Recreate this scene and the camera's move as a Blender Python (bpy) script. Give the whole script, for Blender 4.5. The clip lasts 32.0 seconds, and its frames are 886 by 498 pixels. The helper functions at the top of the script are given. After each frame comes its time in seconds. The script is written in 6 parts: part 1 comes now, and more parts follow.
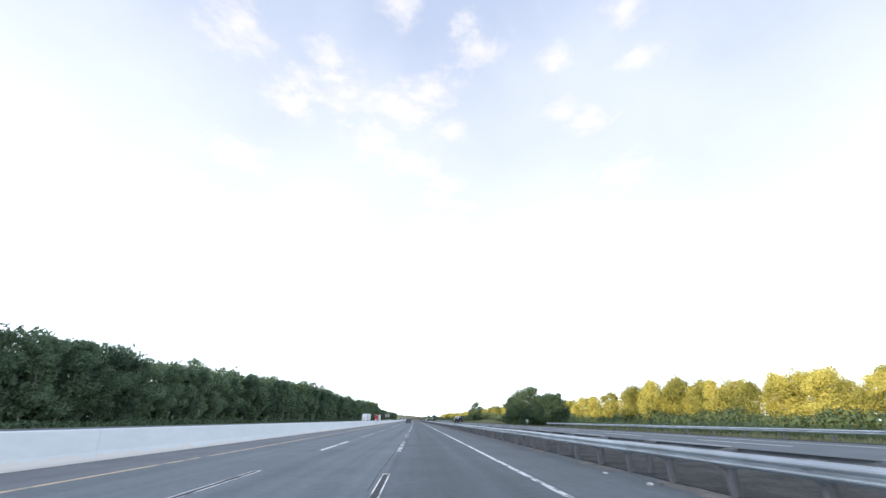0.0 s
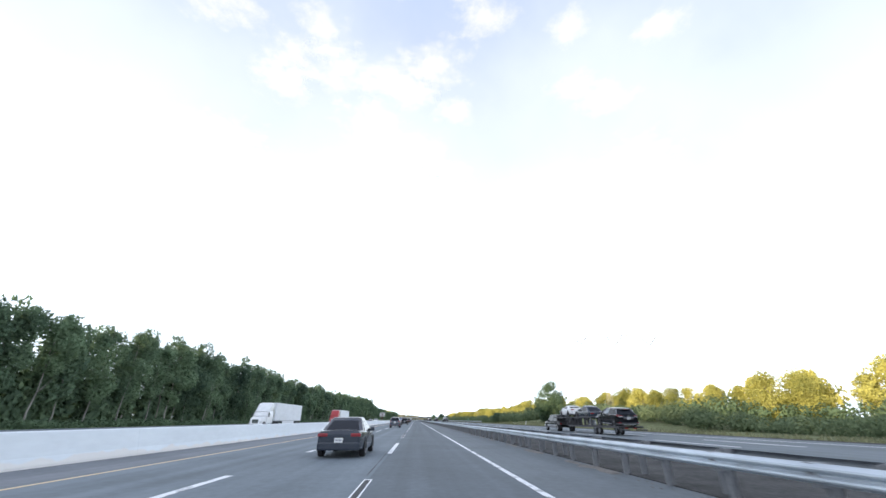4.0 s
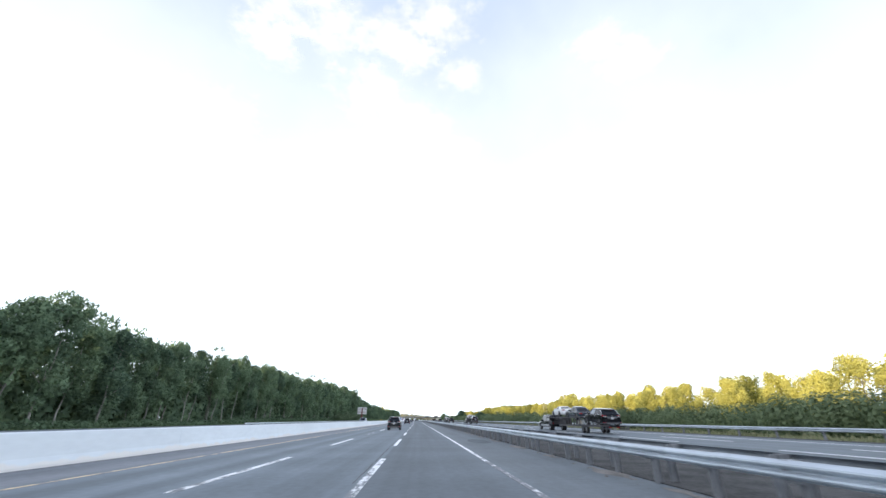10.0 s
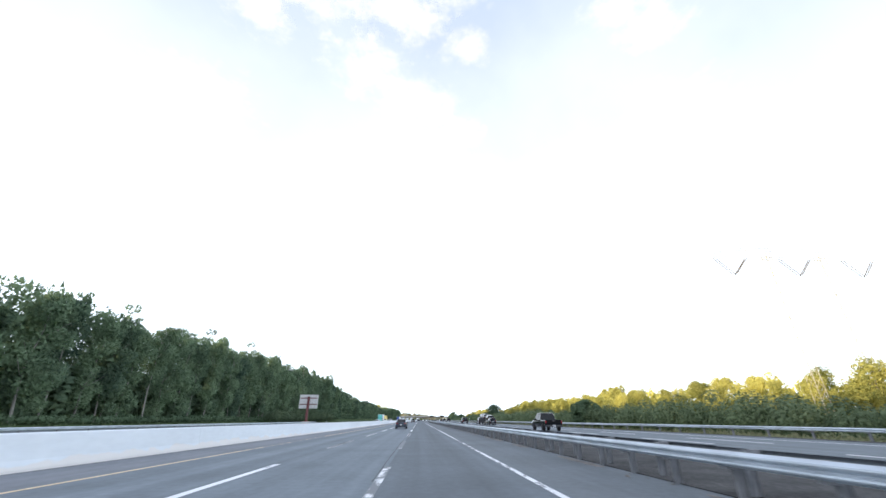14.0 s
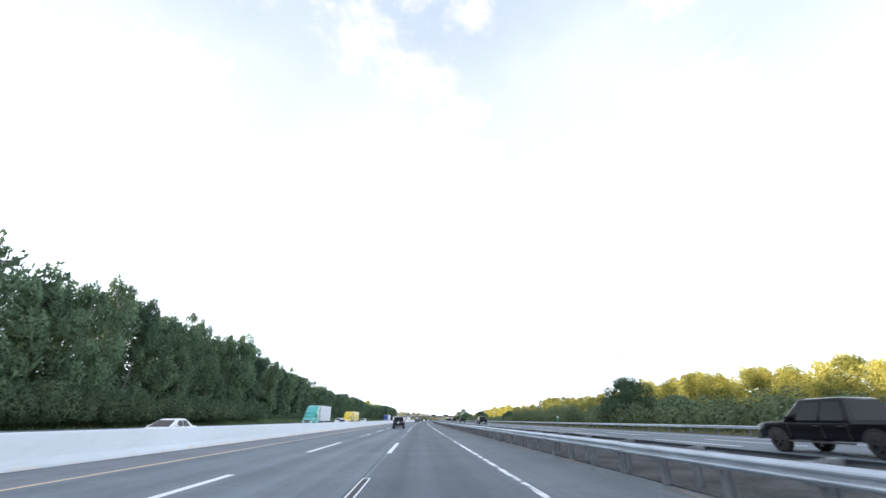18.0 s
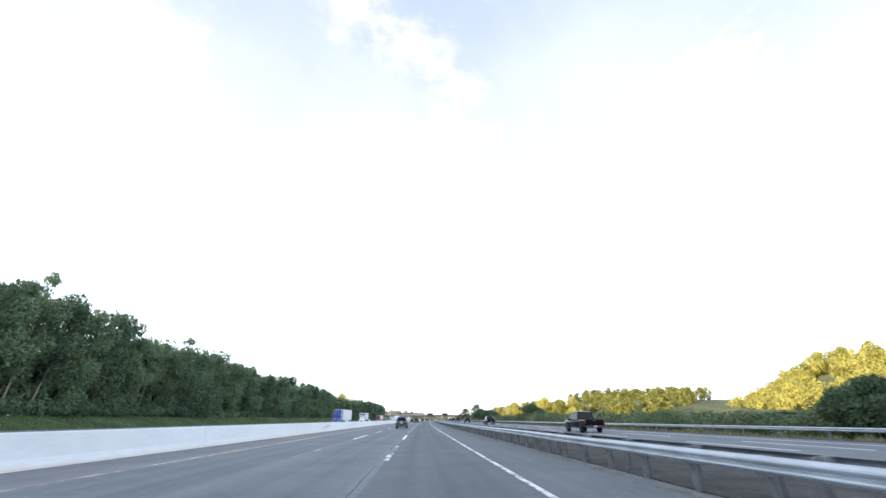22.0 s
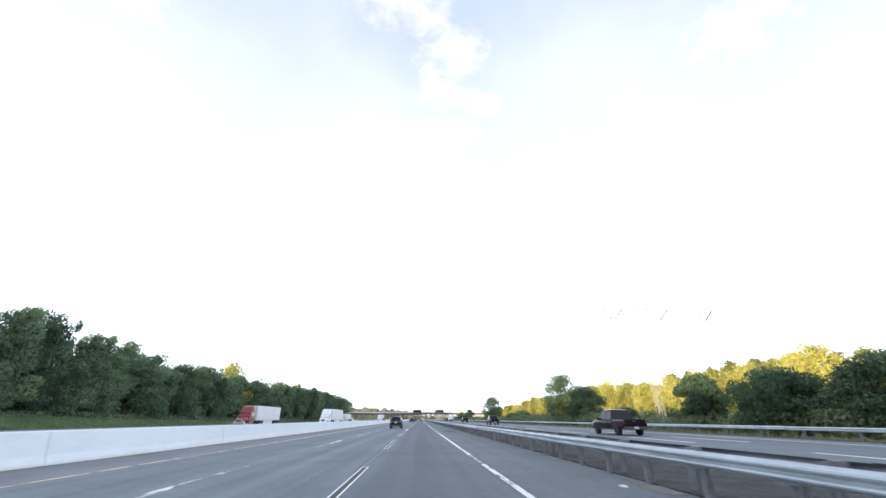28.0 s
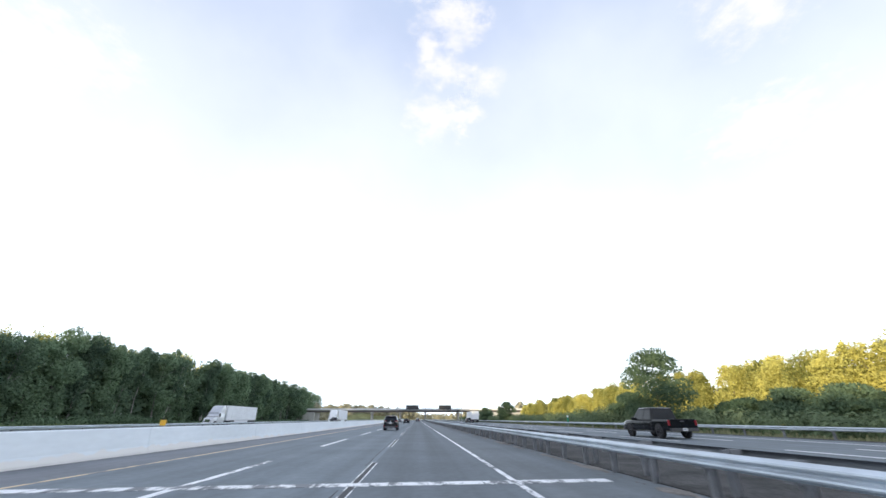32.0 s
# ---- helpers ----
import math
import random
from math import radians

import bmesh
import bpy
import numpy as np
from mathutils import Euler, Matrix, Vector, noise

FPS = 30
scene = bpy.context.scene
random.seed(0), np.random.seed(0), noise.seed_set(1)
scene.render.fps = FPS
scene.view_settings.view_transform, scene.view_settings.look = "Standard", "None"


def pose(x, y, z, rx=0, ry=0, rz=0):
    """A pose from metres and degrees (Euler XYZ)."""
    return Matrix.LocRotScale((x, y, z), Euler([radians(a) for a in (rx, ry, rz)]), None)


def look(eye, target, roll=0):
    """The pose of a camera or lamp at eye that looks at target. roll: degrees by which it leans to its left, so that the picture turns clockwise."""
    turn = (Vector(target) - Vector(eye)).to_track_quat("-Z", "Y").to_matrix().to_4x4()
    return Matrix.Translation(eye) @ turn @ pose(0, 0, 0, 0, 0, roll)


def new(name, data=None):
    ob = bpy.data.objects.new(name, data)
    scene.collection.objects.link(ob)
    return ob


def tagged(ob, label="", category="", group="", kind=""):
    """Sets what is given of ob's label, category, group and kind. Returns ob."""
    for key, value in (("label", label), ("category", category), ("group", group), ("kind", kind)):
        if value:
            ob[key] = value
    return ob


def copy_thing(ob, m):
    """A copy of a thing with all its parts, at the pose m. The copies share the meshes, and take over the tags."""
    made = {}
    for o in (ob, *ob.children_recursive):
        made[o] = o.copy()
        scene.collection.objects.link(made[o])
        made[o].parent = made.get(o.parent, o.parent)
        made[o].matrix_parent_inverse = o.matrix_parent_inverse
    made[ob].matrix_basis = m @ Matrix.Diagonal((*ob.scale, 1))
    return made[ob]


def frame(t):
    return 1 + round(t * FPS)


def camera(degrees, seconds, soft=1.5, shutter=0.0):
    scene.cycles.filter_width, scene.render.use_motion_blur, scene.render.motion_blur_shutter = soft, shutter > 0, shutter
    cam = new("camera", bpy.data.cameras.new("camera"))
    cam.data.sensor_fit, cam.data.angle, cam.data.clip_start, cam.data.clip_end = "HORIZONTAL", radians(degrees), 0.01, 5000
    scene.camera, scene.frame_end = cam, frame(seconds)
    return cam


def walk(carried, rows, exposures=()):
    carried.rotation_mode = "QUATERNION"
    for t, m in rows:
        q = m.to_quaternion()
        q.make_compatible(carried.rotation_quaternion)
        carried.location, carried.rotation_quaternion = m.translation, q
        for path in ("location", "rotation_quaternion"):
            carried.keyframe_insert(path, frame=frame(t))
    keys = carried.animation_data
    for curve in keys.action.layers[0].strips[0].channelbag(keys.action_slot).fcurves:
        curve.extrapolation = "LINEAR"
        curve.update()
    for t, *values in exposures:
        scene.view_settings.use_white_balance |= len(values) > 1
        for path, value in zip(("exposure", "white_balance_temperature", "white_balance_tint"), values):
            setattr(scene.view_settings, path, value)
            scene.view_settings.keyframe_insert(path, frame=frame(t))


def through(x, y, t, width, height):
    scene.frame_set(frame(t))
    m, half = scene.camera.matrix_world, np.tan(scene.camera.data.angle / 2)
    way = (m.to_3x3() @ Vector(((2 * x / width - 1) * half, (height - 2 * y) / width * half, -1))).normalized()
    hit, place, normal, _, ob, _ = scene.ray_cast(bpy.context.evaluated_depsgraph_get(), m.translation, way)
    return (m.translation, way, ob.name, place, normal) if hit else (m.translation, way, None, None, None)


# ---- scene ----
cam = camera(99.4, 32.0, soft=1.5, shutter=0.1)
SPEED = 35.7
# seconds, metres by which the even speed is missed, sideways place in the lane, yaw, pitch, roll
ROWS = [
    (0.0, 0.30, -0.450, -3.68, 24.43, 0.15),
    (1.0, -0.25, -0.370, -3.66, 24.43, 0.10),
    (2.0, -0.30, -0.200, -3.63, 24.43, 0.08),
    (3.0, -0.80, -0.090, -3.60, 24.43, 0.05),
    (6.0, -1.60, 0.010, -3.52, 24.43, 0.00),
    (7.0, -1.70, 0.070, -3.50, 24.43, -0.02),
    (8.0, -2.10, 0.080, -3.47, 24.43, -0.04),
    (9.0, -2.20, 0.120, -3.45, 24.43, -0.06),
    (10.0, -2.30, 0.070, -3.44, 24.43, -0.07),
    (11.0, -2.30, -0.090, -3.42, 24.43, -0.09),
    (12.0, -2.60, 0.000, -3.41, 24.43, -0.10),
    (13.0, -2.45, -0.100, -3.40, 24.43, -0.12),
    (14.0, -2.10, -0.270, -3.40, 24.43, -0.12),
    (17.0, -1.90, 0.040, -3.42, 24.41, -0.12),
    (18.0, -1.90, 0.060, -3.44, 24.41, -0.12),
    (19.0, -1.40, 0.030, -3.45, 24.40, -0.12),
    (20.0, -0.80, -0.060, -3.46, 24.39, -0.12),
    (21.0, -0.70, -0.150, -3.48, 24.39, -0.12),
    (22.0, -0.80, -0.060, -3.50, 24.39, -0.12),
    (23.0, -0.40, 0.070, -3.52, 24.38, -0.11),
    (24.0, -0.50, 0.230, -3.54, 24.38, -0.11),
    (25.0, -1.00, 0.420, -3.56, 24.37, -0.11),
    (28.0, -2.50, 0.350, -3.62, 24.35, -0.10),
    (29.0, -3.20, 0.345, -3.63, 24.34, -0.10),
    (30.0, -4.50, 0.240, -3.65, 24.34, -0.10),
    (31.0, -5.40, 0.155, -3.66, 24.34, -0.10),
    (32.0, -6.20, 0.170, -3.67, 24.33, -0.10),
]
EYE = 1.335


def at_time(t):
    """The row at t seconds, on a smooth curve through the rows."""
    n = len(ROWS)
    for i in range(n - 1):
        a, b = ROWS[i], ROWS[i + 1]
        if a[0] <= t <= b[0]:
            before, after = ROWS[max(0, i - 1)], ROWS[min(n - 1, i + 2)]
            h = b[0] - a[0]
            k = (t - a[0]) / h
            out = []
            for o, p, q, r in zip(before, a, b, after):
                m0 = (q - o) / (b[0] - before[0]) * h
                m1 = (r - p) / (after[0] - a[0]) * h
                out.append((2 * k ** 3 - 3 * k ** 2 + 1) * p + (k ** 3 - 2 * k ** 2 + k) * m0 + (3 * k ** 2 - 2 * k ** 3) * q + (k ** 3 - k ** 2) * m1)
            return out


def gone(t):
    """Metres along the road at t seconds."""
    return SPEED * t + at_time(t)[1]


# the road's gentle bends: start and end along the road, and curvature to the right in 1/m
BENDS = ((30, 500, -4.4e-5), (690, 1010, 1.6e-4), (1010, 1130, 0.6e-4))
HEADING_0 = 0.010


def heading(y):
    """The road's slope to the right at y; works on numbers and on arrays."""
    return HEADING_0 + sum(k * (np.clip(y, a, b) - a) for a, b, k in BENDS)


def curve(y):
    """How far the road has swung to the right at y."""
    out = HEADING_0 * y
    for a, b, k in BENDS:
        d = np.clip(y, a, b) - a
        out = out + 0.5 * k * d * d + k * d * (np.maximum(y, b) - b)
    return out


def ride(t):
    _, _, x, yaw, pitch, roll = at_time(t)
    y = gone(t)
    return pose(x + float(curve(y)), y, EYE) @ pose(0, 0, 0, 0, 0, yaw - math.degrees(math.atan(float(heading(y))))) @ pose(0, 0, 0, 90 + pitch) @ pose(0, 0, 0, 0, 0, roll)


walk(cam, [(k * 0.5, ride(k * 0.5)) for k in range(65)], [(0, 0.28), (2, 0.40), (3, 0.42), (6, 0.46), (13, 0.51), (28, 0.50), (30, 0.37), (32, 0.33)])

# ---- world and sun ----
SUN_UP, SUN_FROM = 6.0, 236.0   # degrees over the horizon; compass bearing, +Y being 0 and +X 90
world = bpy.data.worlds.new("sky")
scene.world = world
world.use_nodes = True
wn, wl = world.node_tree.nodes, world.node_tree.links
wn.clear()
w_out = wn.new("ShaderNodeOutputWorld")
w_bg = wn.new("ShaderNodeBackground")
w_sky = wn.new("ShaderNodeTexSky")
w_sky.sky_type = "NISHITA"
w_sky.sun_disc = False
w_sky.sun_elevation = radians(SUN_UP)
w_sky.sun_rotation = radians(SUN_FROM)
w_sky.dust_density = 2.0
w_geo = wn.new("ShaderNodeTexCoord")
w_sep = wn.new("ShaderNodeSeparateXYZ")
w_ramp = wn.new("ShaderNodeValToRGB")
w_scale = wn.new("ShaderNodeMix")
w_scale.data_type, w_scale.blend_type = "RGBA", "MIX"
w_mul = wn.new("ShaderNodeVectorMath")
w_mul.operation = "SCALE"
w_mul.inputs["Scale"].default_value = 0.11
cr = w_ramp.color_ramp
cr.elements[0].position, cr.elements[0].color = 0.0, (1.72, 1.98, 2.25, 1)
cr.elements[1].position, cr.elements[1].color = 1.0, (0.47, 0.62, 0.91, 1)
for p, c in ((0.25, (1.5, 1.68, 1.92)), (0.45, (1.08, 1.15, 1.33)), (0.68, (0.85, 0.93, 1.12)), (0.82, (0.65, 0.75, 0.99))):
    e = cr.elements.new(p)
    e.color = (*c, 1)
w_noise = wn.new("ShaderNodeTexNoise")
w_noise.inputs["Scale"].default_value = 2.2
w_noise.inputs["Detail"].default_value = 5.0
w_add = wn.new("ShaderNodeMath")
w_add.operation = "MULTIPLY_ADD"
w_add.inputs[1].default_value = -0.45
w_plus = wn.new("ShaderNodeMath")
w_plus.operation = "ADD"
w_plus.inputs[1].default_value = 0.225
wl.new(w_geo.outputs["Generated"], w_sep.inputs[0])
wl.new(w_geo.outputs["Generated"], w_noise.inputs["Vector"])
wl.new(w_noise.outputs["Fac"], w_add.inputs[0])
wl.new(w_sep.outputs["Z"], w_add.inputs[2])
wl.new(w_add.outputs[0], w_plus.inputs[0])
wl.new(w_plus.outputs[0], w_ramp.inputs["Fac"])
wl.new(w_sky.outputs["Color"], w_mul.inputs[0])
w_scale.inputs["Factor"].default_value = 0.75
wl.new(w_mul.outputs[0], w_scale.inputs["A"])
wl.new(w_ramp.outputs["Color"], w_scale.inputs["B"])
wl.new(w_scale.outputs["Result"], w_bg.inputs["Color"])
w_bg.inputs["Strength"].default_value = 1.0
wl.new(w_bg.outputs[0], w_out.inputs["Surface"])

sun_data = bpy.data.lights.new("sun", "SUN")
sun_data.energy, sun_data.angle, sun_data.color = 5.0, radians(0.6), (1.0, 0.82, 0.52)
sun = new("sun", sun_data)
_b, _e = radians(SUN_FROM), radians(SUN_UP)
sun_way = Vector((math.sin(_b) * math.cos(_e), math.cos(_b) * math.cos(_e), math.sin(_e)))
sun.matrix_world = look(sun_way * 300 + Vector((0, 600, 0)), (0, 600, 0))
# ---- materials ----
def ramp(nt, stops):
    n = nt.nodes.new("ShaderNodeValToRGB")
    els = n.color_ramp.elements
    els[0].position, els[0].color = stops[0][0], (*stops[0][1], 1)
    els[1].position, els[1].color = stops[-1][0], (*stops[-1][1], 1)
    for p, c in stops[1:-1]:
        els.new(p).color = (*c, 1)
    return n


def shade(name, base, rough=0.6, metal=0.0, vary=0.0, scale=1.0, fine=0.0, bump=0.0, spec=0.5, stretch=(1, 1, 1), per_object=0.0, coat=0.0, world_space=False):
    """A surface of one base colour with blotches (vary, scale), grain (fine) and relief (bump)."""
    m = bpy.data.materials.new(name)
    m.use_nodes = True
    nt = m.node_tree
    b = nt.nodes["Principled BSDF"]
    b.inputs["Roughness"].default_value = rough
    b.inputs["Metallic"].default_value = metal
    b.inputs["Specular IOR Level"].default_value = spec
    b.inputs["Coat Weight"].default_value = coat
    b.inputs["Base Color"].default_value = (*base, 1)
    if not (vary or fine or bump or per_object):
        return m
    co = nt.nodes.new("ShaderNodeTexCoord")
    mp = nt.nodes.new("ShaderNodeMapping")
    mp.inputs["Scale"].default_value = stretch
    if world_space:
        g = nt.nodes.new("ShaderNodeNewGeometry")
        nt.links.new(g.outputs["Position"], mp.inputs["Vector"])
    else:
        nt.links.new(co.outputs["Object"], mp.inputs["Vector"])
    n1 = nt.nodes.new("ShaderNodeTexNoise")
    n1.inputs["Scale"].default_value = scale
    n1.inputs["Detail"].default_value = 6
    n2 = nt.nodes.new("ShaderNodeTexNoise")
    n2.inputs["Scale"].default_value = scale * 14
    n2.inputs["Detail"].default_value = 4
    nt.links.new(mp.outputs[0], n1.inputs["Vector"])
    nt.links.new(mp.outputs[0], n2.inputs["Vector"])
    lo = [max(0, c * (1 - vary)) for c in base]
    hi = [min(1, c * (1 + vary)) for c in base]
    r1 = ramp(nt, [(0.3, lo), (0.7, hi)])
    nt.links.new(n1.outputs["Fac"], r1.inputs["Fac"])
    mix = nt.nodes.new("ShaderNodeMix")
    mix.data_type, mix.blend_type = "RGBA", "MULTIPLY"
    mix.inputs["Factor"].default_value = 1.0
    r2 = ramp(nt, [(0.3, [1 - fine] * 3), (0.7, [1 + fine] * 3)])
    nt.links.new(n2.outputs["Fac"], r2.inputs["Fac"])
    nt.links.new(r1.outputs["Color"], mix.inputs["A"])
    nt.links.new(r2.outputs["Color"], mix.inputs["B"])
    col = mix.outputs["Result"]
    if per_object:
        oi = nt.nodes.new("ShaderNodeObjectInfo")
        r3 = ramp(nt, [(0.0, [1 - per_object] * 3), (1.0, [1 + per_object] * 3)])
        nt.links.new(oi.outputs["Random"], r3.inputs["Fac"])
        m3 = nt.nodes.new("ShaderNodeMix")
        m3.data_type, m3.blend_type = "RGBA", "MULTIPLY"
        m3.inputs["Factor"].default_value = 1.0
        nt.links.new(col, m3.inputs["A"])
        nt.links.new(r3.outputs["Color"], m3.inputs["B"])
        col = m3.outputs["Result"]
    nt.links.new(col, b.inputs["Base Color"])
    if bump:
        bp = nt.nodes.new("ShaderNodeBump")
        bp.inputs["Strength"].default_value = bump
        bp.inputs["Distance"].default_value = 0.02
        nt.links.new(n2.outputs["Fac"], bp.inputs["Height"])
        nt.links.new(bp.outputs[0], b.inputs["Normal"])
    return m


def asphalt(name, base, streak=0.18, tracks=()):
    """Asphalt with fine grain, long streaks along the road, wheel tracks, faint cross seams and cracks."""
    m = shade(name, base, rough=0.82, vary=0.12, scale=0.35, fine=0.10, bump=0.25, spec=0.35, world_space=True)
    nt = m.node_tree
    b = nt.nodes["Principled BSDF"]
    col = b.inputs["Base Color"].links[0].from_socket
    g = nt.nodes.new("ShaderNodeNewGeometry")
    across = nt.nodes.new("ShaderNodeAttribute")      # metres across the road, kept round the bends
    across.attribute_name = "across"
    where = nt.nodes.new("ShaderNodeSeparateXYZ")
    nt.links.new(g.outputs["Position"], where.inputs[0])
    flat = nt.nodes.new("ShaderNodeCombineXYZ")
    nt.links.new(across.outputs["Fac"], flat.inputs["X"])
    nt.links.new(where.outputs["Y"], flat.inputs["Y"])
    mp = nt.nodes.new("ShaderNodeMapping")
    mp.inputs["Scale"].default_value = (1.3, 0.012, 1)
    nt.links.new(flat.outputs[0], mp.inputs["Vector"])
    n = nt.nodes.new("ShaderNodeTexNoise")
    n.inputs["Scale"].default_value, n.inputs["Detail"].default_value = 1.0, 5
    nt.links.new(mp.outputs[0], n.inputs["Vector"])
    r = ramp(nt, [(0.3, [1 - streak] * 3), (0.7, [1 + streak] * 3)])
    nt.links.new(n.outputs["Fac"], r.inputs["Fac"])
    mx = nt.nodes.new("ShaderNodeMix")
    mx.data_type, mx.blend_type = "RGBA", "MULTIPLY"
    mx.inputs["Factor"].default_value = 1
    nt.links.new(col, mx.inputs["A"])
    nt.links.new(r.outputs["Color"], mx.inputs["B"])
    col = mx.outputs["Result"]
    for x0 in tracks:     # darker wheel tracks
        d = nt.nodes.new("ShaderNodeMath")
        d.operation = "SUBTRACT"
        nt.links.new(across.outputs["Fac"], d.inputs[0])
        d.inputs[1].default_value = x0
        a = nt.nodes.new("ShaderNodeMath")
        a.operation = "ABSOLUTE"
        nt.links.new(d.outputs[0], a.inputs[0])
        rr = ramp(nt, [(0.0, [0.90] * 3), (0.75, [1.0] * 3)])
        rr.color_ramp.interpolation = "EASE"
        nt.links.new(a.outputs[0], rr.inputs["Fac"])
        m4 = nt.nodes.new("ShaderNodeMix")
        m4.data_type, m4.blend_type = "RGBA", "MULTIPLY"
        m4.inputs["Factor"].default_value = 1
        nt.links.new(col, m4.inputs["A"])
        nt.links.new(rr.outputs["Color"], m4.inputs["B"])
        col = m4.outputs["Result"]
    nt.links.new(col, b.inputs["Base Color"])
    return m


def worn_paint(name, base, under, wear=0.45, scale=3.0):
    """Road paint, worn through to the asphalt in flakes."""
    m = bpy.data.materials.new(name)
    m.use_nodes = True
    nt = m.node_tree
    b = nt.nodes["Principled BSDF"]
    b.inputs["Roughness"].default_value = 0.6
    g = nt.nodes.new("ShaderNodeNewGeometry")
    mp = nt.nodes.new("ShaderNodeMapping")
    mp.inputs["Scale"].default_value = (1, 0.35, 1)
    nt.links.new(g.outputs["Position"], mp.inputs["Vector"])
    n = nt.nodes.new("ShaderNodeTexNoise")
    n.inputs["Scale"].default_value, n.inputs["Detail"].default_value = scale, 8
    n.inputs["Roughness"].default_value = 0.7
    nt.links.new(mp.outputs[0], n.inputs["Vector"])
    n2 = nt.nodes.new("ShaderNodeTexNoise")
    n2.inputs["Scale"].default_value, n2.inputs["Detail"].default_value = 0.045, 2
    nt.links.new(g.outputs["Position"], n2.inputs["Vector"])
    ad = nt.nodes.new("ShaderNodeMath")
    ad.operation = "MULTIPLY_ADD"
    ad.inputs[1].default_value = 0.75
    nt.links.new(n2.outputs["Fac"], ad.inputs[0])
    nt.links.new(n.outputs["Fac"], ad.inputs[2])
    r = ramp(nt, [(0.0, under), (wear + 0.36, under), (wear + 0.44, base), (1.0, base)])
    nt.links.new(ad.outputs[0], r.inputs["Fac"])
    nt.links.new(r.outputs["Color"], b.inputs["Base Color"])
    return m


def leaves(name, dark, light, through=0.35):
    """Foliage: colour varies clump by clump and tree by tree, and some light comes through."""
    m = bpy.data.materials.new(name)
    m.use_nodes = True
    nt = m.node_tree
    nt.nodes.clear()
    out = nt.nodes.new("ShaderNodeOutputMaterial")
    dif = nt.nodes.new("ShaderNodeBsdfDiffuse")
    tr = nt.nodes.new("ShaderNodeBsdfTranslucent")
    mixs = nt.nodes.new("ShaderNodeMixShader")
    mixs.inputs[0].default_value = through
    g = nt.nodes.new("ShaderNodeNewGeometry")
    oi = nt.nodes.new("ShaderNodeObjectInfo")
    n = nt.nodes.new("ShaderNodeTexNoise")
    n.inputs["Scale"].default_value, n.inputs["Detail"].default_value = 0.16, 4
    nt.links.new(g.outputs["Position"], n.inputs["Vector"])
    a1 = nt.nodes.new("ShaderNodeMath")
    a1.operation = "MULTIPLY_ADD"
    a1.inputs[1].default_value = 0.24
    nt.links.new(g.outputs["Random Per Island"], a1.inputs[0])
    a2 = nt.nodes.new("ShaderNodeMath")
    a2.operation = "MULTIPLY_ADD"
    a2.inputs[1].default_value = 0.46
    nt.links.new(oi.outputs["Random"], a2.inputs[0])
    nt.links.new(n.outputs["Fac"], a1.inputs[2])
    nt.links.new(a1.outputs[0], a2.inputs[2])
    mid = [(p + q) / 2 for p, q in zip(dark, light)]
    r = ramp(nt, [(0.36, dark), (0.72, mid), (0.98, light)])
    nt.links.new(a2.outputs[0], r.inputs["Fac"])
    nt.links.new(r.outputs["Color"], dif.inputs["Color"])
    nt.links.new(r.outputs["Color"], tr.inputs["Color"])
    nt.links.new(dif.outputs[0], mixs.inputs[1])
    nt.links.new(tr.outputs[0], mixs.inputs[2])
    nt.links.new(mixs.outputs[0], out.inputs["Surface"])
    return m


M_ROAD = asphalt("asphalt_lane", (0.125, 0.147, 0.163), tracks=(-0.3, 1.5, 0.6))
# Paler blue base puts the sky's grazing sheen into these lanes.
M_ROAD_INNER = asphalt("asphalt_inner_lanes", (0.162, 0.192, 0.214), tracks=(-4.0, -2.1, -7.7, -5.8))
M_SHOULDER = asphalt("asphalt_shoulder", (0.138, 0.158, 0.171), 0.12)
M_LEFT_SHOULDER = asphalt("asphalt_left_shoulder", (0.182, 0.195, 0.212), 0.12)
M_OUTER = asphalt("asphalt_outer", (0.146, 0.171, 0.188))
M_GRAVEL = shade("median_dirt", (0.088, 0.087, 0.085), 1.0, vary=0.35, scale=0.8, fine=0.35, bump=0.8, spec=0.06, world_space=True)
M_PATCH = shade("patched_asphalt", (0.118, 0.134, 0.145), 0.95, vary=0.3, scale=1.2, fine=0.3, bump=0.4, spec=0.2, world_space=True)
M_EDGE_DIRT = shade("edge_grit", (0.185, 0.17, 0.155), 0.95, vary=0.4, scale=1.5, fine=0.35, bump=0.5, world_space=True)
M_CONCRETE = shade("pale_concrete", (0.66, 0.67, 0.68), 0.8, vary=0.10, scale=0.25, fine=0.04, bump=0.1, stretch=(1, 0.5, 2), world_space=True)
M_BRIDGE = shade("bridge_concrete", (0.50, 0.49, 0.46), 0.85, vary=0.15, scale=0.3, fine=0.05, world_space=True)
M_STEEL = shade("galvanised_steel", (0.52, 0.58, 0.63), 0.5, metal=0.25, vary=0.12, scale=1.2, fine=0.05, per_object=0.10)
M_STEEL_DULL = shade("dull_steel", (0.17, 0.19, 0.21), 0.7, metal=0.1, vary=0.3, scale=0.7, fine=0.1, per_object=0.35)
M_RUST = shade("weathered_girder", (0.10, 0.085, 0.08), 0.7, vary=0.2, scale=0.6, fine=0.1)
M_POST = shade("post_steel", (0.23, 0.24, 0.255), 0.8, metal=0.1, vary=0.25, scale=3, fine=0.1)
M_WHITE_LINE = worn_paint("worn_white_paint", (0.78, 0.79, 0.80), (0.13, 0.14, 0.155), 0.435)
M_DASH_RIM = worn_paint("dash_rim_paint", (0.80, 0.81, 0.82), (0.13, 0.145, 0.16), 0.36)
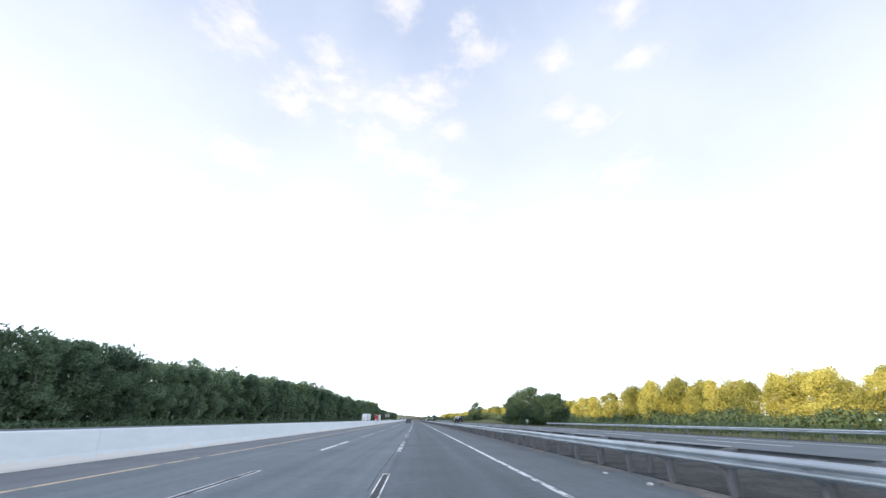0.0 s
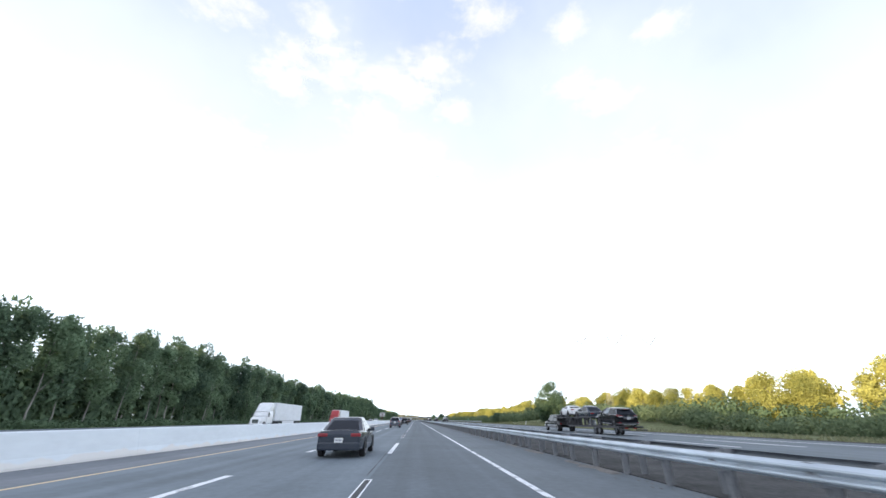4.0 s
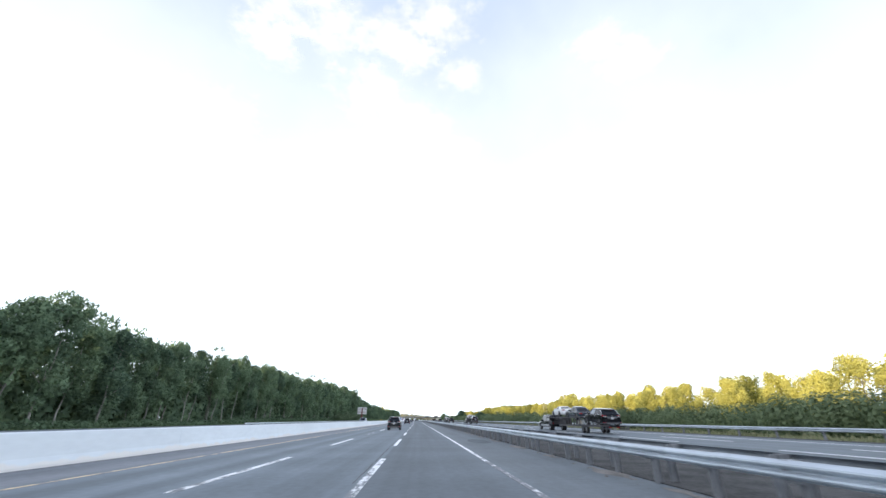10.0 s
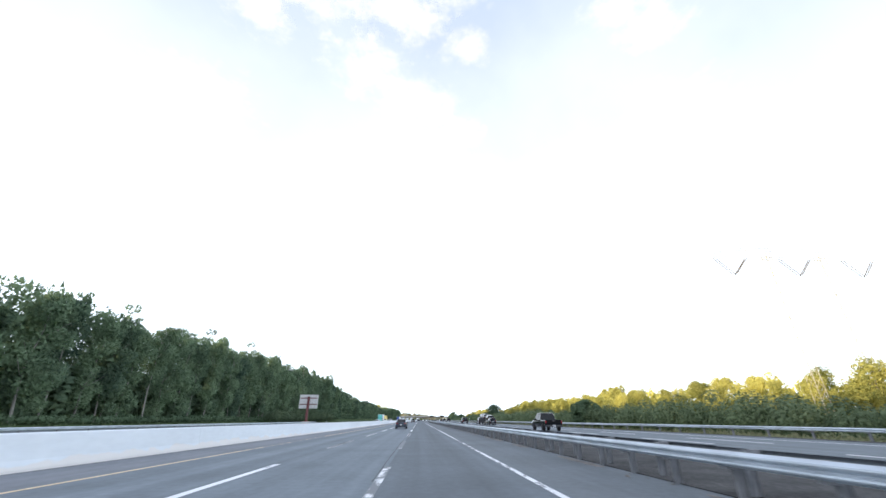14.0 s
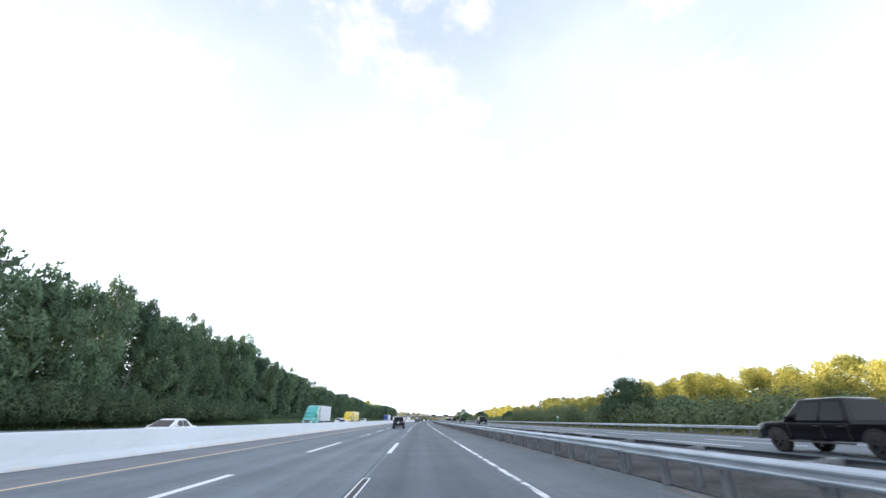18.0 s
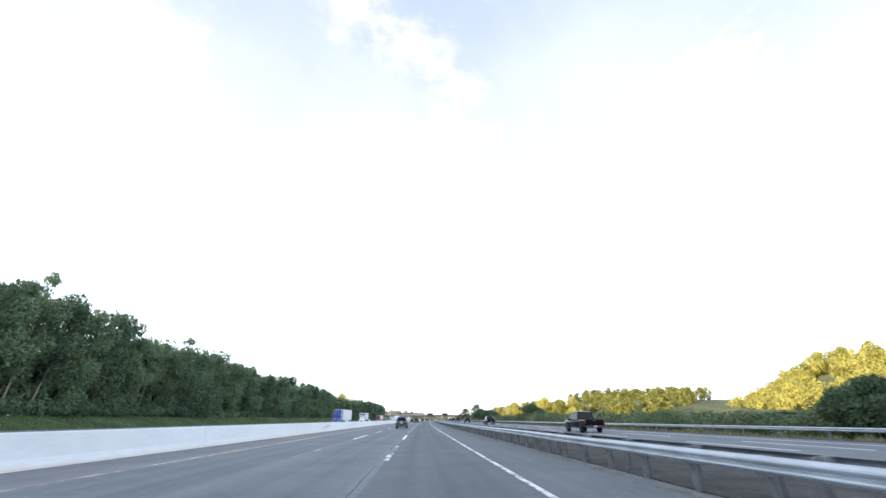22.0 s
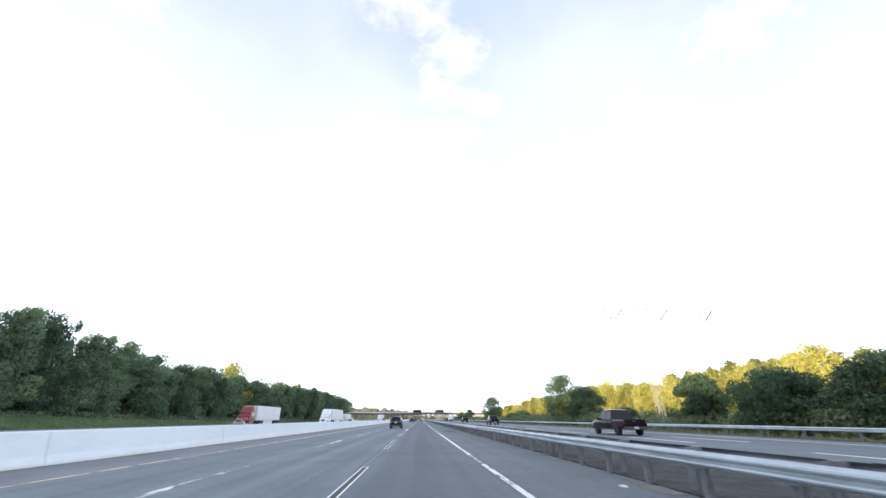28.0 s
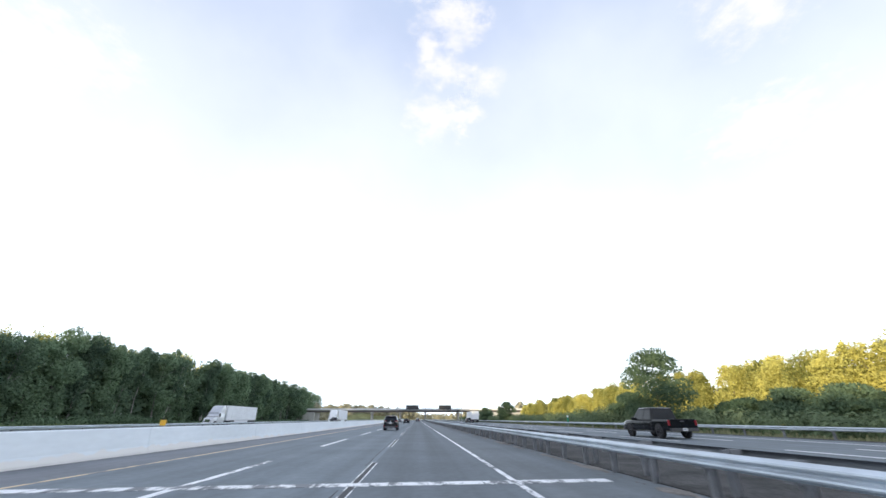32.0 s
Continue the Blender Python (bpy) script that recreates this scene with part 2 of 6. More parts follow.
M_DASH_CORE = worn_paint("dash_core_paint", (0.78, 0.79, 0.80), (0.135, 0.15, 0.165), 0.49, 2.0)
M_TAR = shade("tar_seam", (0.045, 0.047, 0.052), 0.8, vary=0.3, scale=2, fine=0.1)
M_YELLOW_LINE = worn_paint("worn_yellow_paint", (0.70, 0.52, 0.31), (0.18, 0.175, 0.17), 0.375)
M_OUTER_LINE = worn_paint("outer_white_paint", (0.80, 0.81, 0.82), (0.16, 0.18, 0.19), 0.20)
M_GRASS = shade("verge_grass", (0.155, 0.170, 0.085), 1.0, vary=0.35, scale=0.12, fine=0.3, bump=0.5, spec=0.1, world_space=True)
M_GRASS_GREEN = shade("bank_grass", (0.070, 0.105, 0.048), 1.0, vary=0.35, scale=0.15, fine=0.3, bump=0.5, spec=0.05, world_space=True)
# Shaded and sunlit foliage copies; evening sun is put into the second's colour.
M_LEAF_SHADE = leaves("shaded_forest_leaves", (0.056, 0.094, 0.073), (0.200, 0.280, 0.170), 0.30)
M_LEAF_LIT = leaves("sunlit_leaves", (0.105, 0.135, 0.045), (0.58, 0.54, 0.17), 0.27)
# Distance haze is put into these paler, greyer leaf colours.
M_LEAF_FAR = leaves("hazy_far_leaves", (0.24, 0.25, 0.19), (0.56, 0.52, 0.38), 0.35)
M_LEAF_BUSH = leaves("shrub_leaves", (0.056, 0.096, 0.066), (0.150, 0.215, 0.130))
M_BARK = shade("bark", (0.20, 0.185, 0.16), 0.95, vary=0.35, scale=1.5, fine=0.3, bump=0.6, stretch=(1, 1, 0.2), per_object=0.3)
M_BARK_PALE = shade("pale_bark", (0.27, 0.265, 0.24), 0.9, vary=0.3, scale=1.2, fine=0.25, bump=0.5, stretch=(1, 1, 0.2), per_object=0.25)
M_WEED = leaves("weeds", (0.135, 0.150, 0.080), (0.27, 0.275, 0.165), 0.3)
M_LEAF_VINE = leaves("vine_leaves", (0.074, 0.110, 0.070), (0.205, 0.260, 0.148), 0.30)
# ---- building helpers ----
def mesh_of(name, verts, faces, mat, smooth=False):
    me = bpy.data.meshes.new(name)
    me.from_pydata([tuple(v) for v in verts], [], [tuple(f) for f in faces])
    me.update()
    if mat is not None:
        me.materials.append(mat)
    if smooth:
        me.polygons.foreach_set("use_smooth", [True] * len(me.polygons))
    return me


def part(name, bm, material=None, parent=None, label=""):
    """Links a bmesh, or a ready mesh, as one object under a thing or a part."""
    if isinstance(bm, bpy.types.Mesh):
        me = bm
    else:
        me = bpy.data.meshes.new(name)
        bm.to_mesh(me)
        bm.free()
        me.materials.append(material)
    ob = new(name, me)
    if parent is not None:
        ob.parent = parent
    if label:
        ob["label"] = label
    return ob


def thing(name, label, category, group="", at=None, kind=""):
    ob = tagged(new(name), label, category, group, kind)
    ob.empty_display_size = 0.3
    if at is not None:
        ob.matrix_basis = at
    return ob


def slab(x0, x1, y0, y1, z0, z1, bm=None, bevel=0.0):
    bm = bm or bmesh.new()
    r = bmesh.ops.create_cube(bm, size=1.0, matrix=Matrix.Translation(((x0 + x1) / 2, (y0 + y1) / 2, (z0 + z1) / 2)) @ Matrix.Diagonal((x1 - x0, y1 - y0, z1 - z0, 1)))
    if bevel:
        es = list({e for v in r["verts"] for e in v.link_edges})
        bmesh.ops.bevel(bm, geom=es, offset=bevel, segments=2, affect="EDGES", profile=0.6)
    return bm


def extrude_profile(name, profile, ys, mat, closed=True, smooth=False):
    """A profile of (x, z) points drawn along y through the stations ys."""
    n = len(profile)
    verts = [(x, y, z) for y in ys for x, z in profile]
    faces = []
    for k in range(len(ys) - 1):
        for i in range(n if closed else n - 1):
            j = (i + 1) % n
            faces.append((k * n + i, (k + 1) * n + i, (k + 1) * n + j, k * n + j))
    if closed:
        faces.append(tuple(range(n)))
        faces.append(tuple((len(ys) - 1) * n + i for i in reversed(range(n))))
    return mesh_of(name, verts, faces, mat, smooth)


def tube(bm, a, b, r0, r1=None, sides=6):
    a, b = Vector(a), Vector(b)
    r1 = r0 if r1 is None else r1
    q = (b - a).to_track_quat("Z", "Y").to_matrix().to_4x4()
    m = Matrix.Translation((a + b) / 2) @ q
    bmesh.ops.create_cone(bm, cap_ends=True, segments=sides, radius1=r0, radius2=r1, depth=(b - a).length, matrix=m)
    return bm


# ---- ground and roads ----
Y0, Y1 = -80.0, 1900.0
DASH_L, DASH_R, LANE = -1.2, 2.50, 3.70
YELLOW_X, WALL_X, RAIL_X = -8.61, -11.45, 5.36
PERIOD, DASH = 15.6, 7.9

gv, gf = [], []
gx = [-4500, -1500, -600, -300, -160, -100, -60, 60, 100, 160, 300, 600, 1500, 4500]
gy = [-1500, -400, -100] + [k * 100 for k in range(0, 20)] + [2300, 3000, 4900]
for y in gy:
    for x in gx:
        roll_z = 0.0 if abs(x) < 61 else 0.6 * math.sin(x * 0.03 + y * 0.011)
        gv.append((x, y, -0.25 + roll_z))
for j in range(len(gy) - 1):
    for i in range(len(gx) - 1):
        a = j * len(gx) + i
        gf.append((a, a + 1, a + 1 + len(gx), a + len(gx)))
ground = tagged(part("ground", mesh_of("ground", gv, gf, M_GRASS)), "rough green verge grass running beside the highway", "ground", kind="structure")


def stations(y0, y1, step=15.0):
    n = math.ceil((y1 - y0) / step)
    return [y0 + (y1 - y0) * k / n for k in range(n + 1)]


def strip(name, x0, x1, z, mat, label, category="road", y0=Y0, y1=Y1, deep=0.4):
    me = extrude_profile(name, [(x0, z - deep), (x1, z - deep), (x1, z), (x0, z)], stations(y0, y1), mat)
    me.attributes.new("across", "FLOAT", "POINT").data.foreach_set("value", [v.co.x for v in me.vertices])
    return tagged(part(name, me), label, category, kind="structure")


road = strip("road", DASH_L, DASH_R + 0.2, 0.0, M_ROAD, "dark blue-grey asphalt lane worn along the wheel tracks")
strip("road_inner_lanes", YELLOW_X - 0.25, DASH_L, 0.0, M_ROAD_INNER, "paler blue-grey asphalt lanes beside the median shoulder")
strip("road_shoulder_left", WALL_X, YELLOW_X - 0.25, -0.003, M_LEFT_SHOULDER, "pale grey asphalt shoulder beside the concrete median barrier", "shoulder")
strip("road_shoulder_right", DASH_R + 0.2, RAIL_X + 0.30, -0.003, M_SHOULDER, "grey patched asphalt shoulder beside the steel guardrail", "shoulder")
strip("median_strip", RAIL_X + 0.30, 9.6, 0.02, M_GRAVEL, "dark dirt strip under the double guardrail", "median")
road_outer = strip("road_outer", 9.6, 27.3, 0.0, M_OUTER, "grey asphalt outer carriageway with three lanes and wide shoulders")
road_oncoming = strip("road_oncoming", -33.6, WALL_X - 0.75, 0.0, M_OUTER, "grey asphalt lanes of the oncoming carriageway")
strip("road_far", -57.0, -36.0, 0.0, M_OUTER, "grey asphalt of the far oncoming carriageway")
strip("pavement_verge", 27.3, 28.6, 0.01, M_GRAVEL, "dirt edge under the outer guardrail", "verge")
# ---- concrete median barrier ----
rng = random.Random(11)


def barrier_material():
    m = shade("barrier_concrete", (0.78, 0.83, 0.865), 0.8, vary=0.06, scale=0.3, fine=0.03, bump=0.08, stretch=(1, 0.4, 1.5), world_space=True)
    nt = m.node_tree
    b = nt.nodes["Principled BSDF"]
    col = b.inputs["Base Color"].links[0].from_socket
    g = nt.nodes.new("ShaderNodeNewGeometry")
    sep = nt.nodes.new("ShaderNodeSeparateXYZ")
    nt.links.new(g.outputs["Position"], sep.inputs[0])
    n = nt.nodes.new("ShaderNodeTexNoise")
    n.inputs["Scale"].default_value, n.inputs["Detail"].default_value = 1.1, 6
    n3 = nt.nodes.new("ShaderNodeTexNoise")
    n3.inputs["Scale"].default_value, n3.inputs["Detail"].default_value = 0.03, 1
    nt.links.new(g.outputs["Position"], n.inputs["Vector"])
    nt.links.new(g.outputs["Position"], n3.inputs["Vector"])
    s = nt.nodes.new("ShaderNodeMath")       # lime bloom above the foot, ragged on top
    s.operation = "MULTIPLY_ADD"
    s.inputs[1].default_value = -1.6
    nt.links.new(sep.outputs["Z"], s.inputs[0])
    nt.links.new(n.outputs["Fac"], s.inputs[2])
    s2 = nt.nodes.new("ShaderNodeMath")
    s2.operation = "MULTIPLY_ADD"
    s2.inputs[1].default_value = 0.9
    nt.links.new(n3.outputs["Fac"], s2.inputs[0])
    nt.links.new(s.outputs[0], s2.inputs[2])
    r = ramp(nt, [(0.62, (0, 0, 0)), (0.74, (1, 1, 1))])
    nt.links.new(s2.outputs[0], r.inputs["Fac"])
    mx = nt.nodes.new("ShaderNodeMix")
    mx.data_type = "RGBA"
    nt.links.new(r.outputs["Color"], mx.inputs["Factor"])
    nt.links.new(col, mx.inputs["A"])
    mx.inputs["B"].default_value = (0.80, 0.78, 0.75, 1)
    nt.links.new(mx.outputs["Result"], b.inputs["Base Color"])
    return m


M_BARRIER = barrier_material()
SECTION = 12.0
prof = [(0.0, 0.0), (0.0, 0.07), (-0.07, 0.30), (-0.16, 0.98), (-0.19, 1.01), (-0.41, 1.01), (-0.44, 0.98), (-0.53, 0.30), (-0.60, 0.07), (-0.60, 0.0)]
sec_mesh = extrude_profile("barrier_section", prof, [0.0, SECTION - 0.012], M_BARRIER)
barrier = thing("median_barrier", "pale concrete median barrier with lime bloom along its foot", "barrier", at=pose(WALL_X, 0, 0), kind="structure")
for k in range(int((Y1 - Y0) / SECTION)):
    o = part("barrier_section", sec_mesh, None, barrier)
    o.location = (0, Y0 + k * SECTION, 0)

M_SCUFF = shade("rubber_scuff", (0.30, 0.31, 0.33), 0.8, vary=0.4, scale=2.5, fine=0.3, world_space=True)


def scuff(y, z, length, height, tilt):
    """A ragged scrape on the face of the barrier."""
    vs, fs = [], []
    n = 14
    for i in range(n + 1):
        u = i / n
        half = height * (0.25 + 0.75 * math.sin(math.pi * u)) * (0.6 + 0.5 * rng.random()) / 2
        zc = z + tilt * (u - 0.5) + rng.uniform(-0.2, 0.2) * height * 0.3
        for s in (-1, 1):
            zz = max(0.32, min(0.95, zc + s * half))
            vs.append((WALL_X - 0.07 - 0.09 * (zz - 0.30) / 0.68 + 0.004, y + length * (u - 0.5), zz))
    for i in range(n):
        fs.append((2 * i, 2 * i + 2, 2 * i + 3, 2 * i + 1))
    ob = part("scuff", mesh_of("scuff", vs, fs, M_SCUFF), None)
    ob.parent = barrier
    ob.matrix_parent_inverse = Matrix.Translation((-WALL_X, 0, 0))
    ob["label"] = "dark rubber scuff"


scuff(120.0, 0.60, 1.5, 0.42, 0.1)
scuff(122.0, 0.50, 0.8, 0.20, 0.0)
scuff(776.0, 0.62, 4.0, 0.09, 0.15)
scuff(837.0, 0.55, 4.5, 0.10, 0.25)
scuff(360.0, 0.62, 3.2, 0.22, 0.05)

M_AMBER = shade("amber_plastic", (0.75, 0.42, 0.04), 0.45, vary=0.1, scale=4, fine=0.05)
for y in (491.0, 905.0, 1157.0):
    mk = thing("barrier_marker", "amber reflective marker on a short stem on the concrete barrier", "road marker", "barrier markers", pose(WALL_X - 0.30, y, 1.01))
    part("plate", slab(-0.13, 0.13, -0.02, 0.02, 0.06, 0.30, bevel=0.01), M_AMBER, mk)
    part("stem", slab(-0.04, 0.04, -0.03, 0.03, 0.0, 0.06), M_POST, mk)

# ---- guardrails ----
RAIL_STEP, POST_STEP = 7.62, 1.905
w_front = [(0.000, 0.545), (-0.018, 0.558), (-0.070, 0.583), (-0.080, 0.605), (-0.070, 0.628), (-0.012, 0.650), (-0.004, 0.667),
           (-0.012, 0.684), (-0.070, 0.705), (-0.080, 0.730), (-0.070, 0.755), (-0.018, 0.785), (0.000, 0.800)]
w_prof = w_front + [(x + 0.012, z) for x, z in reversed(w_front)]


def rail_mesh(name, side, length=RAIL_STEP + 0.10, mat=None):
    return extrude_profile(name, [(x * side, z) for x, z in w_prof], [0.0, length], mat or M_STEEL, smooth=False)


def guardrail(name, x, side, y0, y1, label, split_rails=True, posts_split=0, post_step=POST_STEP, mat=None):
    """W-beam rails on I-shaped posts with spacer blocks. side 1 turns the beam to -x."""
    rail = thing(name, label, "guardrail", at=pose(x, 0, 0), kind="structure")
    rm = rail_mesh(name + "_beam", side, mat=mat)
    n = int((y1 - y0) / RAIL_STEP)
    for k in range(n):
        o = part("beam", rm, None, rail)
        o.location = (0.002 * (k % 2) * side, y0 + k * RAIL_STEP, rng.uniform(-0.008, 0.008))
    bm = bmesh.new()
    s = side
    for a, b, c, d in ((0.19, 0.20, -0.05, 0.05), (0.20, 0.33, -0.005, 0.005), (0.33, 0.34, -0.05, 0.05)):
        slab(min(a * s, b * s), max(a * s, b * s), c, d, -0.25, 0.79, bm)
    pm = bpy.data.meshes.new("post")
    bm.to_mesh(pm)
    pm.materials.append(M_POST)
    bl = slab(min(0.0, 0.19 * s), max(0.0, 0.19 * s), -0.07, 0.07, 0.50, 0.80)
    bmm = bpy.data.meshes.new("block")
    bl.to_mesh(bmm)
    bmm.materials.append(M_POST)
    pv, pf, bv = [], [], []
    total = int((y1 - y0) / post_step)
    for k in range(total):
        y = y0 + 0.6 + k * post_step
        if posts_split and 0 <= k < posts_split:
            o = part("post", pm, None, rail)
            o.location = (0, y, 0)
            o.rotation_euler = (rng.uniform(-0.02, 0.02), rng.uniform(-0.02, 0.02), 0)
            o2 = part("spacer_block", bmm, None, o)
        else:
            for me in (pm, bmm):
                base = len(pv)
                pv += [(v.co.x, v.co.y + y, v.co.z) for v in me.vertices]
                pf += [tuple(base + i for i in p.vertices) for p in me.polygons]
    if pv:
        o = part("post_row", mesh_of("post_row", pv, pf, M_POST), None, rail)
        o["kind"] = "stuff"
    return rail


guardrail("guardrail_near", RAIL_X, 1, Y0, Y1, "galvanised steel W-beam guardrail on close-set steel posts beside the shoulder", posts_split=300)
guardrail("guardrail_back", RAIL_X + 0.95, -1, Y0, Y1, "dull steel guardrail facing the outer carriageway across the median strip", post_step=2.94, mat=M_STEEL_DULL)
guardrail("guardrail_outer", 27.9, 1, Y0, 92.0, "grey steel guardrail at the far edge of the outer carriageway", post_step=3.8)
guardrail("guardrail_outer", 27.9, 1, 317.0, Y1, "grey steel guardrail at the far edge of the outer carriageway", post_step=3.8)
guardrail("guardrail_oncoming", -34.6, -1, 440, 640, "grey steel guardrail beyond the oncoming lanes", post_step=3.8)

guardrail("guardrail_oncoming", -34.6, -1, 1168, 1500, "grey steel guardrail beyond the oncoming lanes", post_step=3.8)

# gritty sand line blown along the foot of the near guardrail
gv, gf = [], []
y = Y0
while y < 1300:
    ln = rng.uniform(1.0, 4.0)
    n = 6
    base = len(gv)
    for i in range(n + 1):
        u = i / n
        w = 0.05 + 0.30 * rng.random() * math.sin(math.pi * (0.1 + 0.8 * u))
        xc = RAIL_X + 0.04 + rng.uniform(-0.08, 0.05)
        gv += [(xc - w, y + ln * u, 0.004), (xc, y + ln * u, 0.010 + 0.006 * rng.random()), (xc + w, y + ln * u, 0.006)]
    for i in range(n):
        a = base + 3 * i
        gf += [(a, a + 1, a + 4, a + 3), (a + 1, a + 2, a + 5, a + 4)]
    y += ln + rng.uniform(-0.3, 5.0)
tagged(part("grit", mesh_of("grit", gv, gf, M_EDGE_DIRT), None), "pale grit and sand gathered along the shoulder edge", "grit", kind="stuff")

# loose stones and crumbs of asphalt at the foot of the near guardrail
sv, sf = [], []
for k in range(5200):
    x, yy, q = RAIL_X - abs(rng.gauss(0, 0.28)) + 0.1, rng.uniform(-10, 1250), rng.uniform(0.008, 0.028) * (2.2 if rng.random() < 0.04 else 1)
    b = len(sv)
    a = rng.uniform(0, 6.28)
    for i in range(4):
        sv.append((x + q * math.cos(a + i * 1.57) * rng.uniform(0.7, 1.3), yy + 1.6 * q * math.sin(a + i * 1.57), 0.0))
    sv.append((x, yy, q * 0.9))
    sf += [(b, b + 1, b + 4), (b + 1, b + 2, b + 4), (b + 2, b + 3, b + 4), (b + 3, b, b + 4)]
tagged(part("gravel", mesh_of("gravel", sv, sf, M_EDGE_DIRT), None), "loose grey stones along the foot of the guardrail", "gravel", kind="stuff")

# low weeds under the guardrails
wv, wf = [], []
for k in range(5200):
    x = 28.4 + rng.uniform(0, 1.2)
    yy = rng.uniform(-20, 1300)
    h = rng.uniform(0.06, 0.20)
    a = rng.uniform(0, 6.28)
    dx, dy = 0.10 * math.cos(a), 0.10 * math.sin(a)
    b = len(wv)
    wv += [(x - dx, yy - dy, 0.0), (x + dx, yy + dy, 0.0), (x + dx * 0.6 + 0.05, yy + dy, h), (x - dx * 0.8, yy - dy, h * 0.8)]
    wf.append((b, b + 1, b + 2, b + 3))
tagged(part("weeds", mesh_of("weeds", wv, wf, M_WEED), None), "low dry weeds growing under the guardrails", "weeds", kind="stuff")

# ---- road markings ----
def flat_box(name, w, l, mat, h=0.006):
    return mesh_of(name, [(x, y, z) for z in (-0.02, h) for x, y in ((-w / 2, 0), (w / 2, 0), (w / 2, l), (-w / 2, l))],
                   [(4, 5, 6, 7), (0, 1, 5, 4), (1, 2, 6, 5), (2, 3, 7, 6), (3, 0, 4, 7)], mat)


def ring_box(name, w, l, rim, mat):
    """The outline of a painted stripe whose middle has worn away."""
    bm = bmesh.new()
    for x0, x1, y0, y1 in ((-w / 2, -w / 2 + rim, 0, l), (w / 2 - rim, w / 2, 0, l), (-w / 2 + rim, w / 2 - rim, 0, rim * 2), (-w / 2 + rim, w / 2 - rim, l - rim * 2, l)):
        slab(x0, x1, y0, y1, -0.02, 0.006, bm)
    me = bpy.data.meshes.new(name)
    bm.to_mesh(me)
    bm.free()
    me.materials.append(mat)
    return me


dash_full = flat_box("dash", 0.20, DASH, M_DASH_CORE)
dash_fresh = flat_box("dash_fresh", 0.20, DASH, M_DASH_RIM)
dash_outer = flat_box("dash_outer", 0.20, DASH, M_OUTER_LINE)
dash_ring = ring_box("dash_outline", 0.20, DASH, 0.035, M_DASH_RIM)
dash_tar = flat_box("dash_tar", 0.13, DASH - 0.2, M_TAR, 0.004)
DASH_START = 4.2
for k in range(-3, 112):
    y = DASH_START + k * PERIOD
    for line, x in (("a", DASH_L), ("b", DASH_L - LANE)):
        r = rng.random()
        if line == "a":
            if y < 772:
                me = dash_fresh if r < 0.45 else (dash_full if r < 0.8 else dash_ring)
            else:
                me = dash_fresh if r < 0.06 else (dash_full if r < 0.15 else dash_ring)
        else:
            me = dash_fresh if r < 0.45 else (dash_full if r < 0.85 else dash_ring)
        yy = y if line == "a" else y + 0.9
        o = part("lane_dash", me, None, road)
        o.location = (x, yy, 0)
        if me is dash_ring:
            o3 = part("worn_dash_middle", dash_tar, None, road)
            o3.location = (x, yy + 0.1, 0)
    for x in (17.2, 20.9):
        o = part("lane_dash", dash_outer, None, road_outer)
        o.location = (x, y + 3.0, 0)

for x, w, mat, own, lab in ((DASH_R, 0.15, M_WHITE_LINE, road, "worn white edge line"), (YELLOW_X, 0.125, M_YELLOW_LINE, road, "faded yellow edge line"),
                            (13.5, 0.15, M_YELLOW_LINE, road_outer, "faded yellow edge line"), (24.6, 0.15, M_OUTER_LINE, road_outer, "white edge line"),
                            (-15.2, 0.15, M_YELLOW_LINE, road_oncoming, "faded yellow edge line"), (-27.6, 0.15, M_WHITE_LINE, road_oncoming, "white edge line")):
    part("edge_line", extrude_profile("edge_line", [(x - w / 2, -0.02), (x + w / 2, -0.02), (x + w / 2, 0.006), (x - w / 2, 0.006)], stations(Y0, Y1), mat), None, own, lab)

# tar seam that runs along the lane line, broken and wandering
sv, sf = [], []
y, x = Y0, DASH_L - 0.16
while y < 1300:
    n = rng.randint(10, 26)
    base = len(sv)
    for i in range(n + 1):
        x = max(DASH_L - 0.22, min(DASH_L - 0.12, x + rng.uniform(-0.015, 0.015)))
        w = rng.uniform(0.006, 0.022)
        sv += [(x - w, y, 0.004), (x + w, y, 0.004)]
        y += 0.7
    for i in range(n):
        a = base + 2 * i
        sf.append((a, a + 1, a + 3, a + 2))
    y += rng.uniform(0, 6)
part("tar_seam", mesh_of("tar_seam", sv, sf, M_TAR), None, road, "dark wandering tar seam")

# painted bars right across the lanes
for y in (gone(8.0) + 34.5, gone(32.0) + 9.9):
    x = WALL_X + 0.3
    while x < RAIL_X - 0.7:
        w = rng.uniform(1.2, 3.6)
        x2 = min(x + w, RAIL_X - 0.6)
        part("cross_bar", slab(x, x2, y - 0.22, y + 0.22, -0.02, 0.008), M_DASH_RIM if rng.random() < 0.5 else M_WHITE_LINE, road, "worn white bar painted across the lanes")
        x = x2 + 0.02

# patches of darker asphalt on the right shoulder
for y, l, x0, x1 in ((1042.0, 9.0, 3.1, 4.8), (1062.0, 3.0, 2.9, 4.9), (380.0, 6.0, 3.4, 4.9), (560.0, 3.0, 3.2, 4.9), (1071.0, 2.5, 0.4, 2.2)):
    bmp = bmesh.new()
    ring = [bmp.verts.new((x0 + (x1 - x0) * (0.5 + 0.5 * math.cos(a) * rng.uniform(0.8, 1.0)), y + l * (0.5 + 0.5 * math.sin(a) * rng.uniform(0.85, 1.0)), 0.005)) for a in [i * 2 * math.pi / 16 for i in range(16)]]
    bmp.faces.new(ring)
    part("asphalt_patch", bmp, M_PATCH, road, "dark asphalt patch")
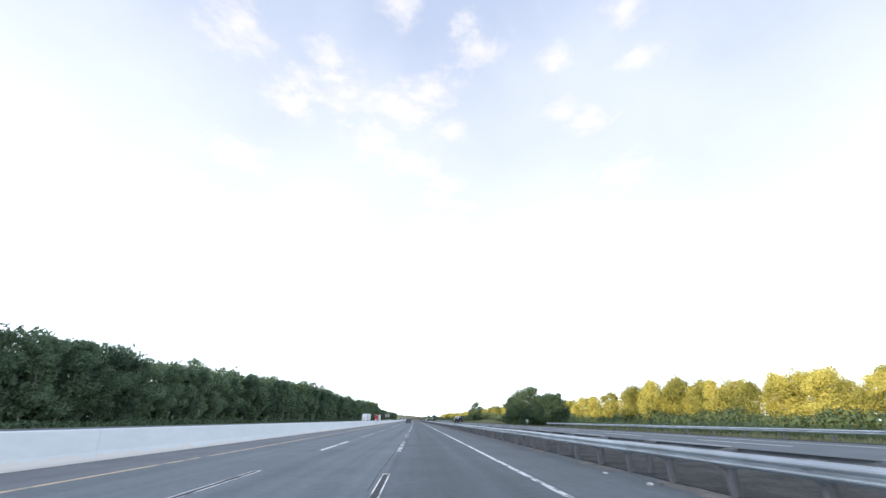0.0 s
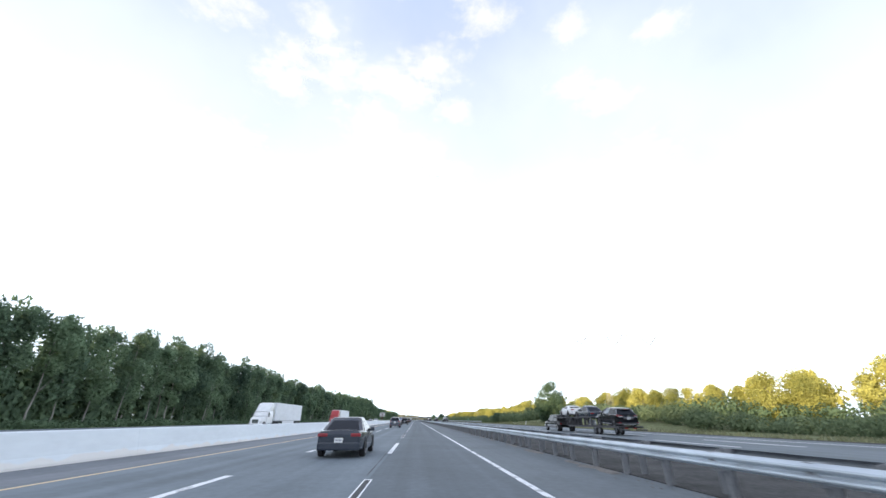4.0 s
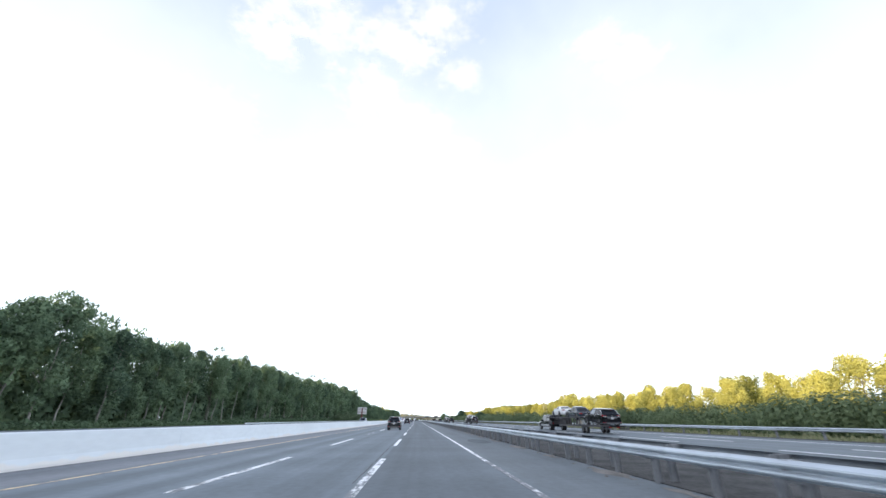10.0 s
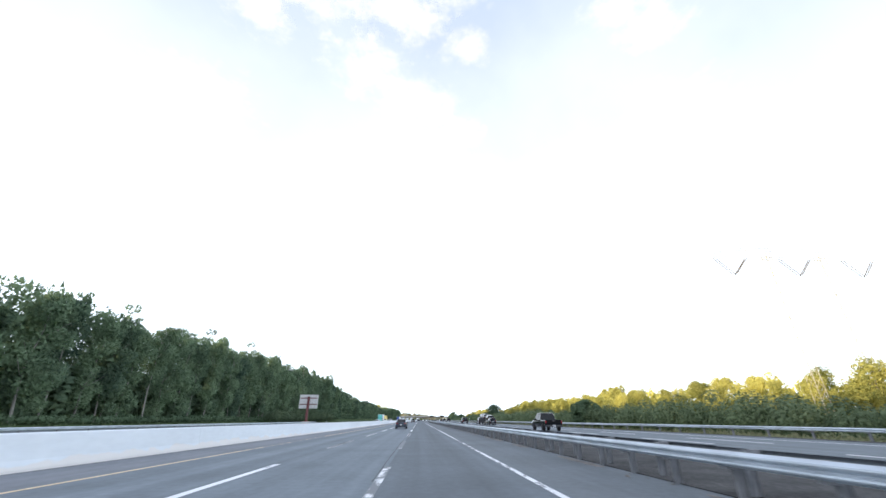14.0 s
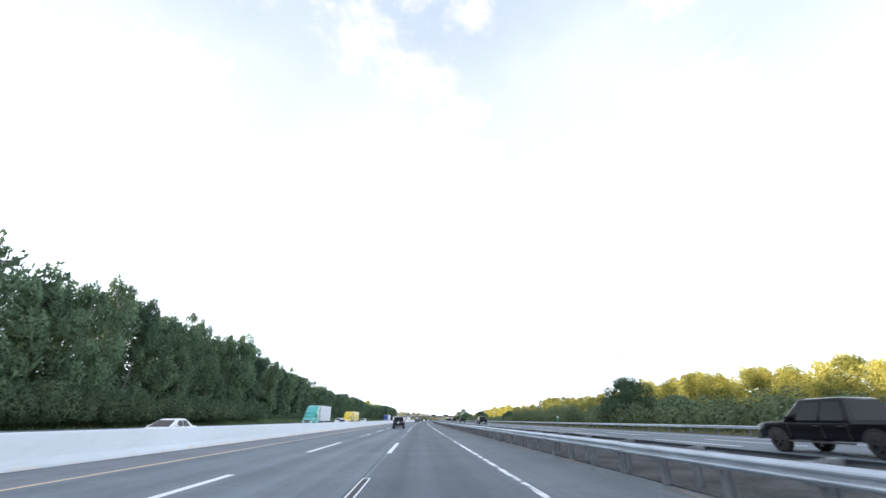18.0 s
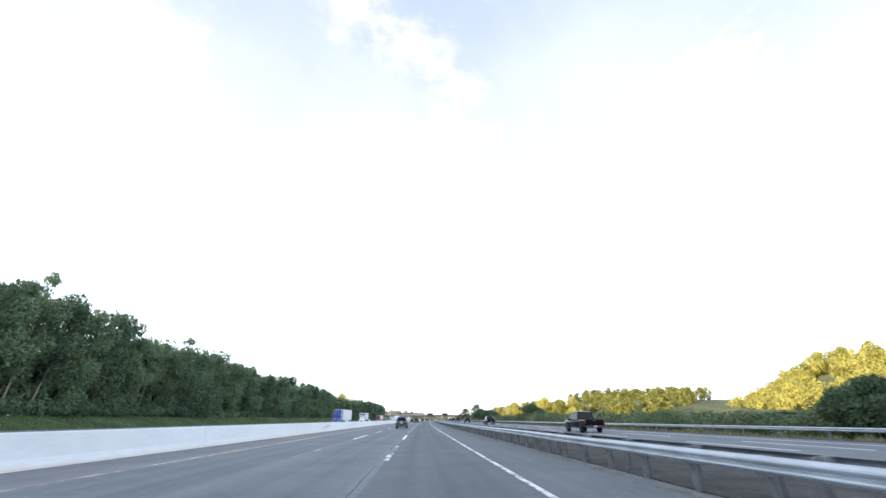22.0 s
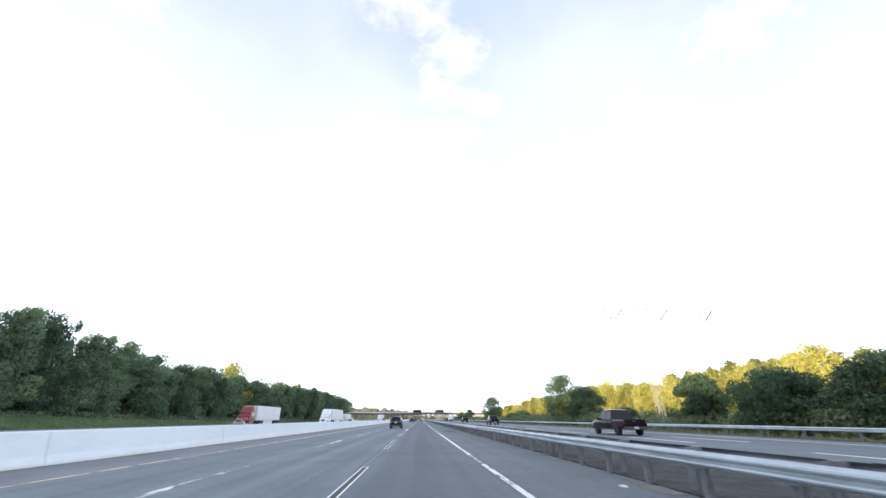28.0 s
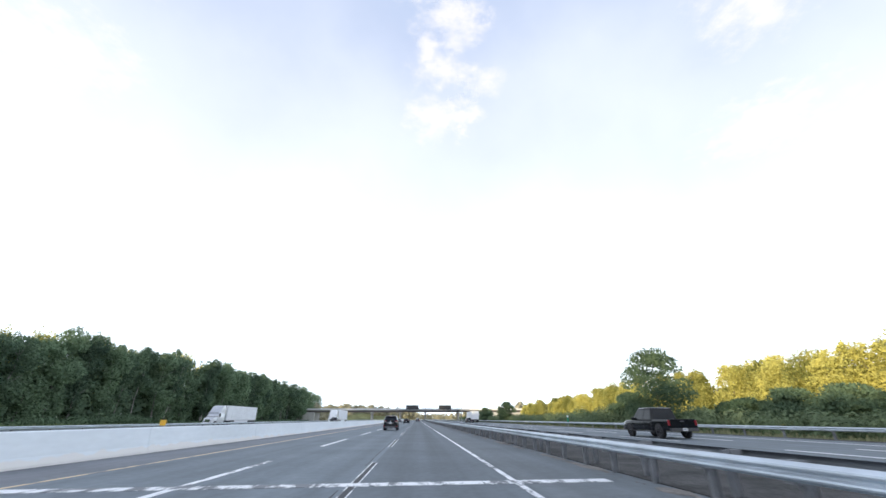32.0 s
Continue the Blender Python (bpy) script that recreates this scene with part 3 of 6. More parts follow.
# ---- vegetation ----
def foliage(lobes, n, size, seed, flat=0.4, brush=0.0, thin=0.62):
    """Vertices and faces of n leaf clumps on the shells of ellipsoid lobes (x, y, z, rx, ry, rz)."""
    r = np.random.RandomState(seed)
    lob = np.array(lobes, float)
    wgt = (lob[:, 3] * lob[:, 5]) ** 1.0
    idx = r.choice(len(lob), n, p=wgt / wgt.sum())
    d = r.normal(size=(n, 3))
    d /= np.linalg.norm(d, axis=1)[:, None]
    shell = 0.5 + 0.55 * r.rand(n) ** 0.5
    c = lob[idx, :3] + d * lob[idx, 3:] * shell[:, None]
    nrm = d + r.normal(scale=0.28, size=(n, 3))
    nrm[:, 2] += flat
    nrm /= np.linalg.norm(nrm, axis=1)[:, None]
    t = np.cross(nrm, r.normal(size=(n, 3)))
    if brush:      # leaf sprays that point up and outwards
        t = d * 0.5 + np.array([0, 0, 0.8]) + r.normal(scale=1.0 / brush, size=(n, 3))
        nrm = np.cross(t, np.cross(nrm, t))
        nrm /= np.linalg.norm(nrm, axis=1)[:, None] + 1e-9
    t /= np.linalg.norm(t, axis=1)[:, None] + 1e-9
    b = np.cross(nrm, t)
    s = size * (0.55 + 0.9 * r.rand(n))[:, None]
    k = r.uniform(0.6, 1.2, size=(n, 3, 1))
    v = np.stack([c + t * s * k[:, 0], c - t * s * 0.5 * k[:, 1] + b * s * thin, c - t * s * 0.5 * k[:, 2] - b * s * thin * 0.9 + nrm * s * 0.2], 1)
    return v.reshape(-1, 3)


def leaf_mesh(name, v, mat, k=3):
    """One mesh of separate leaves with k corners each."""
    n = len(v) // k
    me = bpy.data.meshes.new(name)
    me.vertices.add(len(v))
    me.vertices.foreach_set("co", np.ascontiguousarray(v, dtype=np.float32).ravel())
    me.loops.add(k * n)
    me.loops.foreach_set("vertex_index", np.arange(k * n, dtype=np.int32))
    me.polygons.add(n)
    me.polygons.foreach_set("loop_start", np.arange(0, k * n, k, dtype=np.int32))
    me.update(calc_edges=True)
    me.validate()
    me.materials.append(mat)
    return me


def trunk_mesh(name, height, r0, seed, limbs=5, lean=0.4, bark=None):
    rr = random.Random(seed)
    bm = bmesh.new()
    p = Vector((0, 0, -0.4))
    pts = [p]
    for i in range(6):
        p = p + Vector((rr.uniform(-lean, lean), rr.uniform(-lean, lean), height / 6))
        pts.append(p)
    for i in range(6):
        tube(bm, pts[i], pts[i + 1], r0 * (1 - i / 6.5), r0 * (1 - (i + 1) / 6.5), 7)
    for k in range(limbs):
        i = rr.randint(2, 5)
        a = rr.uniform(0, 6.28)
        ln = height * rr.uniform(0.12, 0.24)
        e = pts[i] + Vector((math.cos(a) * ln * 0.7, math.sin(a) * ln * 0.7, ln * 0.75))
        tube(bm, pts[i], e, r0 * 0.35, r0 * 0.08, 5)
    me = bpy.data.meshes.new(name)
    bm.to_mesh(me)
    bm.free()
    me.materials.append(bark or M_BARK)
    return me


def tall_tree(seed, open_foot=0.2, wide=1.0, lumps=13):
    """Lobes of a forest-edge tree 20 m high: a leafy column with a ragged top, from open_foot (a share of the height) up."""
    rr = random.Random(seed)
    lobes = []
    for i in range(lumps):
        u = open_foot + (0.90 - open_foot) * (i + rr.uniform(-0.4, 0.4)) / (lumps - 1)
        v = max(0.0, u - open_foot) / (0.97 - open_foot)
        full = min(1.0, 0.65 + 0.9 * v)
        rad = wide * (0.7 + 1.15 * full) * rr.uniform(0.65, 1.1) * (1.0 if v < 0.7 else 1.25 - 0.36 * v)
        a, off = rr.uniform(0, 6.28), wide * rr.uniform(0.3, 2.1) * full
        lobes.append((math.cos(a) * off, math.sin(a) * off, 20 * min(u, 0.9) - 0.6, rad, rad, rad * rr.uniform(0.7, 1.3)))
    for i in range(12):
        a, off = rr.uniform(0, 6.28), wide * rr.uniform(0.1, 2.6)
        z = 20 * rr.uniform(0.82, 0.955) - off * 0.35
        lobes.append((math.cos(a) * off, math.sin(a) * off, z, rr.uniform(0.45, 0.95), rr.uniform(0.45, 0.95), rr.uniform(0.7, 1.6)))
    return lobes


def round_tree(seed, height, spread, low=0.25, count=16, tall=(0.5, 0.8), lump=(0.22, 0.42)):
    rr = random.Random(seed)
    lobes = []
    for i in range(count):
        u = rr.random()
        z = height * (low + (0.93 - low) * u)
        room = spread * math.sqrt(max(0.08, 1 - (2 * (u - 0.42)) ** 2)) * 0.75
        a = rr.uniform(0, 6.28)
        rad = spread * rr.uniform(*lump)
        lobes.append((math.cos(a) * room, math.sin(a) * room, z, rad, rad, rad * rr.uniform(*tall)))
    for i in range(6):
        u = (i + 0.5) / 6
        rad = spread * (0.5 - 0.5 * abs(u - 0.35))
        lobes.append((rr.uniform(-0.15, 0.15) * spread, rr.uniform(-0.15, 0.15) * spread, height * (low + (0.9 - low) * u), rad, rad, height * 0.09))
    lobes.append((0, 0, height * 0.9, spread * 0.3, spread * 0.3, height * 0.10))
    lobes.append((0, 0, height * (low + 0.3), spread * 0.5, spread * 0.5, height * 0.22))
    return lobes


def cone_tree(seed, height, spread, low=0.08, count=44):
    """Lobes of a tree that is broad below and narrows upwards in uneven tiers."""
    rr = random.Random(seed)
    lobes = []
    for i in range(count):
        u = rr.random() ** 1.15
        wide = spread * (1 - 0.82 * u) ** 0.75
        a, off = rr.uniform(0, 6.28), wide * rr.uniform(0.25, 0.85)
        rad = spread * (0.33 - 0.20 * u) * rr.uniform(0.7, 1.25)
        lobes.append((math.cos(a) * off, math.sin(a) * off, height * (low + (0.95 - low) * u), rad, rad, rad * rr.uniform(0.45, 0.8)))
    for i in range(7):
        u = i / 7
        rad = spread * (0.5 - 0.4 * u)
        lobes.append((0, 0, height * (low + (0.92 - low) * u), rad, rad, height * 0.08))
    return lobes


def make_tree(name, label, lobes, n, size, mat, trunk, group, seed, **leaf):
    t = thing(name, label, "tree", group)
    part("trunk", trunk, None, t)
    part("crown", leaf_mesh(name + "_crown", foliage(lobes, n, size, seed, **leaf), mat), None, t)
    return t


def along(table, y):
    ys, vs = zip(*table)
    return float(np.interp(y, ys, vs))


# height of the woods beyond the oncoming lanes, along the road
WOODS_TOP = [(-60, 15.5), (69, 16), (120, 17.5), (176, 19), (225, 22), (283, 24.3), (330, 23), (390, 24), (470, 23.5), (533, 23.5), (600, 25.5), (676, 28.2), (747, 30.5), (800, 28), (830, 25), (890, 23), (961, 20), (1040, 21.5), (1075, 20.5), (1110, 18.8), (1175, 19.0), (1210, 19.2), (1260, 21.8), (1330, 23), (1440, 22)]
WOODS_EDGE = [(-60, 67), (700, 66), (900, 69), (1000, 74), (1440, 78)]
LEFT_RISE = [(-60, -0.25), (480, -0.25), (540, 0.9), (700, 1.2), (800, 2.1), (1060, 2.2), (1150, 0.8), (1250, 0.2), (1440, -0.25)]
full_kinds, bare_kinds = [], []
for k in range(4):
    lobes = tall_tree(40 + k, (0.06, 0.16, 0.10, 0.24)[k], (1.25, 1.1, 1.4, 1.0)[k], (15, 14, 13, 16)[k])
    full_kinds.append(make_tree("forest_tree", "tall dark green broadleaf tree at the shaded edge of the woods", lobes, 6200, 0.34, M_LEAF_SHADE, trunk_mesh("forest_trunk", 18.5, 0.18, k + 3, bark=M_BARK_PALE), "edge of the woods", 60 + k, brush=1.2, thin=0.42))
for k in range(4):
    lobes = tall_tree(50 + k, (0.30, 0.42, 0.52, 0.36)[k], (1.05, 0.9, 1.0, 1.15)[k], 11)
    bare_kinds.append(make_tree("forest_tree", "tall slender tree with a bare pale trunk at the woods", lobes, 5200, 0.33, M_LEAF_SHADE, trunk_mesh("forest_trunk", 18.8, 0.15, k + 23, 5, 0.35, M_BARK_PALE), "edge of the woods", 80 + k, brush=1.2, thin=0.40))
BARE = [(-60, 0.05), (180, 0.1), (230, 0.65), (400, 0.6), (520, 0.5), (660, 0.35), (850, 0.3), (950, 0.12), (1250, 0.2), (1340, 0.5), (1440, 0.5)]
rt = random.Random(5)
unused = full_kinds + bare_kinds
y = -30.0
while y < 1440:
    kind = rt.choice(bare_kinds if rt.random() < along(BARE, y) else full_kinds)
    h = along(WOODS_TOP, y) * rt.choice((0.78, 0.86, 0.92, 0.95, 0.98, 1.0, 1.03)) * rt.uniform(0.96, 1.03)
    sx = rt.uniform(1.0, 1.4)
    m = pose(-along(WOODS_EDGE, y) - rt.uniform(0, 5), y, along(LEFT_RISE, y) - 0.2, 0, 0, rt.uniform(0, 360)) @ Matrix.Diagonal((sx, sx, h / 20, 1))
    if kind in unused:
        unused.remove(kind)
        ob = kind
    else:
        ob = copy_thing(kind, Matrix.Identity(4))
    ob.matrix_basis = m
    y += rt.uniform(5.2, 7.6)

# open-crowned trees whose tops stand over the edge of the woods
airy_kinds = []
for k in range(3):
    rr = random.Random(1500 + k)
    lobes = []
    for i in range(26):
        u = rr.uniform(0.45, 0.97)
        a, off = rr.uniform(0, 6.28), rr.uniform(0.4, 3.2) * math.sqrt(max(0.15, 1.05 - u))* 1.5
        lobes.append((math.cos(a) * off, math.sin(a) * off, 20 * u, rr.uniform(0.5, 1.1), rr.uniform(0.5, 1.1), rr.uniform(0.3, 0.7)))
    airy_kinds.append(make_tree("forest_tree", "thin open-crowned tree standing above the woods", lobes, 1700, 0.30, M_LEAF_SHADE, trunk_mesh("forest_trunk", 19, 0.16, 190 + k, 12, 0.3, M_BARK), "edge of the woods", 195 + k, brush=1.0, thin=0.4))
first = list(airy_kinds)
y = -20.0
while y < 1420:
    ob = first.pop() if first else copy_thing(rt.choice(airy_kinds), Matrix.Identity(4))
    ob.matrix_basis = pose(-along(WOODS_EDGE, y) - rt.uniform(2, 9), y, along(LEFT_RISE, y) - 0.2, 0, 0, rt.uniform(0, 360)) @ Matrix.Diagonal((1, 1, along(WOODS_TOP, y) * rt.uniform(1.0, 1.09) / 20, 1))
    y += rt.uniform(26, 54)

# deeper rows of the woods, and the stretch past the bridge
blocks = []
for b in range(3):
    vs = []
    for k in range(26):
        lobes = tall_tree(300 + b * 30 + k, (0.04, 0.26, 0.34)[b], 1.5, 14)
        v = foliage(lobes, 800, 0.62, 400 + b * 30 + k, brush=1.2, thin=0.42)
        v = v * np.array([1, 1, rt.uniform(0.88, 1.08)]) + np.array([-rt.uniform(0, 16), k * 2.4 + rt.uniform(-1, 1), 0])
        vs.append(v)
    blocks.append(leaf_mesh("woods_block", np.concatenate(vs), M_LEAF_SHADE))
# Blocks behind the start are out of view, added to shade the road ahead.
y = -284.0
k = 0
while y < 1440:
    o = tagged(part("woods", blocks[0 if y < 150 else 1 + k % 2]), "dense dark green woods behind the forest edge", "woods", kind="stuff")
    # Before y = 180 the rows are raised a tenth to deepen the roadside shade.
    o.matrix_basis = pose(-along(WOODS_EDGE, y + 30) - (3.5 if y < 1290 else 0.0), y, along(LEFT_RISE, y + 30) - 0.2) @ Matrix.Diagonal((1, 1, along(WOODS_TOP, y + 30) / 21.0 * (1.1 if y < 180 else 1.0), 1))
    y += 61
    k += 1

for k in range(6):      # an unseen taller belt, added to shade the roadside trees on the right
    o = tagged(part("woods", blocks[k % 3]), "unseen tall woods belt added to shade the roadside trees", "woods", kind="stuff")
    o.matrix_basis = pose(-112, -270 + 61 * k, -0.25) @ Matrix.Diagonal((1, 1, 26 / 19.8, 1))


def bank(x, y):
    up = max(0.0, min(1.0, (x - 30.5) / 15.0))
    away = max(0.0, min(1.0, (y - 195) / 40.0)) * along(((252, 1.0), (295, 0.62), (352, 0.0)), y)
    return 2.1 * up * up * (3 - 2 * up) * away * away * (3 - 2 * away)


def hedge_mesh(name, y0, y1, x_of, h_of, depth, per_m, size, mat, seed):
    """Shrubs in a ragged row: x_of and h_of give its near edge and height along the road."""
    r = random.Random(seed)
    lobes = []
    y = y0
    while y < y1:
        h = max(0.5, h_of(y) * r.uniform(0.6, 1.12))
        x = x_of(y) + r.uniform(0, depth)
        foot = bank(x, y) - 0.2 if x > 0 else along(LEFT_RISE, y) + 0.05
        lobes.append((x, y, h * 0.45 + foot, r.uniform(1.2, 2.4), r.uniform(1.4, 2.6), h * 0.52))
        y += r.uniform(0.7, 1.5)
    return leaf_mesh(name, foliage(lobes, int((y1 - y0) * per_m), size, seed), mat)


def woods_shrub_height(y):
    base = 1.5 + 1.6 * noise.noise((y * 0.03, 3.1, 0))
    if 690 < y < 805:
        base = max(base, 5.6 + 1.6 * noise.noise((y * 0.06, 1, 0)))
    if 850 < y < 1010:
        base = max(base, 3.0 + 1.2 * noise.noise((y * 0.08, 6, 0)))
    return base


tagged(part("forest_floor", hedge_mesh("forest_floor", -60, 1440, lambda y: -along(WOODS_EDGE, y) - 9.0, lambda y: 12.5, 4.0, 170, 0.80, M_LEAF_SHADE, 73)),
       "dark thicket inside the woods", "shrubs", kind="stuff")
tagged(part("undergrowth", hedge_mesh("undergrowth", -40, 1440, lambda y: -along(WOODS_EDGE, y) - 0.5 + (3.5 if 690 < y < 805 else 0), woods_shrub_height, 3.0, 75, 0.32, M_LEAF_BUSH, 71)),
       "low vine-covered shrubs along the foot of the woods", "shrubs", kind="stuff")

# the outer side: hedge of dark shrubs behind the guardrail, then sunlit trees
HEDGE_H = [(0, 1.2), (60, 1.4), (95, 2.0), (110, 3.5), (165, 3.5), (180, 2.6), (235, 3.6), (290, 5.0), (330, 5.2), (360, 4.4), (480, 4.2), (530, 4.6), (560, 5.2), (620, 4.8), (700, 5.0), (745, 6.0), (800, 5.0), (835, 3.0), (880, 2.4), (930, 4.6), (980, 3.2), (1010, 4.4), (1036, 4.4), (1050, 2.4), (1100, 3.2), (1300, 3.4), (1900, 4)]
HEDGE_X = [(0, 42), (95, 36), (165, 36), (172, 40), (185, 45), (240, 44), (275, 42), (335, 41), (500, 40), (560, 35), (760, 36), (1300, 36), (1900, 36)]
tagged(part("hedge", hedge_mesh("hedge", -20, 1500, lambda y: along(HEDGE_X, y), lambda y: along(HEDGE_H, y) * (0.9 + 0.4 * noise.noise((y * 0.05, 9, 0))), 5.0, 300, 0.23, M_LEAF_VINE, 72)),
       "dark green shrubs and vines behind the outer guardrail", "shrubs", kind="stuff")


tagged(part("hedge", hedge_mesh("bank_shrubs", 664, 772, lambda y: -61.5, lambda y: 6.0 * min(1.0, (y - 652) / 22.0, (784 - y) / 22.0) * (0.8 + 0.5 * noise.noise((y * 0.07, 3, 0))), 5.0, 330, 0.26, M_LEAF_VINE, 171)),
       "green mounded shrubs on the bank below the woods", "shrubs", kind="stuff")


def lone_tree(x, y, h, spread, seed, n=12500, low=0.20, mat=None):
    t = make_tree("roadside_tree", "dark green broadleaf tree with layered boughs beside the outer guardrail", cone_tree(seed, h, spread) if seed in (500, 502, 506) else round_tree(seed, h, spread, low, 46, (0.42, 0.75), (0.19, 0.36)), n, 0.21, mat or M_LEAF_BUSH, trunk_mesh("roadside_trunk", h * 0.8, 0.2, seed, 7, 0.25), "roadside trees", seed, brush=0.9, thin=0.5)
    t.matrix_basis = pose(x, y, -0.25, 0, 0, seed * 37 % 360)
    return t


for i, (x, y, h, sp) in enumerate(((36, 103, 8.4, 4.8), (37, 112, 8.4, 5.0), (36, 121, 8.6, 5.0), (38, 132, 12.0, 6.0), (37, 142, 11.4, 5.8), (36, 152, 9.2, 5.0), (38, 162, 6.4, 4.0),
                                   (39, 255, 11.8, 5.5), (40, 262, 5.6, 3.2), (44, 246, 4.0, 2.8), (36, 585, 5.6, 3.4), (40, 716, 8.9, 5.6), (43, 726, 6.0, 4.2), (41, 703, 5.0, 3.6),
                                   (40, 934, 6.7, 5.4), (38, 1014, 5.4, 4.0), (38.5, 1025, 6.6, 4.6), (38, 1036, 6.8, 4.8), (37.5, 1047, 7.0, 3.3), (37.5, 1067, 3.2, 2.4), (37.5, 1098, 12.2, 5.6), (40, 1090, 8.8, 4.6), (46, 1174, 4.8, 3.8), (47, 1182, 5.0, 3.8), (44, 1186, 4.0, 3.4), (35.5, 1192, 11.6, 5.2), (39, 1206, 6.0, 3.5),
                                   (38, 816, 4.6, 3.6), (40, 342, 4.6, 2.6), (37, 1300, 8, 4.0), (36, 1345, 7, 4.0))):
    lone_tree(x, y, h, sp, 500 + i)

round_kinds = []
for k in range(3):      # the rounder, vine-hung trees of the last stretch
    round_kinds.append(make_tree("forest_tree", "round-crowned dark green tree at the shaded edge of the woods", round_tree(1900 + k, 20, (5.2, 4.4, 6.0)[k], 0.08, 26, (0.6, 1.0), (0.24, 0.40)), 5200, 0.36, M_LEAF_SHADE, trunk_mesh("forest_trunk", 17, 0.2, 90 + k), "edge of the woods", 95 + k, brush=0.9, thin=0.42))
first = list(round_kinds)
y = 905.0
while y < 1120:
    ob = first.pop() if first else copy_thing(rt.choice(round_kinds), Matrix.Identity(4))
    ob.matrix_basis = pose(-along(WOODS_EDGE, y) - rt.uniform(-3.0, 1.0), y, -0.25, 0, 0, rt.uniform(0, 360)) @ Matrix.Diagonal((1, 1, along(WOODS_TOP, y) * rt.uniform(0.6, 0.98) / 20, 1))
    y += rt.uniform(6, 14)

lit_kinds = []
for k in range(8):
    if k < 5:
        lobes = round_tree(700 + k, 11, (4.4, 3.6, 4.8, 3.3, 4.0)[k], 0.08, 42, (0.9, 1.5), (0.18, 0.33))
    else:
        lobes = [tuple(0.56 * v for v in lobe) for lobe in tall_tree(700 + k, 0.06, (1.7, 1.4, 2.0)[k - 5], 24)]
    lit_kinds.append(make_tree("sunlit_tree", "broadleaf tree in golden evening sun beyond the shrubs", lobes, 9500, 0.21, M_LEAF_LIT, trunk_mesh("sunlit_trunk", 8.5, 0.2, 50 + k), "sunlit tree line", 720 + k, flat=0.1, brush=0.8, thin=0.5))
LIT_X = [(-60, 88), (180, 92), (230, 76), (330, 64), (800, 68), (900, 74), (1060, 84), (1300, 76), (1700, 70)]
LIT_H = [(-60, 10.5), (95, 11), (150, 14.5), (190, 12), (260, 10), (320, 10.5), (350, 10.6), (400, 9.6), (440, 10), (560, 9.2), (620, 8.8), (660, 9.0), (700, 10.0), (760, 11.3), (800, 10.5), (838, 7.0), (900, 10), (1060, 13.5), (1120, 13.5), (1160, 14.4), (1200, 14), (1300, 13.2), (1400, 10), (1700, 10)]
first = list(lit_kinds)
y = -20.0
while y < 1420:
    if 838 < y < 1045:
        y = 1045.0
    h = along(LIT_H, y) * rt.uniform(0.9, 1.2)
    s = h / 11
    m = pose(along(LIT_X, y) + rt.uniform(0, 9), y, -0.5, 0, 0, rt.uniform(0, 360)) @ Matrix.Diagonal((s * rt.uniform(0.9, 1.3), s * rt.uniform(0.9, 1.3), s, 1))
    if first:
        ob = first.pop()
    else:
        ob = copy_thing(rt.choice(lit_kinds), Matrix.Identity(4))
    ob.matrix_basis = m
    y += rt.uniform(3.4, 6.0)

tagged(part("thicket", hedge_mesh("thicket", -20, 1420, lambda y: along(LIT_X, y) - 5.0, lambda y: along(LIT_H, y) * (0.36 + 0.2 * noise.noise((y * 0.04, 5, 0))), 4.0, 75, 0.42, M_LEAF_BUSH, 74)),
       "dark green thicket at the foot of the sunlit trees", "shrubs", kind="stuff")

# Sunlit leaf colour here stands for sun-caught tops over the shaded woods.
for x, y, h in ((-86, 1188, 25.5), (-90, 1226, 18.5), (-88, 1252, 21), (-90, 1296, 23.5), (-86, 1150, 19.5), (-92, 1330, 22), (-91, 1164, 18.5), (-93, 1204, 18), (-90, 1216, 17.5), (-92, 1240, 20), (-91, 1268, 22), (-89, 1284, 21.5), (-92, 1312, 23), (-90, 1350, 22), (-91, 1372, 22)):
    ob = copy_thing(lit_kinds[0] if h > 25 else rt.choice(lit_kinds), Matrix.Identity(4))
    ob.matrix_basis = pose(x, y, -0.5, 0, 0, rt.uniform(0, 360)) @ Matrix.Diagonal((2.3 if h > 25 else 1.6, 2.3 if h > 25 else 1.6, h / 11, 1))

# deeper sunlit woods and a wooded rise, joined
def wood_rows(name, seed, label, spots, n, size, mat):
    r = random.Random(seed)
    vs = []
    for i, (x, y, z, h, sp) in enumerate(spots):
        vs.append(foliage(round_tree(seed + i, h, sp, 0.10, 18, (0.8, 1.3), (0.2, 0.36)), n, size, seed + i, 0.15) + np.array([x, y, z]))
    return tagged(part(name, leaf_mesh(name, np.concatenate(vs), mat)), label, "woods", kind="stuff")


spots = []
for k in range(150):
    y = -40 + k * 10.2
    if 828 < y < 1040:
        continue
    spots.append((along(LIT_X, y) + rt.uniform(10, 22), y + rt.uniform(-3, 3), -0.5, along(LIT_H, y) * rt.uniform(0.95, 1.25), rt.uniform(4.5, 6.5)))
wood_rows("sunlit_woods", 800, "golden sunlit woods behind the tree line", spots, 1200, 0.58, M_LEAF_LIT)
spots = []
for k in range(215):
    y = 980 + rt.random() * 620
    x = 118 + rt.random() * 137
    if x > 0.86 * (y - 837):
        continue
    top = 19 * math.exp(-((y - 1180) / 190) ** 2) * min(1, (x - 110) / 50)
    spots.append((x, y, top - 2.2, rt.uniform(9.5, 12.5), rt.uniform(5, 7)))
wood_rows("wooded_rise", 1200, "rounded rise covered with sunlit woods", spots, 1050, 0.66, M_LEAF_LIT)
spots = []
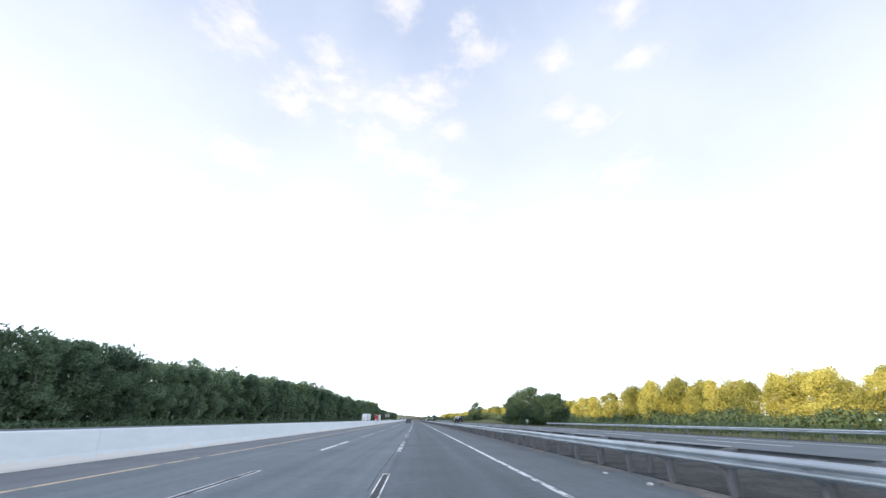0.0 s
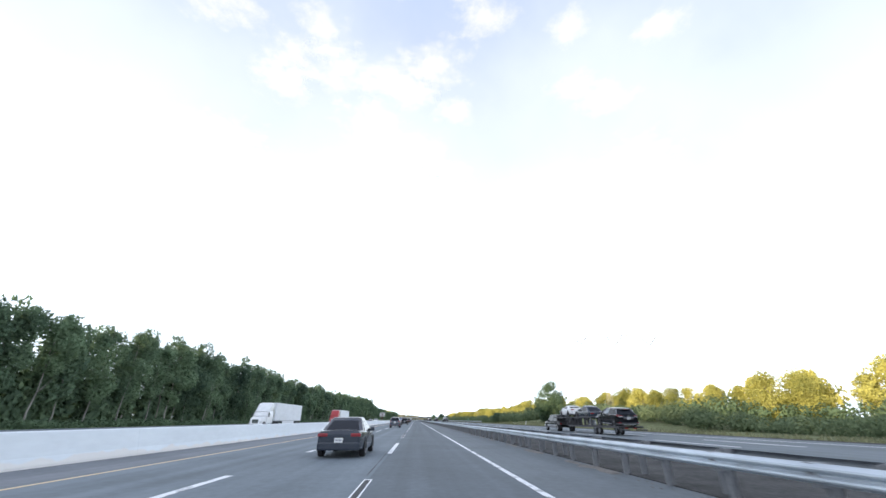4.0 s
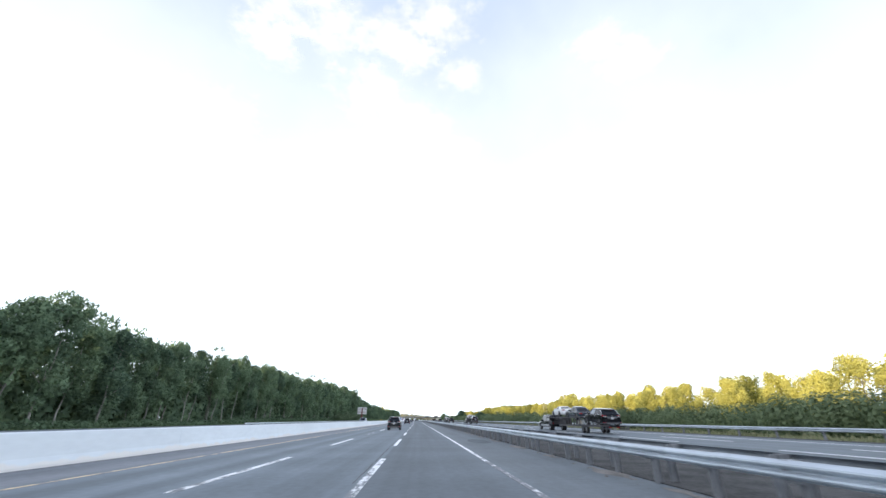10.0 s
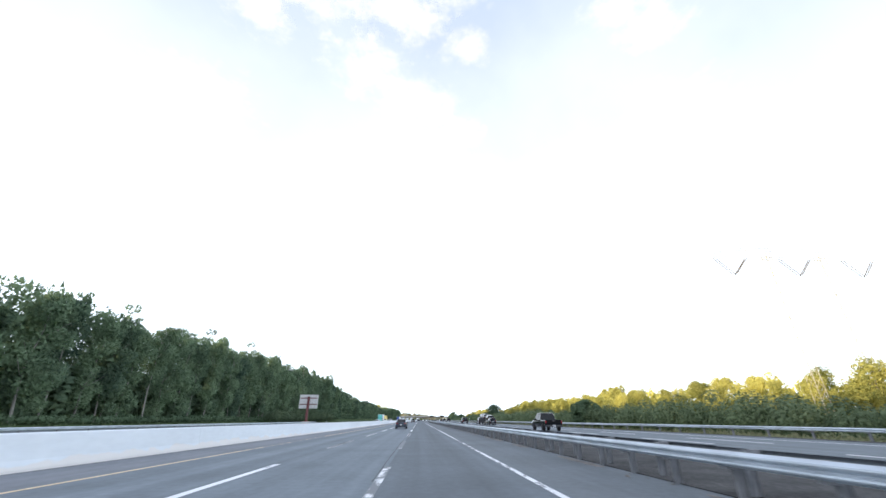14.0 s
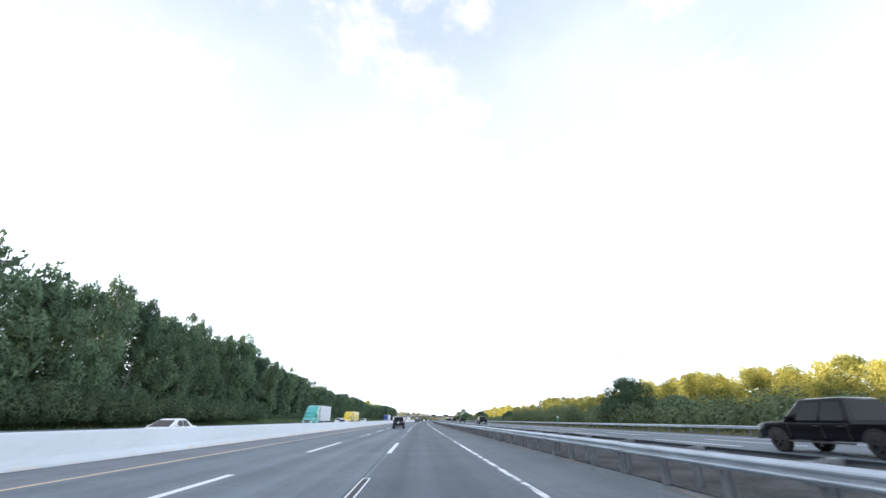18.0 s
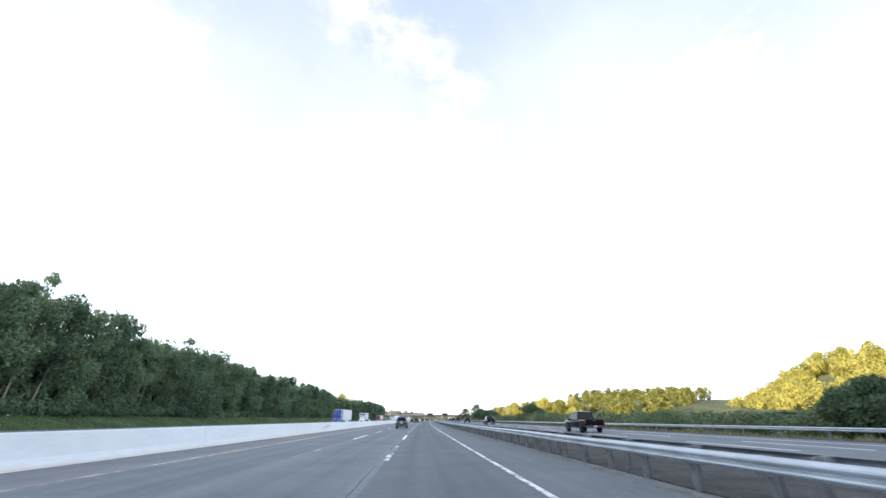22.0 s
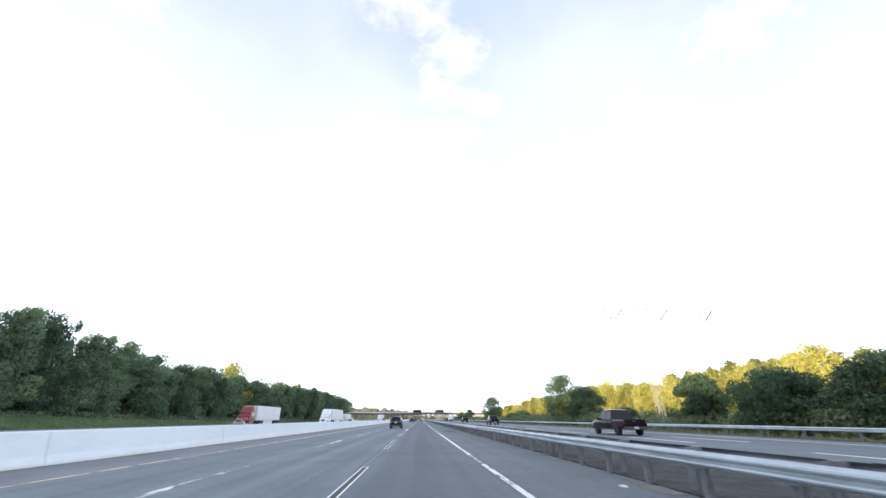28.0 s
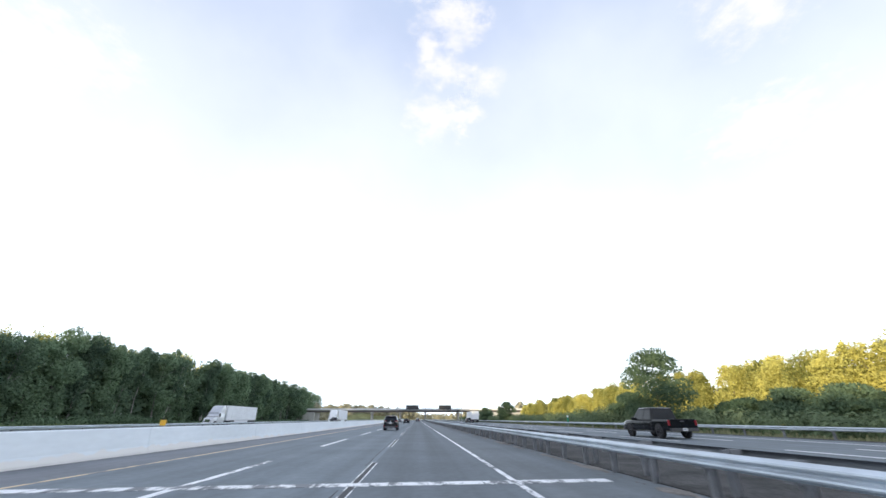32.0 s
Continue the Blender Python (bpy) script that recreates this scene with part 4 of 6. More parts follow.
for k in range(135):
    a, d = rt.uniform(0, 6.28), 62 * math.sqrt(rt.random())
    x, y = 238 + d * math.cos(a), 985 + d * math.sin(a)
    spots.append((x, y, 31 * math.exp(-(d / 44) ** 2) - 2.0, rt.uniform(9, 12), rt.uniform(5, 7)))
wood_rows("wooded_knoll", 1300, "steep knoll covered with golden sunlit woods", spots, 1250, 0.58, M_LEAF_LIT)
hv, hf = [], []
for j in range(9):
    for i in range(24):
        d, a = 9.5 * j, i * math.pi / 12
        hv.append((238 + d * math.cos(a), 985 + d * math.sin(a), 31 * math.exp(-(d / 44) ** 2) - 3.6))
for j in range(8):
    for i in range(24):
        n = (i + 1) % 24
        hf.append((j * 24 + i, (j + 1) * 24 + i, (j + 1) * 24 + n, j * 24 + n))
tagged(part("ground_knoll", mesh_of("ground_knoll", hv, hf, M_GRASS, True)), "grassy ground of the wooded knoll", "ground", kind="structure")
hv, hf = [], []
for j in range(17):
    for i in range(13):
        x, y = 105 + i * 14, 960 + j * 42
        top = 19 * math.exp(-((y - 1180) / 190) ** 2) * min(1, max(0, (x - 110) / 50)) * (1 if i < 12 else 0)
        hv.append((x, y, top - 0.8))
for j in range(16):
    for i in range(12):
        a = j * 13 + i
        hf.append((a, a + 1, a + 14, a + 13))
tagged(part("ground_rise", mesh_of("ground_rise", hv, hf, M_GRASS, True)), "low grassy rise under the woods", "ground", kind="structure")
spots = []
for k in range(70):
    x = -175 + rt.random() * 175
    spots.append((x, 1640 + rt.random() * 120, 9.5 * math.exp(-((x + 85) / 60) ** 2) - 1.0, rt.uniform(8, 11), rt.uniform(6, 9)))
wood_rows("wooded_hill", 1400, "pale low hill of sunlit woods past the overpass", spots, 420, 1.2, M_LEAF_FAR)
hv, hf = [], []
for j in range(6):
    for i in range(15):
        x, y = -190 + i * 14, 1620 + j * 34
        hv.append((x, y, 9.5 * math.exp(-((x + 85) / 60) ** 2) * (1 if 0 < j < 5 else 0) - 0.8))
for j in range(5):
    for i in range(14):
        a = j * 15 + i
        hf.append((a, a + 1, a + 16, a + 15))
tagged(part("ground_hill", mesh_of("ground_hill", hv, hf, M_GRASS, True)), "grassy ground of the low hill", "ground", kind="structure")
# far tree lines that close the view down the road
spots = []
for k in range(230):
    y = 1450 + rt.random() ** 1.5 * 2200
    side = -1 if rt.random() < 0.5 else 1
    spots.append((side * (70 + rt.random() * (60 + (y - 1450) * 0.12)), y, -0.5, rt.uniform(10, 15), rt.uniform(5, 8)))
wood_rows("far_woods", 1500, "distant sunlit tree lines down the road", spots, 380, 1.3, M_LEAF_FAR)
spots = []
for k in range(90):
    x = -420 + k * 9.5
    spots.append((x, 2700 + 300 * math.sin(x * 0.01) + rt.uniform(-30, 30), -1, rt.uniform(16, 24), rt.uniform(11, 16)))
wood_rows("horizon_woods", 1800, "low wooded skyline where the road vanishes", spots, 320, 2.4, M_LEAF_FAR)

# grassy bank at the foot of the woods beyond the oncoming lanes
def left_bank(x, y):
    """Height of the ground between the far oncoming road and the woods."""
    k = max(0.0, min(1.0, (-x - 57.5) / 10.0))
    return -0.26 + (along(LEFT_RISE, y) + 0.25) * k * k * (3 - 2 * k)


hv, hf = [], []
for j in range(84):
    for i in range(13):
        x, y = -57.2 - i * 2.2, 440 + j * 12.0
        hv.append((x, y, left_bank(x, y) + (0.06 * noise.noise((x * 0.3, y * 0.2, 2)) if 0 < i else 0.0)))
for j in range(83):
    for i in range(12):
        a = j * 13 + i
        hf.append((a, a + 13, a + 14, a + 1))
tagged(part("ground_bank", mesh_of("ground_bank", hv, hf, M_GRASS_GREEN, True)), "grassy bank rising to the foot of the woods", "ground", kind="structure")

# grassy bank beside the gap in the outer guardrail
hv, hf = [], []
for j in range(41):
    for i in range(13):
        x, y = 30 + i * 2.5, 200 + j * 4
        hv.append((x, y, bank(x, y) - 0.27 + (0.0 if 0 < i < 12 else -0.05) + 0.05 * noise.noise((x * 0.3, y * 0.3, 0))))
for j in range(40):
    for i in range(12):
        a = j * 13 + i
        hf.append((a, a + 1, a + 14, a + 13))
tagged(part("grass_bank", mesh_of("grass_bank", hv, hf, M_GRASS, True)), "grassy bank rising from the outer road edge", "ground", kind="structure")

# grass blades on the outer verge
r = np.random.RandomState(3)
n = 34000
gy2 = r.uniform(-10, 1280, n)
gx2 = np.where(np.arange(n) < 20000, r.uniform(28.7, 38, n), r.uniform(-70, -57.5, n))
hh = r.uniform(0.12, 0.45, n)
ang = r.uniform(0, 6.28, n)
w = 0.10
c = np.stack([gx2, gy2, np.array([bank(p, q) - 0.27 if p > 0 else left_bank(p, q) for p, q in zip(gx2, gy2)])], 1)
dx = np.stack([np.cos(ang) * w, np.sin(ang) * w, np.zeros(n)], 1)
up = np.stack([r.uniform(-0.1, 0.1, n), r.uniform(-0.1, 0.1, n), hh], 1)
blades = np.stack([c - dx, c + dx, c + dx * 0.5 + up, c - dx * 0.7 + up * 0.9], 1).reshape(-1, 3)
tagged(part("grass", leaf_mesh("grass", blades[:80000], M_WEED, 4)), "tufts of dry roadside grass", "grass", kind="stuff")
tagged(part("grass", leaf_mesh("grass_bank_blades", blades[80000:], M_LEAF_VINE, 4)), "green grass on the bank below the woods", "grass", kind="stuff")
# ---- vehicles ----
def paint(name, base, rough=0.25, metal=0.0, coat=0.35, spec=0.4):
    return shade(name, base, rough, metal=metal, vary=0.06, scale=1.5, fine=0.02, coat=coat, spec=spec)


M_BLACK = paint("black_car_paint", (0.006, 0.007, 0.010), 0.16, coat=0.10, spec=0.2)
# Raised blue base puts the sky's reflection into the glossy black paint.
M_BLACK_SKY = paint("sky_tinted_black_car_paint", (0.045, 0.056, 0.084), 0.08, coat=1.0)
M_DARK_BLUE = paint("dark_blue_paint", (0.030, 0.038, 0.055))
M_SILVER = paint("silver_paint", (0.55, 0.57, 0.60), 0.3, 0.5)
M_SLATE = paint("slate_paint", (0.20, 0.235, 0.30), 0.3, 0.4)
# Opaque pale blue stands for sky seen through the front side windows.
M_SKYLIT_GLASS = shade("skylit_side_glass", (0.13, 0.17, 0.20), 0.04, spec=0.9)
M_WHITE = paint("white_paint", (0.80, 0.81, 0.82), 0.35)
M_RED = paint("red_paint", (0.42, 0.05, 0.05), 0.3)
M_MAROON = paint("maroon_paint", (0.22, 0.03, 0.035), 0.3)
M_TEAL = paint("teal_paint", (0.12, 0.50, 0.45), 0.35)
M_YELLOW = paint("yellow_paint", (0.82, 0.62, 0.06), 0.4)
M_BLUE = paint("blue_paint", (0.03, 0.08, 0.30), 0.35)
M_GREY_TRIM = shade("grey_plastic", (0.06, 0.06, 0.065), 0.6, vary=0.1, scale=3, fine=0.05)
M_TYRE = shade("tyre_rubber", (0.022, 0.022, 0.024), 0.85, vary=0.2, scale=6, fine=0.1)
M_RIM = shade("alloy_rim", (0.42, 0.43, 0.45), 0.35, metal=0.8, vary=0.08, scale=5)
M_DARK_RIM = shade("dark_rim", (0.05, 0.05, 0.055), 0.4, metal=0.5, vary=0.1, scale=5)
M_GLASS = shade("tinted_glass", (0.010, 0.012, 0.016), 0.04, spec=0.24)
M_CHROME = shade("chrome", (0.80, 0.81, 0.83), 0.12, metal=1.0)
M_TAIL = shade("red_lens", (0.24, 0.010, 0.016), 0.15, spec=0.7, coat=0.5)
M_LAMP = shade("clear_lens", (0.72, 0.74, 0.78), 0.12, spec=0.8, coat=0.5)
M_PLATE = shade("plate_white", (0.72, 0.73, 0.74), 0.5, vary=0.05, scale=8)
M_PLATE_BAR = shade("plate_bars", (0.20, 0.22, 0.30), 0.5)
M_TRAILER = shade("trailer_white", (0.74, 0.76, 0.79), 0.5, vary=0.06, scale=0.5, fine=0.03, stretch=(1, 1, 3))
M_TEXT_RED = shade("faded_lettering", (0.62, 0.34, 0.34), 0.5)


def loft(rings, mat, name="loft", caps=True, smooth=True):
    n = len(rings[0])
    vs = [p for r in rings for p in r]
    fs = []
    for k in range(len(rings) - 1):
        for i in range(n):
            j = (i + 1) % n
            fs.append((k * n + i, k * n + j, (k + 1) * n + j, (k + 1) * n + i))
    if caps:
        fs.append(tuple(reversed(range(n))))
        fs.append(tuple((len(rings) - 1) * n + i for i in range(n)))
    me = mesh_of(name, vs, fs, mat)
    bm = bmesh.new()
    bm.from_mesh(me)
    bmesh.ops.recalc_face_normals(bm, faces=bm.faces)
    if smooth:
        for f in bm.faces:
            f.smooth = len(f.verts) == 4
        for e in bm.edges:
            if len(e.link_faces) == 2 and e.calc_face_angle(0) > 0.6:
                e.smooth = False
    bm.to_mesh(me)
    bm.free()
    return me


def hull_section(y, zb, zt, hw, crown=0.03):
    half = [(hw * 0.86, zb), (hw * 0.97, zb + 0.06), (hw, zb + (zt - zb) * 0.35), (hw * 0.995, zb + (zt - zb) * 0.62), (hw * 0.965, zt - 0.06), (hw * 0.90, zt)]
    return [(x, y, z) for x, z in half] + [(0, y, zt + crown)] + [(-x, y, z) for x, z in reversed(half)]


def ring8(z, y0, y1, hw, c):
    return [(hw, y0 + c, z), (hw, y1 - c, z), (hw - c * 0.7, y1, z), (-hw + c * 0.7, y1, z), (-hw, y1 - c, z), (-hw, y0 + c, z), (-hw + c * 0.7, y0, z), (hw - c * 0.7, y0, z)]


def lathe(profile, sides=24, axis="x"):
    """Revolves (offset, radius) points round the x axis."""
    vs, fs = [], []
    n = len(profile)
    for k in range(sides):
        a = 2 * math.pi * k / sides
        for o, r in profile:
            vs.append((o, r * math.cos(a), r * math.sin(a)))
    for k in range(sides):
        k2 = (k + 1) % sides
        for i in range(n - 1):
            fs.append((k * n + i, k2 * n + i, k2 * n + i + 1, k * n + i + 1))
    return vs, fs


def wheel_meshes(r, w, rim_mat):
    vs, fs = lathe([(-w / 2, r * 0.62), (-w / 2, r * 0.94), (-w / 2 + 0.03, r), (w / 2 - 0.03, r), (w / 2, r * 0.94), (w / 2, r * 0.62), (-w / 2, r * 0.62)])
    tyre = mesh_of("tyre", vs, fs, M_TYRE, True)
    bm = bmesh.new()
    v2, f2 = lathe([(-w / 2 + 0.01, r * 0.63), (-w / 2 + 0.005, r * 0.57), (-w * 0.18, r * 0.54), (w * 0.18, r * 0.54), (w / 2 - 0.005, r * 0.57), (w / 2 - 0.01, r * 0.63)], 20)
    me = mesh_of("rim_tmp", v2, f2, None)
    bm.from_mesh(me)
    for k in range(5):
        a = 2 * math.pi * k / 5
        m = pose(0, 0, 0, math.degrees(a), 0, 0)
        for s in (-1, 1):
            bmesh.ops.create_cube(bm, size=1, matrix=m @ Matrix.Translation((s * (w / 2 - 0.03), 0, r * 0.31)) @ Matrix.Diagonal((0.03, r * 0.16, r * 0.56, 1)))
    tube(bm, (-w / 2 + 0.015, 0, 0), (w / 2 - 0.015, 0, 0), r * 0.17, sides=10)
    rim = bpy.data.meshes.new("rim")
    bm.to_mesh(rim)
    bm.free()
    rim.materials.append(rim_mat)
    return tyre, rim


def add_wheels(t, axles, track, r, w, rim_mat=None, dual=False):
    tyre, rim = wheel_meshes(r, w, rim_mat or M_RIM)
    for y in axles:
        for s in (-1, 1):
            xs = [track / 2] if not dual else [track / 2, track / 2 - w - 0.05]
            for x in xs:
                o = part("wheel", tyre, None, t)
                o.location = (s * x, y, r)
                part("rim", rim, None, o)


def arch(t, y, r, x, zb):
    """A dark half disc set just proud of the flank, for a wheel arch's shaded hollow."""
    for s in (-1, 1):
        vs = [(s * (x + 0.006), y + r * math.cos(a), max(zb, r * 0.86 + r * math.sin(a))) for a in [math.pi * i / 14 for i in range(15)]]
        vs += [(s * (x + 0.006), y - r, zb), (s * (x + 0.006), y + r, zb)]
        part("wheel_arch", mesh_of("wheel_arch", vs, [tuple(range(len(vs)))], M_TYRE), None, t)


def panel(t, name, c, u0, u1, v0, v1, mat, out=0.012, label=""):
    """A pane on the four-cornered face c (bottom a, bottom b, top b, top a), inset by u and v, with a bevelled rim."""
    a, b, cc, d = [Vector(p) for p in c]

    def at(u, v):
        return (a * (1 - u) + b * u) * (1 - v) + (d * (1 - u) + cc * u) * v

    nrm = (b - a).cross(d - a).normalized()
    mid = (a + b + cc + d) / 4
    if nrm.dot(mid - Vector((0, mid.y * 0.6, mid.z))) < 0:
        nrm = -nrm
    outer = [at(u0, v0), at(u1, v0), at(u1, v1), at(u0, v1)]
    ctr = sum(outer, Vector()) / 4
    vs = [p - nrm * 0.02 for p in outer] + [p + nrm * out for p in [q + (ctr - q) * 0.03 for q in outer]]
    fs = [(4, 5, 6, 7), (0, 1, 5, 4), (1, 2, 6, 5), (2, 3, 7, 6), (3, 0, 4, 7)]
    me = mesh_of(name, vs, fs, mat)
    bm = bmesh.new()
    bm.from_mesh(me)
    bmesh.ops.recalc_face_normals(bm, faces=bm.faces)
    bm.to_mesh(me)
    bm.free()
    return part(name, me, None, t, label)


def cabin(t, body_mat, belt, roof, zb, zr, hwb, hwr, side_windows, rear=True, top_mat=None, soft=1.0):
    """The upper body with its windows. belt and roof are (rear y, front y)."""
    (b0, b1), (r0, r1) = belt, roof
    rings = [ring8(zb - 0.05, b0, b1, hwb, 0.06 * soft), ring8(zb, b0, b1, hwb, 0.06 * soft), ring8(zr - 0.09, r0 - 0.03, r1 + 0.05, hwr, 0.08 * soft), ring8(zr - 0.045, r0 + 0.02, r1, hwr - 0.025, 0.10 * soft), ring8(zr - 0.015, r0 + 0.10, r1 - 0.06, hwr - 0.08, 0.11 * soft), ring8(zr, r0 + 0.27, r1 - 0.2, hwr - 0.20, 0.13 * soft)]
    part("cabin", loft(rings, top_mat or body_mat, "cabin"), None, t)
    zt = zr - 0.09
    for s in (1, -1):
        f = [(s * hwb, b0 + 0.05, zb), (s * hwb, b1 - 0.05, zb), (s * hwr, r1, zt), (s * hwr, r0, zt)]
        for u0, u1 in side_windows:
            panel(t, "side_window", f, u0, u1, 0.06, 0.92, M_GLASS if u0 < 0.5 else M_SKYLIT_GLASS)
    panel(t, "windscreen", [(-hwb, b1, zb), (hwb, b1, zb), (hwr, r1 + 0.05, zt), (-hwr, r1 + 0.05, zt)], 0.07, 0.93, 0.06, 0.95, M_GLASS)
    if rear:
        panel(t, "rear_window", [(-hwb, b0, zb), (hwb, b0, zb), (hwr, r0 - 0.03, zt), (-hwr, r0 - 0.03, zt)], 0.09, 0.91, 0.08, 0.90, M_GLASS)


def box_part(t, name, x0, x1, y0, y1, z0, z1, mat, bevel=0.02, label="", both=False):
    o = None
    for s in ((1, -1) if both else (1,)):
        a, b = (x0, x1) if s == 1 else (-x1, -x0)
        o = part(name, slab(a, b, y0, y1, z0, z1, bevel=bevel), mat, t, label)
    return o


def number_plate(t, y, z, front=False):
    s = 1 if front else -1
    p = box_part(t, "number_plate", -0.16, 0.16, min(y, y + s * 0.015), max(y, y + s * 0.015), z - 0.08, z + 0.08, M_PLATE, 0.004, "white number plate with plain bars")
    for i in range(6):
        x = -0.12 + i * 0.042
        part("plate_bar", slab(x, x + 0.026, y + s * 0.017 - 0.003, y + s * 0.017 + 0.003, z - 0.03, z + 0.04), M_PLATE_BAR, p)


def mirrors(t, x, y, z, mat):
    box_part(t, "wing_mirror", x, x + 0.20, y - 0.06, y + 0.06, z - 0.07, z + 0.09, mat, 0.03, both=True)


def handles(t, ys, x, z, mat=None):
    for y in ys:
        box_part(t, "door_handle", x - 0.01, x + 0.035, y - 0.10, y + 0.10, z - 0.018, z + 0.018, mat or M_CHROME, 0.008, both=True)


def door_seams(t, ys, x, z0, z1):
    for y in ys:
        box_part(t, "door_seam", x - 0.004, x + 0.004, y - 0.006, y + 0.006, z0, z1, M_GREY_TRIM, 0, both=True)


def tail_plan(L, hw, u):
    """The outline of a car's tail seen from above: u runs from the middle (0) round the corner to the flank (6)."""
    line = ((0, -L - 0.006), (0.5 * hw, -L - 0.002), (0.78 * hw, -L + 0.02), (0.905 * hw, -L + 0.09), (0.965 * hw, -L + 0.24), (0.992 * hw, -L + 0.46), (1.0 * hw, -L + 0.85))
    i = min(5, int(u))
    k = u - i
    (x0, y0), (x1, y1) = line[i], line[i + 1]
    return x0 + (x1 - x0) * k, y0 + (y1 - y0) * k, Vector((y1 - y0, -(x1 - x0), 0)).normalized() * -1


def wrap(t, name, L, hw, us, low, high, out, mat, label="", both=True, lean=0.0):
    """A curved piece that follows the tail round the corner: low and high are tables of heights over u, out its thickness.
    lean draws its upper edge forward."""
    for s in ((1, -1) if both else (1,)):
        vs, fs = [], []
        n = 12
        ends = [us[0] + (us[1] - us[0]) * i / n for i in range(n + 1)] if both else [us[1] * (2 * i / (2 * n) - 1) for i in range(2 * n + 1)]
        for u in ends:
            x, y, nrm = tail_plan(L, hw, abs(u))
            side = s if both else (1 if u >= 0 else -1)
            nrm = Vector((abs(nrm.x), -abs(nrm.y), 0))
            z0, z1 = along(low, abs(u)), along(high, abs(u))
            for z, o, ln in ((z0, out, 0), (z0 + (z1 - z0) * 0.5, out * 1.25, lean * 0.5), (z1, out, lean), (z1, -0.07, lean), (z0, -0.07, 0)):
                p = Vector((x, y, z)) + nrm * o
                vs.append((side * p.x, p.y + ln, p.z))
        m = len(ends)
        for i in range(m - 1):
            for k in range(5):
                a, b = i * 5 + k, i * 5 + (k + 1) % 5
                fs.append((a, b, b + 5, a + 5))
        fs += [(0, 1, 2, 3, 4), tuple((m - 1) * 5 + k for k in (4, 3, 2, 1, 0))]
        me = mesh_of(name, vs, fs, mat)
        bm = bmesh.new()
        bm.from_mesh(me)
        bmesh.ops.recalc_face_normals(bm, faces=bm.faces)
        for f in bm.faces:
            f.smooth = len(f.verts) == 4
        for e in bm.edges:
            if len(e.link_faces) == 2 and e.calc_face_angle(0) > 0.6:
                e.smooth = False
        bm.to_mesh(me)
        bm.free()
        part(name, me, None, t, label)


def suv(label, body, length=4.65, width=1.84, height=1.74, rim=None, rails=True, group=""):
    t = thing("suv", label, "car", group)
    L, hw = length / 2, width / 2
    st = [(-L, 0.48, 1.06, 0.80), (-L + 0.05, 0.36, 1.13, 0.895), (-L + 0.18, 0.28, 1.17, 0.95), (-L + 0.40, 0.25, 1.19, 0.985), (-L + 0.75, 0.23, 1.185, 1.0), (-L + 1.3, 0.22, 1.165, 0.988), (0.0, 0.21, 1.14, 0.982), (L - 1.5, 0.21, 1.11, 0.99), (L - 1.0, 0.22, 1.06, 0.995), (L - 0.55, 0.24, 0.99, 0.97), (L - 0.22, 0.27, 0.89, 0.91), (L - 0.06, 0.31, 0.80, 0.84), (L, 0.40, 0.68, 0.76)]
    part("body", loft([hull_section(y, zb, zt, hw * k) for y, zb, zt, k in st], body, "suv_body"), None, t)
    cabin(t, body, (-L + 0.10, L - 1.05), (-L + 0.58, L - 2.0), 1.15, height, hw * 0.93, hw * 0.72, ((0.05, 0.20), (0.22, 0.50), (0.53, 0.80)), soft=1.9)
    sp = loft([[(x, -L + 0.60, height - 0.02), (x, -L + 0.60, height - 0.10), (x, -L + 0.34 + 0.10 * (x / 0.6) ** 2, height - 0.115), (x, -L + 0.33 + 0.10 * (x / 0.6) ** 2, height - 0.085)] for x in (-0.60, -0.5, -0.25, 0.0, 0.25, 0.5, 0.60)], body, "spoiler")
    part("spoiler", sp, None, t, "spoiler lip over the rear window")
    box_part(t, "high_brake_light", -0.16, 0.16, -L + 0.325, -L + 0.345, height - 0.108, height - 0.088, M_TAIL, 0.003)
    wrap(t, "tail_light", L, hw, (1.15, 4.7), ((1.1, 1.055), (2.0, 1.00), (3.3, 0.985), (4.7, 1.08)), ((1.1, 1.085), (2.0, 1.125), (3.3, 1.165), (4.7, 1.10)), 0.016, M_TAIL, "red tail light that wraps round the corner", lean=0.03)
    wrap(t, "reversing_light", L, hw, (1.35, 3.6), ((1.3, 1.00), (2.2, 0.955), (3.6, 0.985)), ((1.3, 1.035), (2.2, 0.998), (3.6, 1.00)), 0.018, M_LAMP)
    wrap(t, "rear_bumper", L, hw, (0.0, 5.4), ((0.0, 0.40), (5.4, 0.36)), ((0.0, 0.70), (3.0, 0.69), (5.4, 0.60)), 0.055, body, "painted rear bumper with a rounded corner", both=False)
    wrap(t, "bumper_trim", L, hw, (0.0, 5.2), ((0.0, 0.33), (5.2, 0.31)), ((0.0, 0.50), (2.0, 0.50), (3.2, 0.44), (5.2, 0.40)), 0.066, M_GREY_TRIM, "dark plastic bumper trim", both=False)
    wrap(t, "skid_strip", L, hw, (0.0, 1.3), ((0.0, 0.335), (1.3, 0.335)), ((0.0, 0.365), (1.3, 0.36)), 0.080, M_SILVER, "silver skid strip", both=False)
    wrap(t, "rear_reflector", L, hw, (1.9, 3.2), ((1.9, 0.455), (3.2, 0.455)), ((1.9, 0.505), (3.2, 0.52)), 0.076, M_TAIL)
    wrap(t, "tailgate_strip", L, hw, (0.0, 1.35), ((0.0, 0.955), (1.35, 0.945)), ((0.0, 0.978), (1.35, 0.965)), 0.022, M_CHROME, "chrome strip over the number plate", both=False)
    wrap(t, "tailgate_crease", L, hw, (0.0, 2.4), ((0.0, 0.70), (2.4, 0.715)), ((0.0, 0.735), (2.4, 0.76)), 0.024, body, both=False)
